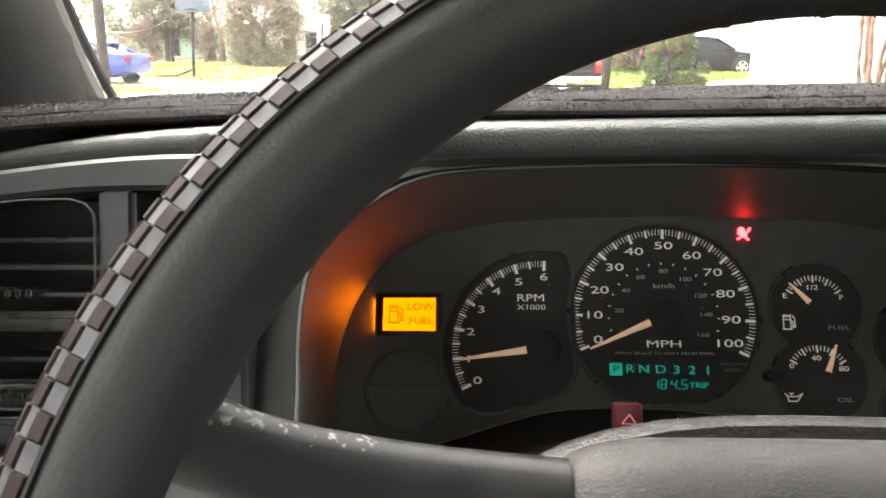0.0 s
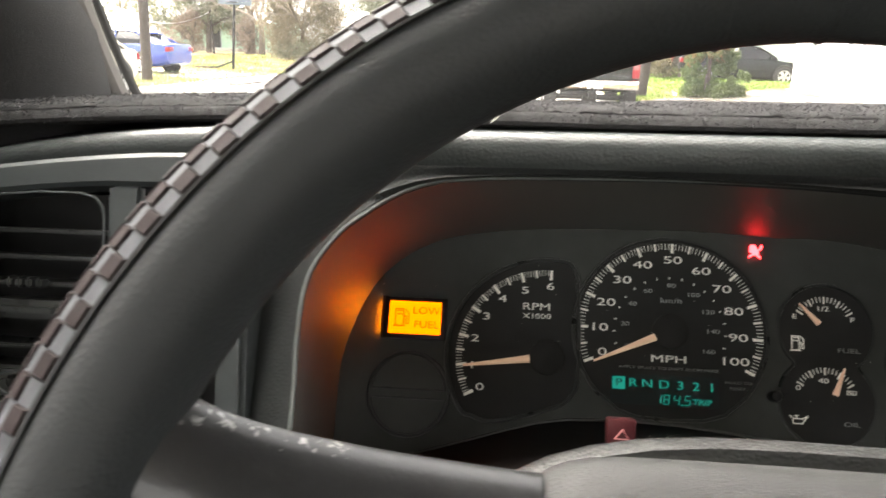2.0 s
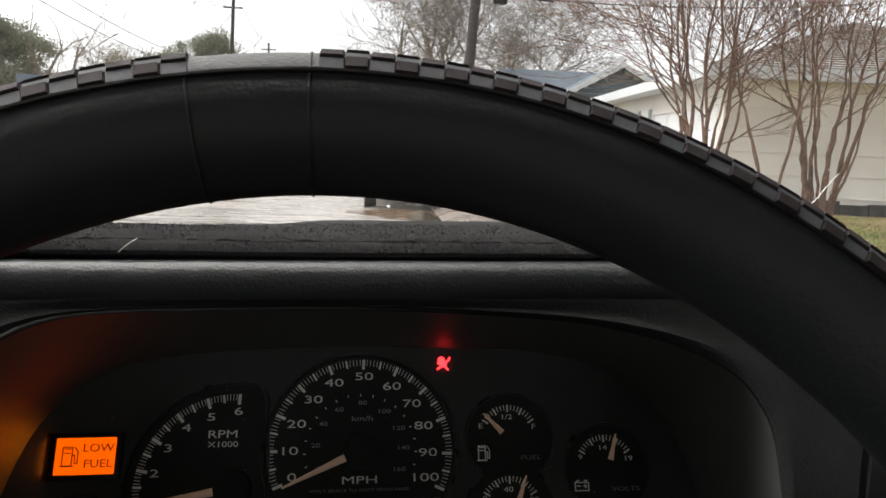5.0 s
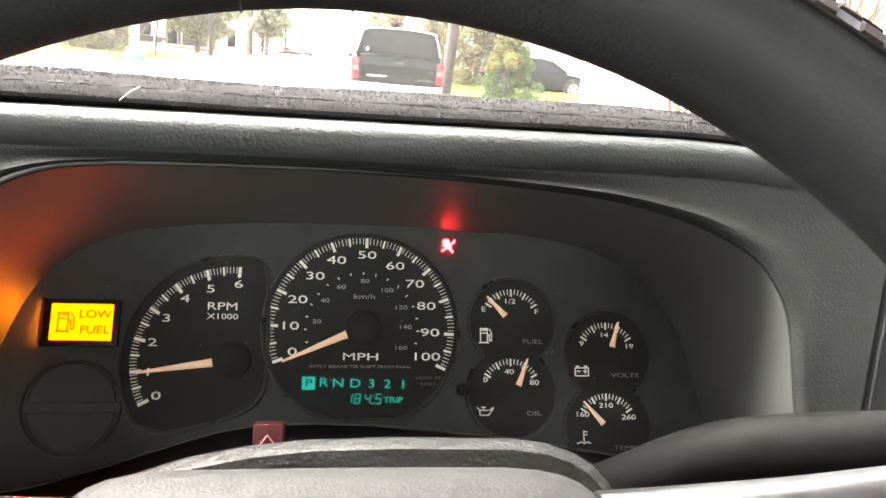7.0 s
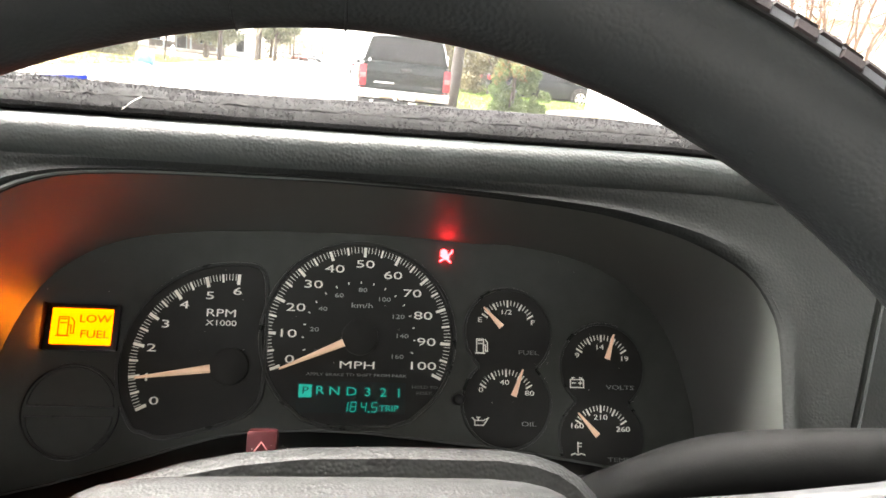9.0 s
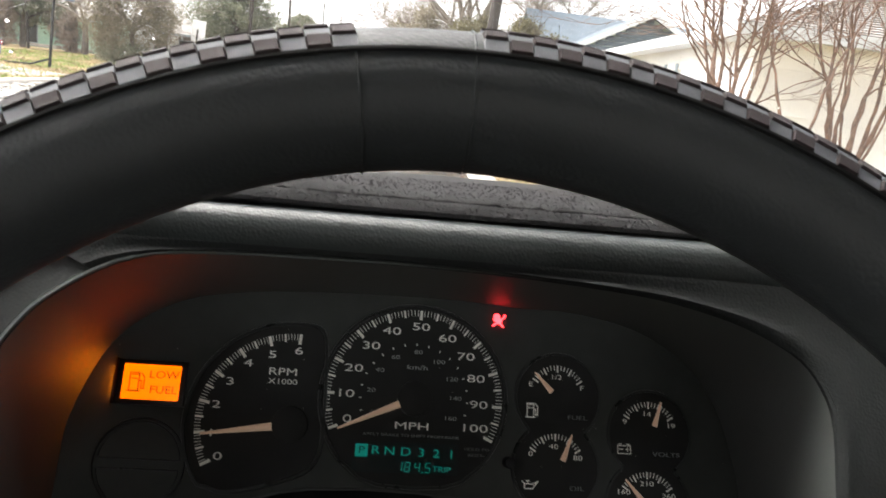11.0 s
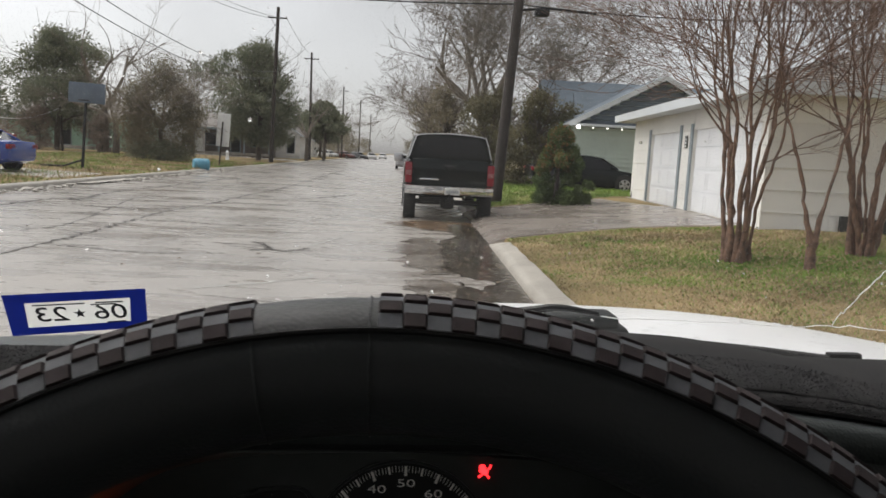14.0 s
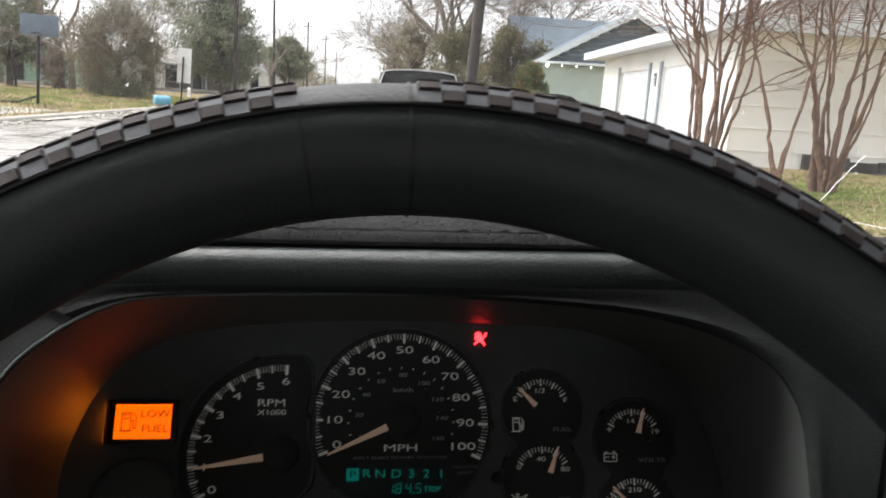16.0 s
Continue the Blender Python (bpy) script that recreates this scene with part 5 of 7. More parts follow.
def road_crack(points, width, material, label, seed):
    rng = random.Random(seed)
    pts = spline([(x, y, 0) for x, y in points], 14 * len(points))
    bm = bmesh.new()
    rows = []
    for i, p in enumerate(pts):
        d = (pts[min(i + 1, len(pts) - 1)] - pts[max(i - 1, 0)]).normalized()
        s = Vector((-d.y, d.x, 0))
        w = width * (0.35 + 1.3 * rng.random() ** 1.6) * (0.3 if i in (0, len(pts) - 1) else 1)
        q = p + s * rng.gauss(0, width * 0.9)
        a, b = q - s * w, q + s * w
        rows.append([(a.x, a.y, road_z(a.x) + 0.004), (b.x, b.y, road_z(b.x) + 0.004)])
    rings(bm, rows, closed=False)
    for i in range(3, len(pts) - 3, 9):
        if rng.random() < 0.75:
            p, a = pts[i], rng.uniform(0, 6.28)
            run = []
            for k in range(7):
                h = 0.55 * width * (1 - k / 6.5) * rng.uniform(0.5, 1.1)
                run.append([(p.x, p.y - h, road_z(p.x) + 0.0042), (p.x, p.y + h, road_z(p.x) + 0.0042)])
                a += rng.gauss(0, 0.5)
                p = p + Vector((0.11 * math.cos(a), 0.11 * math.sin(a), 0)) * (1 + 0.04 * p.y)
            rings(bm, run, closed=False)
    return setting("trim_road_crack", bm, material, label)


seed = 0
for points, width in (
    ([(-4.6, 4.0), (-4.59, 9.3), (-4.55, 11.2), (-4.62, 13.0), (-4.65, 15.4), (-4.38, 18.0), (-4.2, 22.4), (-3.9, 29.4), (-3.9, 60)], 0.035),
    ([(-7.9, 14.0), (-7.7, 17.5), (-7.2, 17.4), (-7.6, 20.7), (-7.4, 24.6), (-7.2, 28.8), (-7.0, 45)], 0.05),
    ([(-2.1, 10.95), (-1.85, 10.6), (-1.78, 10.2), (-1.95, 9.95)], 0.035),
    ([(-1.78, 10.2), (-1.5, 10.1), (-1.2, 10.5)], 0.025),
    ([(-5.5, 11.1), (-5.3, 12.4), (-6.4, 18.6)], 0.02),
    ([(-8.8, 28.8), (-6.4, 25.7), (-5.3, 28.9)], 0.05),
    ([(-3.4, 20.2), (-2.4, 21.9), (-1.3, 25.0)], 0.04),
    ([(-4.4, 9.6), (-3.2, 9.3), (-2.2, 9.6)], 0.018),
    ([(-6.9, 16.2), (-5.8, 15.6), (-4.7, 15.9)], 0.03),
    ([(-3.9, 13.4), (-2.9, 13.1), (-2.0, 13.6)], 0.025),
    ([(-9.2, 38.0), (-6.0, 37.0), (-2.0, 38.5)], 0.06),
):
    seed += 1
    road_crack(points, width, M_CRACK, "dark crack in the concrete street", seed)
for points in ([(-1.3, 10.6), (-0.9, 12.0), (-0.75, 13.4)], [(-1.1, 8.4), (-0.9, 8.0), (-1.5, 7.4), (-2.0, 7.0)]):
    seed += 1
    road_crack(points, 0.02, M_PALE, "pale sealed crack in the concrete street", seed)

hair = random.Random(91)
bm = bmesh.new()
for k in range(150):
    y = 5.5 + 42 * hair.random() ** 1.7
    x = hair.uniform(-9.0, 1.0)
    length, wide = hair.uniform(0.3, 1.7), hair.uniform(0.004, 0.014) * (1 + y / 26)
    slope = hair.gauss(0.05, 0.22)
    rows = []
    for i in range(12):
        q = i / 11
        px, py = x + length * q, y + slope * length * q + 0.05 * noise.noise(Vector((q * 4, k, 0.0)))
        half = wide * math.sin(math.pi * (0.04 + 0.92 * q)) * hair.uniform(0.4, 1.2)
        rows.append([(px, py - half, road_z(px) + 0.0045), (px, py + half, road_z(px) + 0.0045)])
    rings(bm, rows, closed=False)
hairs = setting("trim_road_hairline", bm, paint("hairline_dirt", (0.085, 0.075, 0.065), 0.6, vary=0.4, scale=3), "fine dark cracks and grit lines across the street")
hairs["kind"] = "stuff"

M_WATER = paint("puddle_water", (0.055, 0.044, 0.033), 0.06, vary=0.7, scale=2.2, fine=12, bump=0.75, bump_scale=9, rough_vary=0.05, distance=0.014)
bm = bmesh.new()
edge = [(q.x, q.y) for q in spline([(1.82, 4.0, 0), (1.83, 9.0, 0), (1.83, 12.2, 0), (1.75, 14.5, 0), (1.35, 15.6, 0), (1.05, 14.4, 0), (1.15, 13.2, 0), (0.80, 12.2, 0), (0.72, 11.0, 0), (0.78, 10.0, 0), (0.62, 9.1, 0), (0.84, 8.5, 0), (0.72, 7.6, 0), (0.60, 6.6, 0), (0.70, 5.4, 0), (0.9, 4.0, 0)], 260)]
rng = random.Random(6)
bm.faces.new([bm.verts.new((min(kerb_x(y), x + 0.16 * noise.noise(Vector((x * 1.3, y * 1.1, 7))) + 0.07 * noise.noise(Vector((x * 5, y * 4, 2))) + 0.03 * noise.noise(Vector((x * 15, y * 12, 4)))), y + 0.06 * noise.noise(Vector((x * 6, y * 6, 9))), 0.0168)) for x, y in edge])
setting("water_1", bm, M_WATER, "dark shallow puddle along the kerb")
M_SHALLOW = paint("shallow_water", (0.20, 0.178, 0.155), 0.12, vary=0.35, scale=1.6, fine=14, bump=0.9, bump_scale=7, rough_vary=0.1, distance=0.016)
streaked(M_SHALLOW, (0.8, 3.2, 1), (0.5, 0.44, 0.38), 0.46, 0.62, 0.06)
bm = bmesh.new()
for x0, x1, y0, y1, k in ((0.05, 0.95, 8.6, 12.8, 1), (0.2, 0.9, 5.2, 8.3, 2)):
    rim = [((x0 + x1) / 2 + (x1 - x0) / 2 * math.cos(a), (y0 + y1) / 2 + (y1 - y0) / 2 * math.sin(a)) for a in (2 * math.pi * i / 140 for i in range(140))]
    bm.faces.new([bm.verts.new((x + 0.30 * noise.noise(Vector((x * 1.2, y * 2.1, k))) + 0.16 * noise.noise(Vector((x * 4, y * 7, k))), y + 0.1 * noise.noise(Vector((x * 5, y * 5, k))), 0.0135)) for x, y in rim])
setting("water_2", bm, M_SHALLOW, "thin film of rippled rain water beside the puddle")
bm = bmesh.new()
bm.faces.new([bm.verts.new((0.94 + (0.19 + 0.07 * math.sin(3 * a + 1)) * math.cos(a), 8.05 + (0.36 + 0.10 * math.sin(4 * a)) * math.sin(a), 0.0208)) for a in (2 * math.pi * k / 40 for k in range(40))])
setting("trim_dry_patch", bm, M_ROAD, "patch of concrete that stands above the puddle")
bm = bmesh.new()
for k in range(260):
    x, y = 1.55 - 1.0 * rng.random() ** 1.3, rng.uniform(5.5, 15)
    a = rng.uniform(0, 6.28)
    s = rng.uniform(0.012, 0.035)
    bm.faces.new([bm.verts.new((x + s * math.cos(a + t) * q, y + s * math.sin(a + t) * q, 0.0200 + 0.004 * q2)) for t, q, q2 in ((0, 1, 0), (1.7, 0.5, 1), (3.14, 1, 0), (4.6, 0.5, 1))])
for k in range(90):
    x, y = rng.uniform(-7, 1.5), rng.uniform(5, 22)
    a = rng.uniform(0, 6.28)
    s = rng.uniform(0.015, 0.04)
    bm.faces.new([bm.verts.new((x + s * math.cos(a + t) * q, y + s * math.sin(a + t) * q, road_z(x) + 0.005 + 0.012 * q2)) for t, q, q2 in ((0, 1, 0), (1.7, 0.5, 1), (3.14, 1, 0), (4.6, 0.5, 1))])
litter = setting("leaf_litter", bm, paint("dead_leaves", (0.10, 0.06, 0.035), 0.6, vary=0.5, scale=20, tint=(0.26, 0.19, 0.13)), "scattered dead leaves on the street")
litter["kind"] = "stuff"

# brown silt washed over the street behind the parked truck
M_SILT = paint("wet_silt", (0.13, 0.085, 0.05), 0.25, vary=0.45, scale=2.0, fine=18, bump=0.6, bump_scale=25, rough_vary=0.15, distance=0.012)
for seed_silt, ring_silt in ((31, [(0.3, 15.9), (0.9, 16.4), (1.75, 16.2), (1.80, 14.4), (1.80, 13.0), (1.45, 13.2), (1.1, 14.0), (0.75, 14.2), (0.2, 14.7), (-0.3, 15.2)]),):
    bm = bmesh.new()
    bm.faces.new([bm.verts.new((min(kerb_x(q.y), q.x + 0.14 * noise.noise(Vector((q.x * 3, q.y * 3, seed_silt))) + 0.06 * noise.noise(Vector((q.x * 9, q.y * 9, seed_silt)))), q.y + 0.12 * noise.noise(Vector((q.y * 4, q.x * 4, 3))), road_z(q.x) + 0.006)) for q in spline([(x, y, 0) for x, y in ring_silt + ring_silt[:1]], 160)[:-1]])
    setting("ground_silt", bm, M_SILT, "wet brown silt on the street")
# rubble along the broken far kerb
q_rng = random.Random(41)
bm = bmesh.new()
for k in range(360):
    y = q_rng.uniform(18, 58)
    x = -9.66 + abs(q_rng.gauss(0, 0.26))
    r = q_rng.uniform(0.02, 0.08) + 0.07 * q_rng.random() ** 4
    made = bmesh.ops.create_icosphere(bm, subdivisions=1, radius=r)["verts"]
    for v in made:
        v.co = Vector((v.co.x * q_rng.uniform(0.7, 1.5) + x, v.co.y * q_rng.uniform(0.8, 1.6) + y, v.co.z * 0.5 + road_z(x) + 0.2 * r))
rubble = setting("kerb_rubble", bm, M_KERB, "broken concrete and gravel along the far kerb", category="rubble")
rubble["kind"] = "stuff"


def grass(name, label, area, count, height, material, seed, keep):
    """Blades of grass, thinned where keep() says."""
    r = np.random.default_rng(seed)
    x = r.uniform(area[0], area[1], count)
    y = area[2] + (area[3] - area[2]) * r.uniform(0, 1, count) ** 1.3
    ok = np.array([keep(a, b) for a, b in zip(x, y)]) > r.uniform(0, 1, count)
    x, y = x[ok], y[ok]
    n = len(x)
    z = np.array([lawn_z(a, b) for a, b in zip(x, y)])
    a = r.uniform(0, 6.283, n)
    h = height * r.uniform(0.4, 1.3, n)
    w = 0.0028 + 0.003 * r.uniform(0, 1, n) + 0.0005 * y
    tilt = r.normal(0, 0.75, (2, n)) * h
    p = np.stack([x, y, z - 0.004], 1)
    side = np.stack([np.cos(a) * w, np.sin(a) * w, 0 * a], 1)
    tip = p + np.stack([tilt[0], tilt[1], h], 1)
    verts = np.stack([p - side, p + side, tip], 1).reshape(-1, 3)
    me = bpy.data.meshes.new(name)
    me.from_pydata(verts.tolist(), [], [(3 * k, 3 * k + 1, 3 * k + 2) for k in range(n)])
    me.materials.append(material)
    return tagged(new(name, me), label, "grass", kind="stuff")


def on_lawn(x, y):
    """Clear of the driveway and the garage."""
    if x < lawn_edge(y) + 0.04 or y > 12.2 + min(max(0, x - 2.1) * 0.55, 1.3) - 0.06 or (y > 12.7 and x > 6.5):
        return 0.0
    return 1.0


def patch(x, y):
    return 1.3 * noise.noise(Vector((x * 0.55, y * 0.8, 3.3))) + 0.6 * noise.noise(Vector((x * 1.9, y * 1.9, 1.0)))


def near_trees(x, y):
    return min(math.hypot(x - a, y - b) for a, b in ((4.4, 9.05), (4.95, 8.3), (6.25, 9.35)))


def green_here(x, y):
    if y < 13 and x > 0:
        d = max(near_trees(x, y) - 0.5, 0)
        edge = 12.2 + min(max(0, x - 2.1) * 0.55, 1.3) - y
        g = max(math.exp(-d / 1.0), 0.9 * math.exp(-edge / 0.6), 0.8 * max(0, patch(x, y) * 1.8 - 0.25))
        return min(1, 0.03 + 0.92 * g)
    return min(1, max(0.06, 0.26 + 1.1 * patch(x, y)))


M_STRAW = paint("straw_grass", (0.24, 0.18, 0.095), 0.9, vary=0.5, scale=1.0, fine=40, tint=(0.42, 0.33, 0.20), spec=0.2)
M_BLADE = paint("green_grass", (0.095, 0.22, 0.028), 0.8, vary=0.35, scale=1.0, fine=40, tint=(0.18, 0.26, 0.055), spec=0.3)
grass("dry_grass", "short straw-coloured winter grass of the near lawn", (1.6, 9.0, 2.5, 15.5), 130000, 0.034, M_STRAW, 1, lambda x, y: on_lawn(x, y) * (1.0 - 0.93 * green_here(x, y)))
grass("brown_grass", "flattened brown dead grass of the near lawn", (1.6, 9.0, 2.5, 15.5), 60000, 0.025, paint("dead_grass", (0.15, 0.10, 0.055), 0.95, vary=0.4, scale=3.0, fine=40, tint=(0.22, 0.16, 0.09), spec=0.1), 7, lambda x, y: on_lawn(x, y) * (1 - green_here(x, y)) * min(1, max(0, 0.45 - 1.2 * patch(x * 1.7 + 5, y * 1.7))))
grass("green_grass", "green grass patches of the near lawn", (1.6, 9.0, 2.5, 15.5), 170000, 0.032, M_BLADE, 2, lambda x, y: on_lawn(x, y) * green_here(x, y))
grass("green_grass", "rough green grass behind the driveway", (2.15, 12.0, 19.0, 40.0), 34000, 0.08, M_BLADE, 3, lambda x, y: 1.0 if y > 19.2 + 0.85 * (x - 2) or x > 7.5 and y > 24 else 0.0)
grass("far_lawn_grass", "rough green and brown grass of the far lawn", (-22.0, -9.96, 16.0, 60.0), 50000, 0.10, M_BLADE, 4, lambda x, y: green_here(x, y))
grass("far_lawn_grass", "dry brown grass of the far lawn", (-22.0, -9.96, 16.0, 60.0), 30000, 0.10, M_STRAW, 5, lambda x, y: 1.0 - 0.7 * green_here(x, y))

# ---- plants ----
M_BARK = paint("crape_bark", (0.072, 0.039, 0.026), 0.7, vary=0.6, scale=9, fine=40, tint=(0.165, 0.096, 0.064), bump=0.6, bump_scale=25, distance=0.02)
M_BARK_GREY = paint("grey_bark", (0.10, 0.085, 0.07), 0.9, vary=0.3, scale=3, fine=30, bump=0.5, bump_scale=15, distance=0.03)
M_TWIG = paint("twigs", (0.18, 0.155, 0.13), 0.9, vary=0.3, scale=4)


def leaf_paint(name, a, b):
    return let_light_through(paint(name, a, 0.65, vary=0.35, scale=1.5, fine=25, tint=b, spec=0.25), 0.4)


# Oak green made lighter and greyer: the mist is put into the colour.
M_OAK = leaf_paint("hazed_oak_leaves", (0.13, 0.15, 0.10), (0.20, 0.21, 0.145))
M_JUNIPER = leaf_paint("juniper_leaves", (0.042, 0.086, 0.027), (0.105, 0.135, 0.047))
M_DRY = leaf_paint("dry_leaves", (0.14, 0.125, 0.085), (0.21, 0.185, 0.125))


def branch(bm, rng, p, d, length, r0, depth, sides, spread, curl, split, lift, thin=0.62, low=0.0025):
    """A wavering limb, with smaller limbs from it."""
    steps = 5 if depth > 1 else 3
    pts, rad = [p.copy()], [r0]
    d = d.normalized()
    for k in range(steps):
        d = (d + Vector((rng.gauss(0, curl), rng.gauss(0, curl), rng.gauss(0, curl) + lift))).normalized()
        p = p + d * length / steps
        pts.append(p.copy())
        rad.append(max(r0 * (1 - 0.55 * (k + 1) / steps), low))
    tube(bm, pts, rad, max(3, sides), caps=False)
    if depth <= 0:
        return
    for k in range(split):
        i = rng.randint(2 if depth > 1 else 1, steps)
        side = Vector((rng.gauss(0, 1), rng.gauss(0, 1), rng.gauss(0, 0.5))).normalized()
        nd = (d + side * spread).normalized()
        branch(bm, rng, pts[i], nd, length * rng.uniform(0.55, 0.85), rad[i] * thin, depth - 1, sides - 1, spread, curl, split, lift, thin, low)


def crape_myrtle(at, seed, stems, height, reach, label, stump=0.0):
    rng = random.Random(seed)
    tree = thing("crape_myrtle", at, label, "tree", "crape myrtles in the front lawn")
    o = Vector(at)
    twigs = bmesh.new()
    if stump:
        bm = bmesh.new()
        tube(bm, [o + Vector((0.02 * math.sin(3 * k), 0.015 * math.cos(2 * k), -0.1 + (stump + 0.1) * k / 6)) for k in range(7)], [0.10, 0.078, 0.064, 0.066, 0.058, 0.055, 0.048], 11)
        part("trunk", bm, M_BARK, tree)
    for k in range(stems):
        a = 2 * math.pi * (k + rng.uniform(-0.3, 0.3)) / stems
        out = Vector((math.cos(a), math.sin(a), 0))
        foot = o + out * (rng.uniform(0.05, 0.17) if not stump else 0.02) + Vector((0, 0, stump - 0.08))
        lean = rng.uniform(0.10, 0.30) * reach
        pts, rad = [], []
        h = height * rng.uniform(0.85, 1.1)
        w = [rng.uniform(-1, 1) for _ in range(8)]
        r0 = rng.uniform(0.021, 0.036)
        for i in range(25):
            t = i / 24
            bend = Vector((math.sin(5 * t + 3 * w[0]) * 0.08 * w[1] + math.sin(15 * t + 6 * w[4]) * 0.030, math.sin(6 * t + 3 * w[2]) * 0.08 * w[3] + math.sin(17 * t + 6 * w[5]) * 0.030, 0)) * min(1, 0.15 + 1.6 * t)
            jag = Vector((rng.gauss(0, 0.010), rng.gauss(0, 0.010), 0))
            pts.append(foot + out * (lean * h * t**1.25) + Vector((0, 0, h * t)) + bend + jag)
            rad.append(r0 * (1.22 + 0.8 * max(0, 1 - 8 * t) - 1.0 * t**0.8) * rng.uniform(0.80, 1.22))
        bm = bmesh.new()
        tube(bm, pts, rad, 9)
        part("stem", bm, M_BARK, tree)
        for i in range(9, 25):
            if rng.random() < (0.2 if i < 12 else 0.62):
                side = Vector((rng.gauss(0, 1), rng.gauss(0, 1), 0)).normalized()
                nd = (side * rng.uniform(0.6, 1.3) + out * 0.7 + Vector((0, 0, 0.75))).normalized()
                branch(twigs, rng, pts[i], nd, rng.uniform(0.9, 1.7) * height / 4, min(rad[i] * 0.55, 0.015), 3, 5, 0.55, 0.13, 3, 0.05, 0.62, 0.0030)
    part("branches", twigs, M_BARK, tree, "bare reddish-brown twigs", kind="stuff")
    return tree


def bare_tree(name, at, seed, height, trunk_r, split, depth, label, lean=(0, 0), spread=0.75):
    rng = random.Random(seed)
    tree = thing(name, at, label, "tree")
    o = Vector(at)
    bm = bmesh.new()
    fork = o + Vector((lean[0] * 0.3, lean[1] * 0.3, height * 0.25))
    tube(bm, [o - Vector((0, 0, 0.2)), o.lerp(fork, 0.5) + Vector((0.05, 0, 0)), fork], [trunk_r * 1.25, trunk_r, trunk_r * 0.85], 10)
    part("trunk", bm, M_BARK_GREY, tree)
    bm = bmesh.new()
    for k in range(split + 1):
        a = 2 * math.pi * k / (split + 1) + rng.uniform(-0.4, 0.4)
        d = Vector((math.cos(a) * rng.uniform(0.4, 1.0) + lean[0] * 0.1, math.sin(a) * rng.uniform(0.4, 1.0), 1.0))
        branch(bm, rng, fork, d, height * 0.36, trunk_r * 0.55, depth, 7, spread, 0.16, split, 0.02, 0.58, 0.009)
    part("branches", bm, M_TWIG, tree, "bare branches", kind="stuff")
    return tree


def leaves(name, centres, count, size, material, parent, seed, flat=0.0):
    """Many small leaf blades in uneven clumps."""
    rng = np.random.default_rng(seed)
    o = np.array(ORIGIN[parent])
    verts, faces = [], []
    weights = np.array([c[3] * c[4] * c[5] for c in centres]) ** 0.66
    pick = rng.choice(len(centres), size=count, p=weights / weights.sum())
    c = np.array(centres)[pick]
    v = rng.normal(size=(count, 3))
    v /= np.linalg.norm(v, axis=1)[:, None]
    r = rng.uniform(0.15, 1.2, size=(count, 1)) ** 0.7
    p = c[:, :3] + v * r * c[:, 3:6] - o
    a = rng.normal(size=(count, 3))
    a /= np.linalg.norm(a, axis=1)[:, None]
    b = np.cross(a, rng.normal(size=(count, 3)))
    b /= np.linalg.norm(b, axis=1)[:, None]
    s = size * rng.uniform(0.6, 1.4, size=(count, 1))
    quad = np.stack([p - a * s, p + b * s * 0.45, p + a * s, p - b * s * 0.45], 1).reshape(-1, 3)
    me = bpy.data.meshes.new(name)
    me.from_pydata(quad.tolist(), [], [(4 * k, 4 * k + 1, 4 * k + 2, 4 * k + 3) for k in range(count)])
    me.materials.append(material)
    ob = new(name, me)
    ob.parent = parent
    return tagged(ob, "", kind="stuff")


def leafy_tree(name, at, seed, height, wide, count, size, material, label, low=0.12, trunk=0.25):
    rng = random.Random(seed)
    tree = thing(name, at, label, "tree")
    o = Vector(at)
    bm = bmesh.new()
    tube(bm, [o - Vector((0, 0, 0.2)), o + Vector((0.1, 0, height * 0.3)), o + Vector((-0.1, 0.1, height * 0.75))], [trunk, trunk * 0.8, trunk * 0.3], 9)
    for k in range(14):
        a = rng.uniform(0, 6.28)
        branch(bm, rng, o + Vector((0, 0, height * rng.uniform(0.2, 0.55))), Vector((math.cos(a), math.sin(a), rng.uniform(0.6, 1.6))), height * 0.34, trunk * 0.35, 2, 5, 0.6, 0.15, 3, 0.02, 0.6, 0.012)
    part("trunk", bm, M_BARK_GREY, tree)
    centres = []
    lobes = [rng.uniform(0.7, 1.25) for _ in range(7)]
    for k in range(120):
        a, t = rng.uniform(0, 6.28), rng.random()
        z = height * (low + (0.93 - low) * t)
        swell = math.sin(math.pi * min(1, 0.16 + 0.8 * t)) ** 0.7
        lobe = lobes[int(a / 6.283 * 7) % 7] * (0.85 + 0.3 * math.sin(5 * t + lobes[0] * 9 + a))
        q = wide / 2 * swell * lobe * rng.uniform(0.25, 0.98)
        s = wide * rng.uniform(0.035, 0.13)
        centres.append((o.x + q * math.cos(a), o.y + q * math.sin(a), o.z + z, s, s, s * rng.uniform(0.6, 0.95)))
    leaves("crown", centres, count, size, material, tree, seed)
    return tree


crape_myrtle((4.45, 9.05, 0.28), 11, 12, 3.9, 0.72, "bare crape myrtle with a dense cluster of reddish stems")
crape_myrtle((5.02, 8.30, 0.31), 5, 2, 3.4, 1.5, "slim bare crape myrtle with a forked stem", stump=0.42)
crape_myrtle((6.35, 9.35, 0.40), 23, 10, 3.9, 1.2, "bare crape myrtle with spreading reddish stems")

shrub = thing("juniper_shrub", (4.45, 20.3, 0.28), "bushy green juniper shrub with orange tips", "shrub")
rng = random.Random(4)
centres = []
knobs = [rng.uniform(0.75, 1.2) for _ in range(9)]
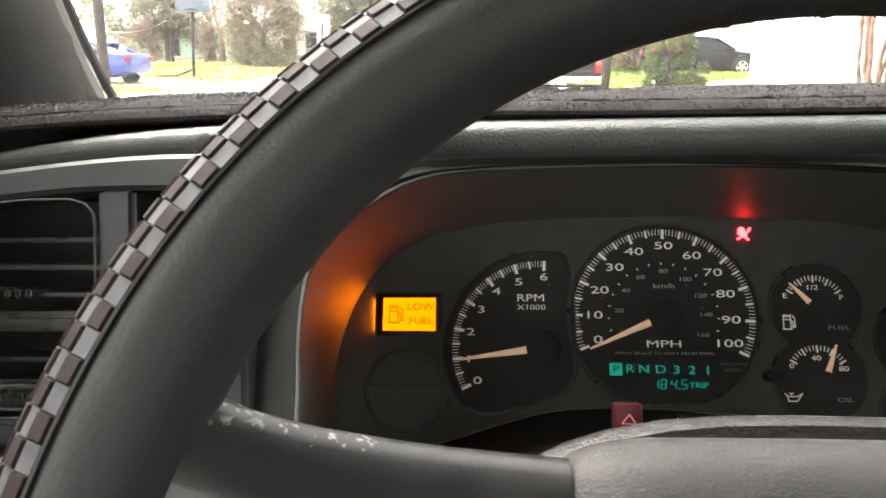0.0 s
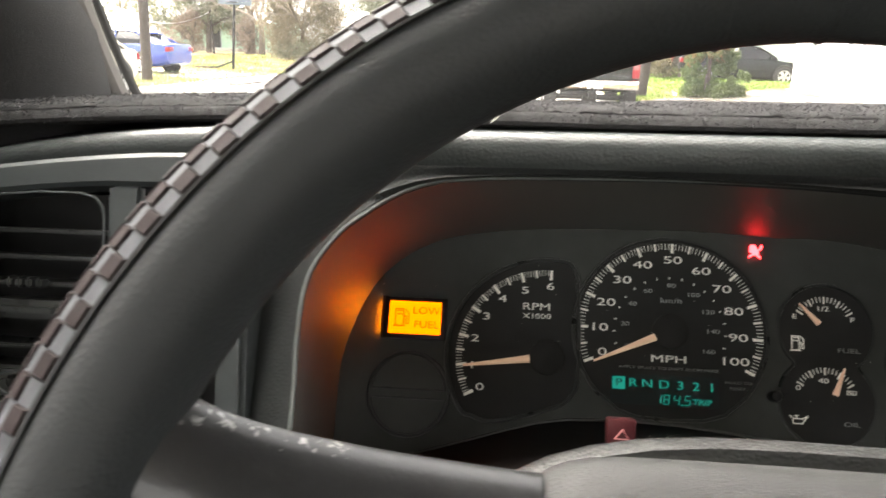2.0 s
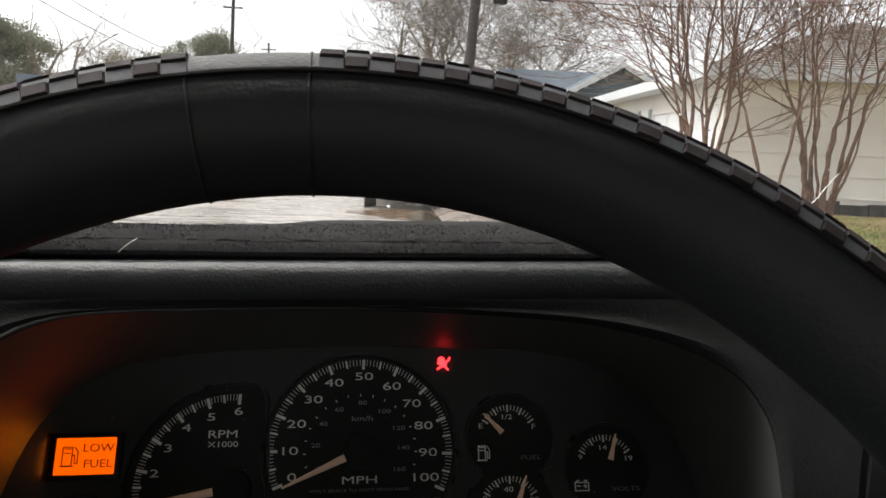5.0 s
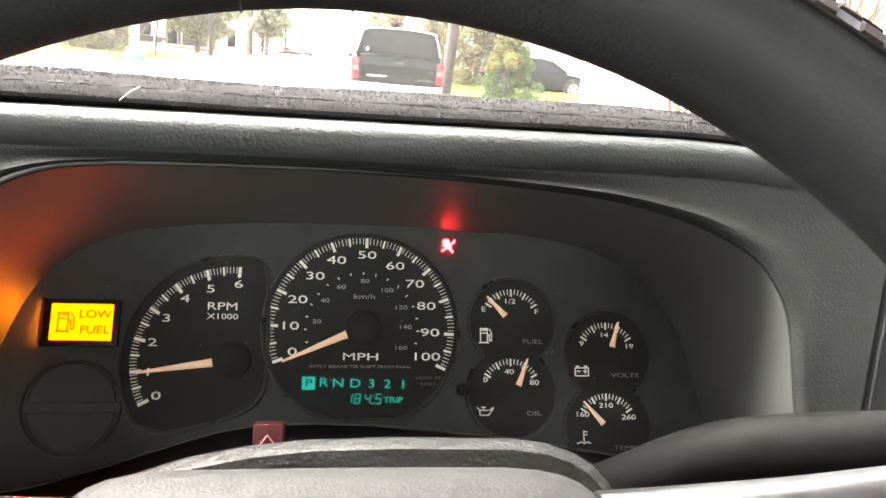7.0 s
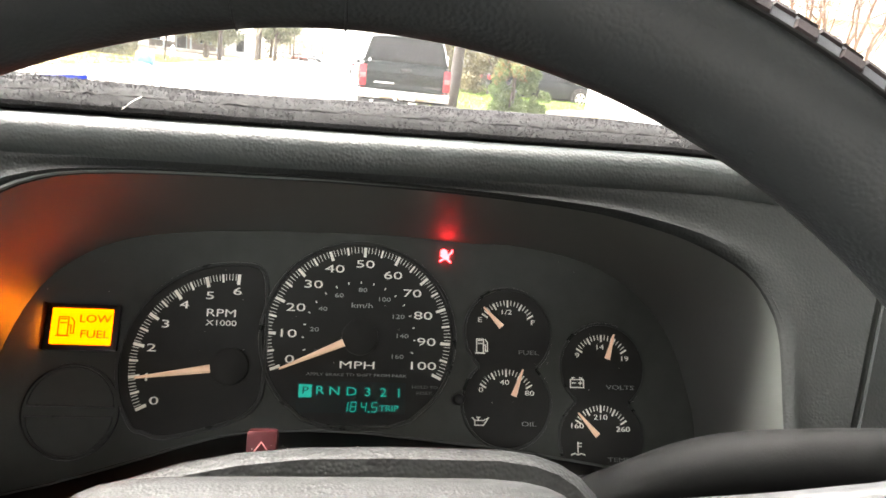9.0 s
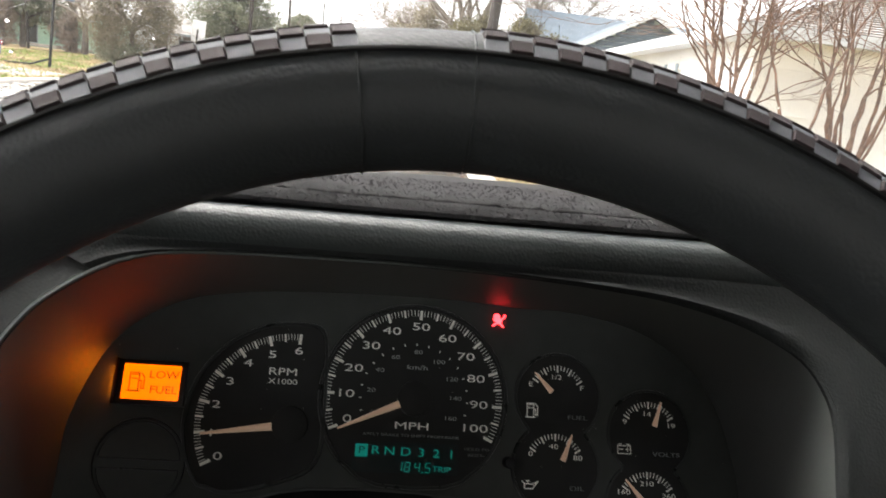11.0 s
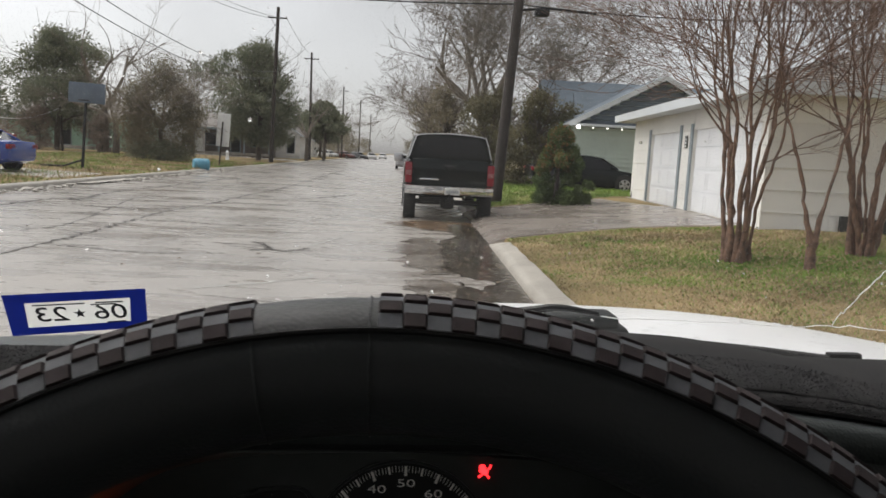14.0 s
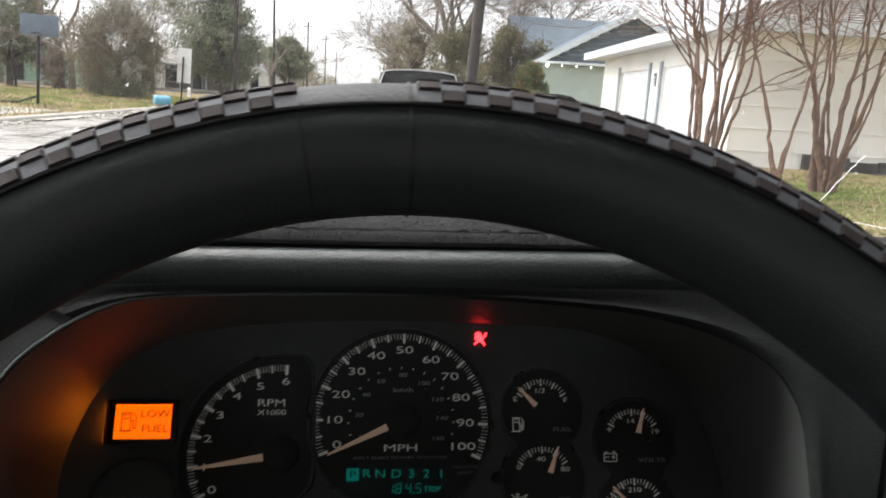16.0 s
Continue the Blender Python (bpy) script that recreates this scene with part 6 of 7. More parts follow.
for k in range(150):
    t = rng.random() ** 1.15
    a = rng.uniform(0, 6.28)
    lump = knobs[int(a / 6.284 * 9)] * (1 + 0.18 * math.sin(9 * t + a * 2))
    q = 0.90 * lump * (1 - t**1.9) ** 0.8 * (0.80 + 0.20 * min(1, t * 4)) * rng.uniform(0.25, 1.0) + 0.04
    s = rng.uniform(0.07, 0.19)
    centres.append((4.44 + q * math.cos(a), 20.3 + q * math.sin(a), 0.35 + 2.0 * t, s, s, s * 1.15))
leaves("foliage", centres, 52000, 0.03, M_JUNIPER, shrub, 4)
leaves("tips", [c for c in centres if c[2] > 1.2 and c[0] < 4.7], 5200, 0.036, leaf_paint("orange_tips", (0.22, 0.095, 0.04), (0.28, 0.15, 0.07)), shrub, 5)
bm = bmesh.new()
tube(bm, [(4.45, 20.3, 0.15), (4.45, 20.3, 1.4)], [0.1, 0.04], 7)
part("trunk", bm, M_BARK_GREY, shrub)

leafy_tree("oak_tree", (-27.0, 62.0, 0.3), 31, 9.8, 10.5, 42000, 0.10, M_OAK, "tall dark evergreen oak behind the lawn", low=0.2)
bare_tree("bare_tree", (-21.0, 58.0, 0.3), 8, 9.0, 0.22, 3, 4, "tall bare tree against the grey sky")
tb = bare_tree("bare_tree", (-14.7, 48.0, 0.3), 12, 7.2, 0.16, 4, 4, "dense twiggy tree with thin brown leaves beside the street", spread=0.8)
leaves("foliage", [(-14.7 + x, 48 + y, z, 1.1, 1.1, 1.0) for x, y, z in ((-1.4, 0, 1.5), (1.3, 0, 1.5), (0, 0, 2.6), (-1.2, 0.5, 3.6), (1.2, -0.5, 3.6), (0.2, 0, 4.8), (0, 0, 1.0), (-1.8, 0, 2.6), (1.7, 0, 2.6), (-0.9, 0, 4.6), (1.1, 0, 4.5), (0.2, 0, 5.8), (-1.6, 0, 3.9), (1.8, 0, 3.5))], 46000, 0.05, M_DRY, tb, 12)
leaves("undergrowth", [(-14.7 + x, 48 + y, z, 0.9, 0.9, 0.7) for x, y, z in ((-1.2, 0, 0.8), (0.3, -0.4, 0.8), (1.3, 0, 0.7))], 5000, 0.06, M_OAK, tb, 13)
leafy_tree("oak_tree", (-12.6, 70.0, 0.3), 33, 10.4, 11.4, 60000, 0.10, M_OAK, "dark round evergreen oak beside the street", low=0.16)
leafy_tree("oak_tree", (-9.6, 101.0, 0.3), 35, 7.6, 6.6, 20000, 0.12, M_OAK, "evergreen oak far along the street", low=0.42)
leafy_tree("oak_tree", (-12.5, 125.0, 0.3), 36, 9.0, 9.0, 14000, 0.17, M_OAK, "evergreen oak far along the street", low=0.3)
bare_tree("bare_tree", (-22.6, 60.0, 0.3), 61, 13.0, 0.3, 2, 4, "tall gnarled bare tree beside the dark oak", spread=0.6)
bare_tree("bare_tree", (-9.9, 84.0, 0.3), 62, 9.5, 0.2, 3, 4, "bare tree behind the utility pole")
bare_tree("bare_tree", (-17.5, 66.0, 0.3), 63, 8.0, 0.18, 3, 4, "bare tree in front of the porch house")
bare_tree("bare_tree", (3.0, 74.0, 0.4), 64, 9.5, 0.2, 4, 4, "bare tree along the street")
bare_tree("bare_tree", (3.6, 92.0, 0.4), 65, 10.0, 0.2, 4, 4, "bare tree along the street")
bare_tree("bare_tree", (-11.5, 150.0, 0.4), 66, 11.0, 0.2, 4, 4, "bare tree far along the street")
bare_tree("bare_tree", (4.6, 41.0, 0.4), 21, 11.5, 0.36, 4, 5, "large spreading bare oak over the street", spread=0.85)
bare_tree("bare_tree", (9.5, 46.0, 0.4), 25, 11.5, 0.3, 4, 5, "large bare oak behind the blue-roofed house", spread=0.85)
bare_tree("bare_tree", (3.2, 58.0, 0.4), 27, 9.0, 0.2, 4, 4, "bare tree along the street")
leafy_tree("hedge_tree", (4.6, 36.0, 0.35), 41, 4.6, 4.4, 16000, 0.06, leaf_paint("hedge_leaves", (0.09, 0.095, 0.055), (0.17, 0.15, 0.09)), "dark evergreen thicket behind the parked truck", low=0.05)
leafy_tree("hedge_tree", (2.9, 48.0, 0.35), 43, 5.6, 4.6, 13000, 0.07, leaf_paint("thicket_leaves", (0.14, 0.125, 0.085), (0.21, 0.18, 0.125)), "brownish thicket beside the street", low=0.05)
leafy_tree("hedge_tree", (6.3, 33.5, 0.35), 47, 4.3, 4.6, 18000, 0.06, leaf_paint("dark_hedge_leaves", (0.07, 0.080, 0.045), (0.15, 0.13, 0.07)), "dark mixed thicket beside the green house", low=0.04)
M_SCRUB = leaf_paint("scrub_twigs", (0.17, 0.13, 0.105), (0.25, 0.20, 0.165))
for scrub_at, scrub_seed, tall, broad in (((-26.6, 58.0, 0.3), 51, 3.4, 4.2), ((-22.4, 59.0, 0.3), 52, 3.0, 2.6), ((-18.6, 56.0, 0.3), 53, 3.0, 2.8)):
    leafy_tree("scrub", scrub_at, scrub_seed, tall, broad, 9000, 0.05, M_SCRUB, "pinkish brown leafless scrub on the far lawn", low=0.04, trunk=0.07)
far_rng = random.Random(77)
far = thing("far_trees", (-40, 200, 0), "woods along the far street, haze put into leaf colour", "woods", kind="stuff")
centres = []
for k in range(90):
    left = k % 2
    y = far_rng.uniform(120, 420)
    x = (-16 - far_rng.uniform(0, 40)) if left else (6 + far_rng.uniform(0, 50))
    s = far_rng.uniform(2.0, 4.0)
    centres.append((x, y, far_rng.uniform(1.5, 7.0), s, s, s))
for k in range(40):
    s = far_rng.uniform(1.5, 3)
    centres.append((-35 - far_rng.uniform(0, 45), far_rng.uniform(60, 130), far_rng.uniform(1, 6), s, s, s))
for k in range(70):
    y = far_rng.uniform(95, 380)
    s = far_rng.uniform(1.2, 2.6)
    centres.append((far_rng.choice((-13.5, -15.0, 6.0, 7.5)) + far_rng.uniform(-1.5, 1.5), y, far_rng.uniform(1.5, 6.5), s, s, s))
# These pale leaf tones carry the distance haze.
leaves("foliage", centres, 42000, 0.3, leaf_paint("far_hazed_leaves", (0.15, 0.14, 0.105), (0.22, 0.20, 0.155)), far, 77)

# ---- buildings ----
M_SIDING = paint("white_siding", (0.76, 0.75, 0.71), 0.7, vary=0.1, scale=1.2, fine=25, each=0.05, bump=0.1, bump_scale=30)
M_DOORW = paint("white_door", (0.80, 0.815, 0.83), 0.5, vary=0.06, scale=1.5, fine=20)
M_POSTG = paint("grey_post", (0.24, 0.28, 0.30), 0.7, vary=0.2, scale=3)
M_FASCIA = paint("fascia", (0.55, 0.58, 0.60), 0.6, vary=0.1, scale=3)
M_SHINGLE = paint("grey_shingles", (0.20, 0.185, 0.17), 0.9, vary=0.2, scale=2, fine=30, each=0.15)
M_BLUEROOF = paint("blue_grey_roof", (0.12, 0.15, 0.18), 0.8, vary=0.2, scale=1.5, fine=20)
M_GREENSIDE = paint("pale_green_siding", (0.50, 0.57, 0.50), 0.7, vary=0.08, scale=2)
M_DARKWIN = paint("dark_window", (0.015, 0.017, 0.02), 0.1, vary=0.1)

GARAGE = Matrix.Translation((6.66, 12.92, 0.42)) @ Matrix.Rotation(radians(-5), 4, "Z")
garage = thing("garage", GARAGE.translation, "white sided garage with two panel doors and a hipped roof", "garage")
GW, GL, GH = 9.5, 10.7, 2.45


def gbox(bm, x0, x1, y0, y1, z0, z1, bevel=0.0):
    box(bm, ((x0 + x1) / 2, (y0 + y1) / 2, (z0 + z1) / 2), (x1 - x0, y1 - y0, z1 - z0), bevel)


def gpart(name, bm, material, parent=None, label="", smooth=False):
    bmesh.ops.transform(bm, matrix=GARAGE, verts=bm.verts)
    return part(name, bm, material, parent or garage, label, smooth=smooth)


# walls: the door wall with its openings, and the plain ones
bm = bmesh.new()
for y0, y1, z0, z1 in ((0.0, 0.35, 0, GH), (4.45, 5.55, 0, GH), (8.5, GL, 0, GH), (0.35, 4.45, 2.08, GH), (5.55, 8.5, 2.08, GH)):
    gbox(bm, 0.0, 0.15, y0, y1, z0 - 0.1, z1)
wall = gpart("wall", bm, M_SIDING)
bm = bmesh.new()
gbox(bm, 0.15, GW, 0.0, 0.15, -0.15, GH)
side_wall = gpart("wall", bm, M_SIDING)
bm = bmesh.new()
gbox(bm, 0.15, GW, GL - 0.15, GL, -0.1, GH)
gbox(bm, GW - 0.15, GW, 0.15, GL - 0.15, -0.1, GH)
gpart("wall", bm, M_SIDING)
# broad siding boards, one by one
course = 0.405
rngs = random.Random(3)
for r in range(6):
    z0 = -0.06 + r * course
    cuts = [0.0]
    while cuts[-1] < GW:
        cuts.append(min(GW, cuts[-1] + rngs.choice((1.22, 1.22, 0.61 + 0.6 * (r % 2)))))
    for a, b in zip(cuts, cuts[1:]):
        if b - a < 0.05:
            continue
        bm = bmesh.new()
        z1 = min(z0 + course + 0.02, GH)
        pts = [(-0.032, z0), (-0.026, z0 - 0.004), (-0.012, z0 + 0.002), (-0.008, z1), (0.0, z1), (0.0, z0)]
        rings(bm, [[(x, y + rngs.uniform(-0.002, 0.002), z) for y, z in pts] for x in (a - (0.02 if a == 0 else -0.002), b - 0.002)], cap0=True, cap1=True)
        gpart("siding_board", bm, M_SIDING, side_wall)
    for a, b in ((-0.02, 0.35), (4.45, 5.55), (8.5, GL)):
        if b - a < 0.1:
            continue
        bm = bmesh.new()
        z1 = min(z0 + course + 0.02, GH)
        pts = [(-0.032, z0), (-0.026, z0 - 0.004), (-0.012, z0 + 0.002), (-0.008, z1), (0.0, z1), (0.0, z0)]
        rings(bm, [[(x, y, z) for x, z in pts] for y in (a, b)], cap0=True, cap1=True)
        gpart("siding_board", bm, M_SIDING, wall)
for y0, y1 in ((0.35, 4.45), (5.55, 8.5)):
    bm = bmesh.new()
    gbox(bm, 0.06, 0.10, y0, y1, 0.0, 2.08)
    door = gpart("garage_door", bm, M_DOORW, None, "white raised-panel garage door, closed")
    cols = 4 if y1 - y0 > 3.5 else 3
    for r in range(4):
        for c in range(cols):
            w = (y1 - y0) / cols
            bm = bmesh.new()
            gbox(bm, 0.054, 0.062, y0 + c * w + 0.08, y0 + (c + 1) * w - 0.08, r * 0.52 + 0.07, r * 0.52 + 0.45, 0.012)
            gpart("door_panel", bm, M_DOORW, door)
        bm = bmesh.new()
        gbox(bm, 0.048, 0.062, y0, y1, r * 0.52 + 0.003, r * 0.52 + 0.012)
        gpart("door_joint", bm, M_FASCIA, door)
    for y in (y0 - 0.09, y1 + 0.09)[0 if y0 > 1 else 1 :]:
        bm = bmesh.new()
        gbox(bm, -0.05, 0.05, y - 0.08, y + 0.08, -0.02, 2.12, 0.006)
        gpart("door_post", bm, M_POSTG, None, "weathered grey door post")
bm = bmesh.new()
gbox(bm, -0.045, -0.033, 4.85, 5.05, 1.55, 1.85)
sign_board = gpart("notice", bm, paint("notice_grey", (0.12, 0.12, 0.12), 0.6), None, "small dark notice board")
bm = bmesh.new()
for k in range(3):
    gbox(bm, -0.050, -0.045, 4.89, 5.01, 1.58 + 0.08 * k, 1.61 + 0.08 * k)
gpart("notice_line", bm, M_DOORW, sign_board)
# stained foot of the wall
M_PLINTH = paint("dark_plinth", (0.05, 0.047, 0.042), 0.9, vary=0.6, scale=3)
foot_rng = random.Random(17)
x = 1.4
while x < GW - 0.5:
    w = foot_rng.uniform(0.25, 0.7)
    bm = bmesh.new()
    gbox(bm, x, x + w, -0.07 - foot_rng.uniform(0, 0.03), -0.02, -0.2, 0.24 + foot_rng.uniform(0, 0.10), 0.015)
    gpart("plinth_stone", bm, M_PLINTH, None, "mouldy dark stone at the foot of the wall")
    x += w + 0.01
# hipped roof with boarded eaves
OV = 0.55
rise = 1.75
e0, e1, f0, f1 = -OV, GW + OV, -OV, GL + OV
cx = (GW) / 2
ridge_y = (GW / 2 - 0.2, GL - GW / 2 + 0.2)
eaves = [(e0, f0, GH), (e1, f0, GH), (e1, f1, GH), (e0, f1, GH)]
r0, r1 = (cx, ridge_y[0], GH + rise), (cx, ridge_y[1], GH + rise)
bm = bmesh.new()
top = [bm.verts.new((x, y, z + 0.17)) for x, y, z in eaves]
ra, rb = bm.verts.new((*r0[:2], r0[2] + 0.17)), bm.verts.new((*r1[:2], r1[2] + 0.17))
bm.faces.new((top[0], top[1], ra))
bm.faces.new((top[1], top[2], rb, ra))
bm.faces.new((top[2], top[3], rb))
bm.faces.new((top[3], top[0], ra, rb))
roof = gpart("roof", bm, M_SHINGLE, None, "grey shingled hip roof")
bm = bmesh.new()
gbox(bm, e0, e1, f0, f1, GH + 0.0, GH + 0.02)
gpart("soffit", bm, M_FASCIA, roof)
for x0, x1, y0, y1 in ((e0 - 0.03, e1 + 0.03, f0 - 0.03, f0), (e0 - 0.03, e0, f0, f1), (e0 - 0.03, e1 + 0.03, f1, f1 + 0.03)):
    bm = bmesh.new()
    gbox(bm, x0, x1, y0, y1, GH - 0.03, GH + 0.18)
    gpart("fascia", bm, M_FASCIA, roof, "pale grey fascia board")
# shingle rows on the two slopes in view
def slope_rows(a, b, apex_a, apex_b, rows):
    a, b, pa, pb = Vector(a), Vector(b), Vector(apex_a), Vector(apex_b)
    for k in range(rows):
        t0, t1 = k / rows, (k + 1) / rows
        q = [a.lerp(pa, t0), b.lerp(pb, t0), b.lerp(pb, t1), a.lerp(pa, t1)]
        n = (q[1] - q[0]).cross(a.lerp(pa, 1) - a).normalized()
        if n.z < 0:
            n = -n
        bm = bmesh.new()
        lo = [p + n * 0.003 for p in q]
        hi = [q[0] + n * 0.028, q[1] + n * 0.028, q[2] + n * 0.008, q[3] + n * 0.008]
        rings(bm, [lo, hi], cap0=True, cap1=True)
        gpart("shingle_row", bm, M_SHINGLE, roof)


lift = Vector((0, 0, 0.17))
slope_rows(Vector(eaves[0]) + lift, Vector(eaves[1]) + lift, Vector(r0) + lift, Vector(r0) + lift, 26)
slope_rows(Vector(eaves[3]) + lift, Vector(eaves[0]) + lift, Vector(r1) + lift, Vector(r0) + lift, 26)


def gabled_house(name, at, turn, w, l, h, rise, wall_m, roof_m, label, siding=0.0, windows=()):
    """Ridge along local y; the gable end at local y = 0."""
    m = Matrix.Translation(at) @ Matrix.Rotation(radians(turn), 4, "Z")
    house = thing(name, at, label, "house")

    def put(n, bm, mat, parent=None, lab=""):
        bmesh.ops.transform(bm, matrix=m, verts=bm.verts)
        return part(n, bm, mat, parent or house, lab, smooth=False)

    bm = bmesh.new()
    out = [(-w / 2, -0.3), (w / 2, -0.3), (w / 2, h), (0, h + rise), (-w / 2, h)]
    rings(bm, [[(x, y, z) for x, z in out] for y in (0, l)], cap0=True, cap1=True)
    body = put("wall", bm, wall_m)
    if siding:
        for k in range(int(h / siding)):
            bm = bmesh.new()
            z = k * siding
            for x0, x1, y0, y1 in ((-w / 2, w / 2, -0.03, 0.0), (-w / 2 - 0.03, -w / 2, 0, l)):
                lap = [(0.045, z), (0.008, z + siding + 0.01), (0.0, z + siding + 0.01), (0.0, z)]
                if x1 - x0 > 1:
                    rings(bm, [[(x, -d, q) for d, q in lap] for x in (x0, x1)], cap0=True, cap1=True)
                else:
                    rings(bm, [[(x1 - d, y, q) for d, q in lap] for y in (y0, y1)], cap0=True, cap1=True)
            put("siding_board", bm, wall_m, body)
    o, t = 0.5, 0.14
    roof = None
    for s in (-1, 1):
        bm = bmesh.new()
        k = rise / (w / 2)
        pts = [(0, h + rise + t), (s * (w / 2 + o), h - o * k + t), (s * (w / 2 + o), h - o * k), (0, h + rise)]
        rings(bm, [[(x, y, z) for x, z in pts] for y in (-o, l + o)], cap0=True, cap1=True)
        roof = put("roof", bm, roof_m)
        bm = bmesh.new()
        pts = [(0, h + rise + t + 0.01), (s * (w / 2 + o), h - o * k + t + 0.01), (s * (w / 2 + o), h - o * k - 0.08), (0, h + rise - 0.08)]
        rings(bm, [[(x, y, z) for x, z in pts] for y in (-o - 0.04, -o)], cap0=True, cap1=True)
        put("bargeboard", bm, M_FASCIA, roof, "pale bargeboard")
    for x, z, ww, hh, side in windows:
        bm = bmesh.new()
        box(bm, (x, -0.02, z), (ww + 0.16, 0.05, hh + 0.16))
        f = put("window", bm, M_FASCIA)
        bm = bmesh.new()
        box(bm, (x, -0.05, z), (ww, 0.02, hh))
        put("pane", bm, M_DARKWIN, f)
    return house


gabled_house("green_house", (11.2, 31.8, 0.45), -4, 7.4, 9.0, 2.75, 2.0, M_GREENSIDE, M_BLUEROOF, "pale green sided house with a blue-grey gable roof", siding=0.19)
gabled_house("green_house", (21.3, 39.5, 0.45), 88, 9.0, 13.4, 2.6, 2.6, M_GREENSIDE, M_BLUEROOF, "long pale green house with a blue-grey roof")


def porch_house(at, turn, w, d, h, rise, wall_m, label, bays, posts=4, porch=2.2):
    """A low house whose roof runs forward over a porch; the front looks along local -y."""
    m = Matrix.Translation(at) @ Matrix.Rotation(radians(turn), 4, "Z")
    house = thing("porch_house", at, label, "house")

    def put(n, bm, mat, parent=None, lab=""):
        bmesh.ops.transform(bm, matrix=m, verts=bm.verts)
        return part(n, bm, mat, parent or house, lab, smooth=False)

    bm = bmesh.new()
    box(bm, (0, d / 2, h / 2 - 0.15), (w, d, h + 0.3))
    body = put("wall", bm, wall_m)
    for k in range(int(h / 0.22)):
        bm = bmesh.new()
        box(bm, (0, -0.015, 0.12 + 0.22 * k), (w, 0.03, 0.19))
        put("siding_board", bm, wall_m, body)
    bm = bmesh.new()
    out = [(-porch - 0.4, h - 0.25), (-porch - 0.4, h - 0.08), (d / 2, h + rise + 0.15), (d + 0.5, h - 0.08), (d + 0.5, h - 0.25), (d / 2, h + rise - 0.05)]
    rings(bm, [[(x, y, z) for y, z in out] for x in (-w / 2 - 0.5, w / 2 + 0.5)], cap0=True, cap1=True)
    roof = put("roof", bm, M_SHINGLE, None, "dark shingled roof")
    bm = bmesh.new()
    box(bm, (0, -porch - 0.43, h - 0.16), (w + 1.04, 0.05, 0.22))
    put("fascia", bm, M_POSTG, roof)
    bm = bmesh.new()
    box(bm, (0, -porch / 2, 0.02), (w, porch, 0.24))
    put("porch_floor", bm, M_KERB)
    for k in range(posts):
        bm = bmesh.new()
        box(bm, (-w / 2 + 0.2 + (w - 0.4) * k / (posts - 1), -porch, h / 2), (0.16, 0.16, h - 0.2))
        put("post", bm, M_POSTG)
    for x, z, ww, hh in bays:
        bm = bmesh.new()
        box(bm, (x, -0.03, z), (ww + 0.18, 0.08, hh + 0.18))
        f = put("window" if hh < 1.8 else "door", bm, M_POSTG)
        bm = bmesh.new()
        box(bm, (x, -0.08, z), (ww, 0.03, hh))
        put("pane", bm, M_DARKWIN, f)
    return house


porch_house((-30.5, 72.0, 0.5), -8, 11.0, 7.0, 2.7, 1.4, paint("mint_wall", (0.30, 0.46, 0.36), 0.7, vary=0.15, scale=2), "low mint-green house with white window frames behind bare trees", ((-3.2, 1.5, 1.1, 1.2), (0.0, 1.2, 0.95, 2.0), (3.0, 1.5, 1.6, 1.2)), porch=0.8, posts=2)
porch_house((-18.2, 86.0, 0.5), 6, 8.4, 8.0, 2.8, 1.5, paint("brown_wall", (0.13, 0.11, 0.095), 0.8, vary=0.25, scale=2), "dark brown house with a deep shaded porch", ((-2.4, 1.5, 1.2, 1.2), (0.2, 1.2, 0.95, 2.0), (2.6, 1.5, 1.2, 1.2)))
gabled_house("white_house", (-14.2, 95.0, 0.5), 0, 4.4, 9.0, 2.7, 1.5, M_SIDING, M_SHINGLE, "small white gabled house beside the street", siding=0.22, windows=((-1.1, 1.5, 0.8, 1.3, 0), (1.1, 1.3, 0.9, 1.9, 0)))
gabled_house("white_house", (-24.5, 84.0, 0.4), 12, 7.0, 9.0, 2.6, 1.6, M_SIDING, M_SHINGLE, "low white house behind the twiggy tree", windows=((-1.8, 1.4, 1.3, 1.2, 0), (1.8, 1.4, 1.3, 1.2, 0)))
gabled_house("white_house", (-17.0, 122.0, 0.4), 0, 7.0, 9.0, 2.6, 1.8, M_SIDING, M_SHINGLE, "white house far along the street", windows=((-2.0, 1.3, 1.2, 1.2, 0), (2.0, 1.3, 1.2, 1.2, 0)))
# dark boarded gable of the green house
gm = Matrix.Translation((11.2, 31.8, 0.45)) @ Matrix.Rotation(radians(-4), 4, "Z")
gable = thing("gable_boarding", gm @ Vector((0, -0.06, 2.7)), "dark blue-grey boards filling the gable", "boarding")
for k in range(9):
    z0 = 2.70 + 0.22 * k
    half = 3.66 * (1 - (z0 - 2.75 + 0.2) / 2.0)
    if half < 0.1:
        break
    bm = bmesh.new()
    box(bm, (0, -0.07, z0 + 0.10), (2 * half, 0.05, 0.2))
    bmesh.ops.transform(bm, matrix=gm, verts=bm.verts)
    part("board", bm, M_BLUEROOF, gable, smooth=False)
bm = bmesh.new()
box(bm, (0, -0.28, 2.66), (7.6, 0.5, 0.1))
bmesh.ops.transform(bm, matrix=gm, verts=bm.verts)
part("ledge", bm, M_FASCIA, gable, "pale ledge under the boards", smooth=False)
# string of small lights under the eave of the green house
lights = thing("string_lights", (8.0, 31.2, 2.9), "string of small white bulbs under an eave", "string lights")
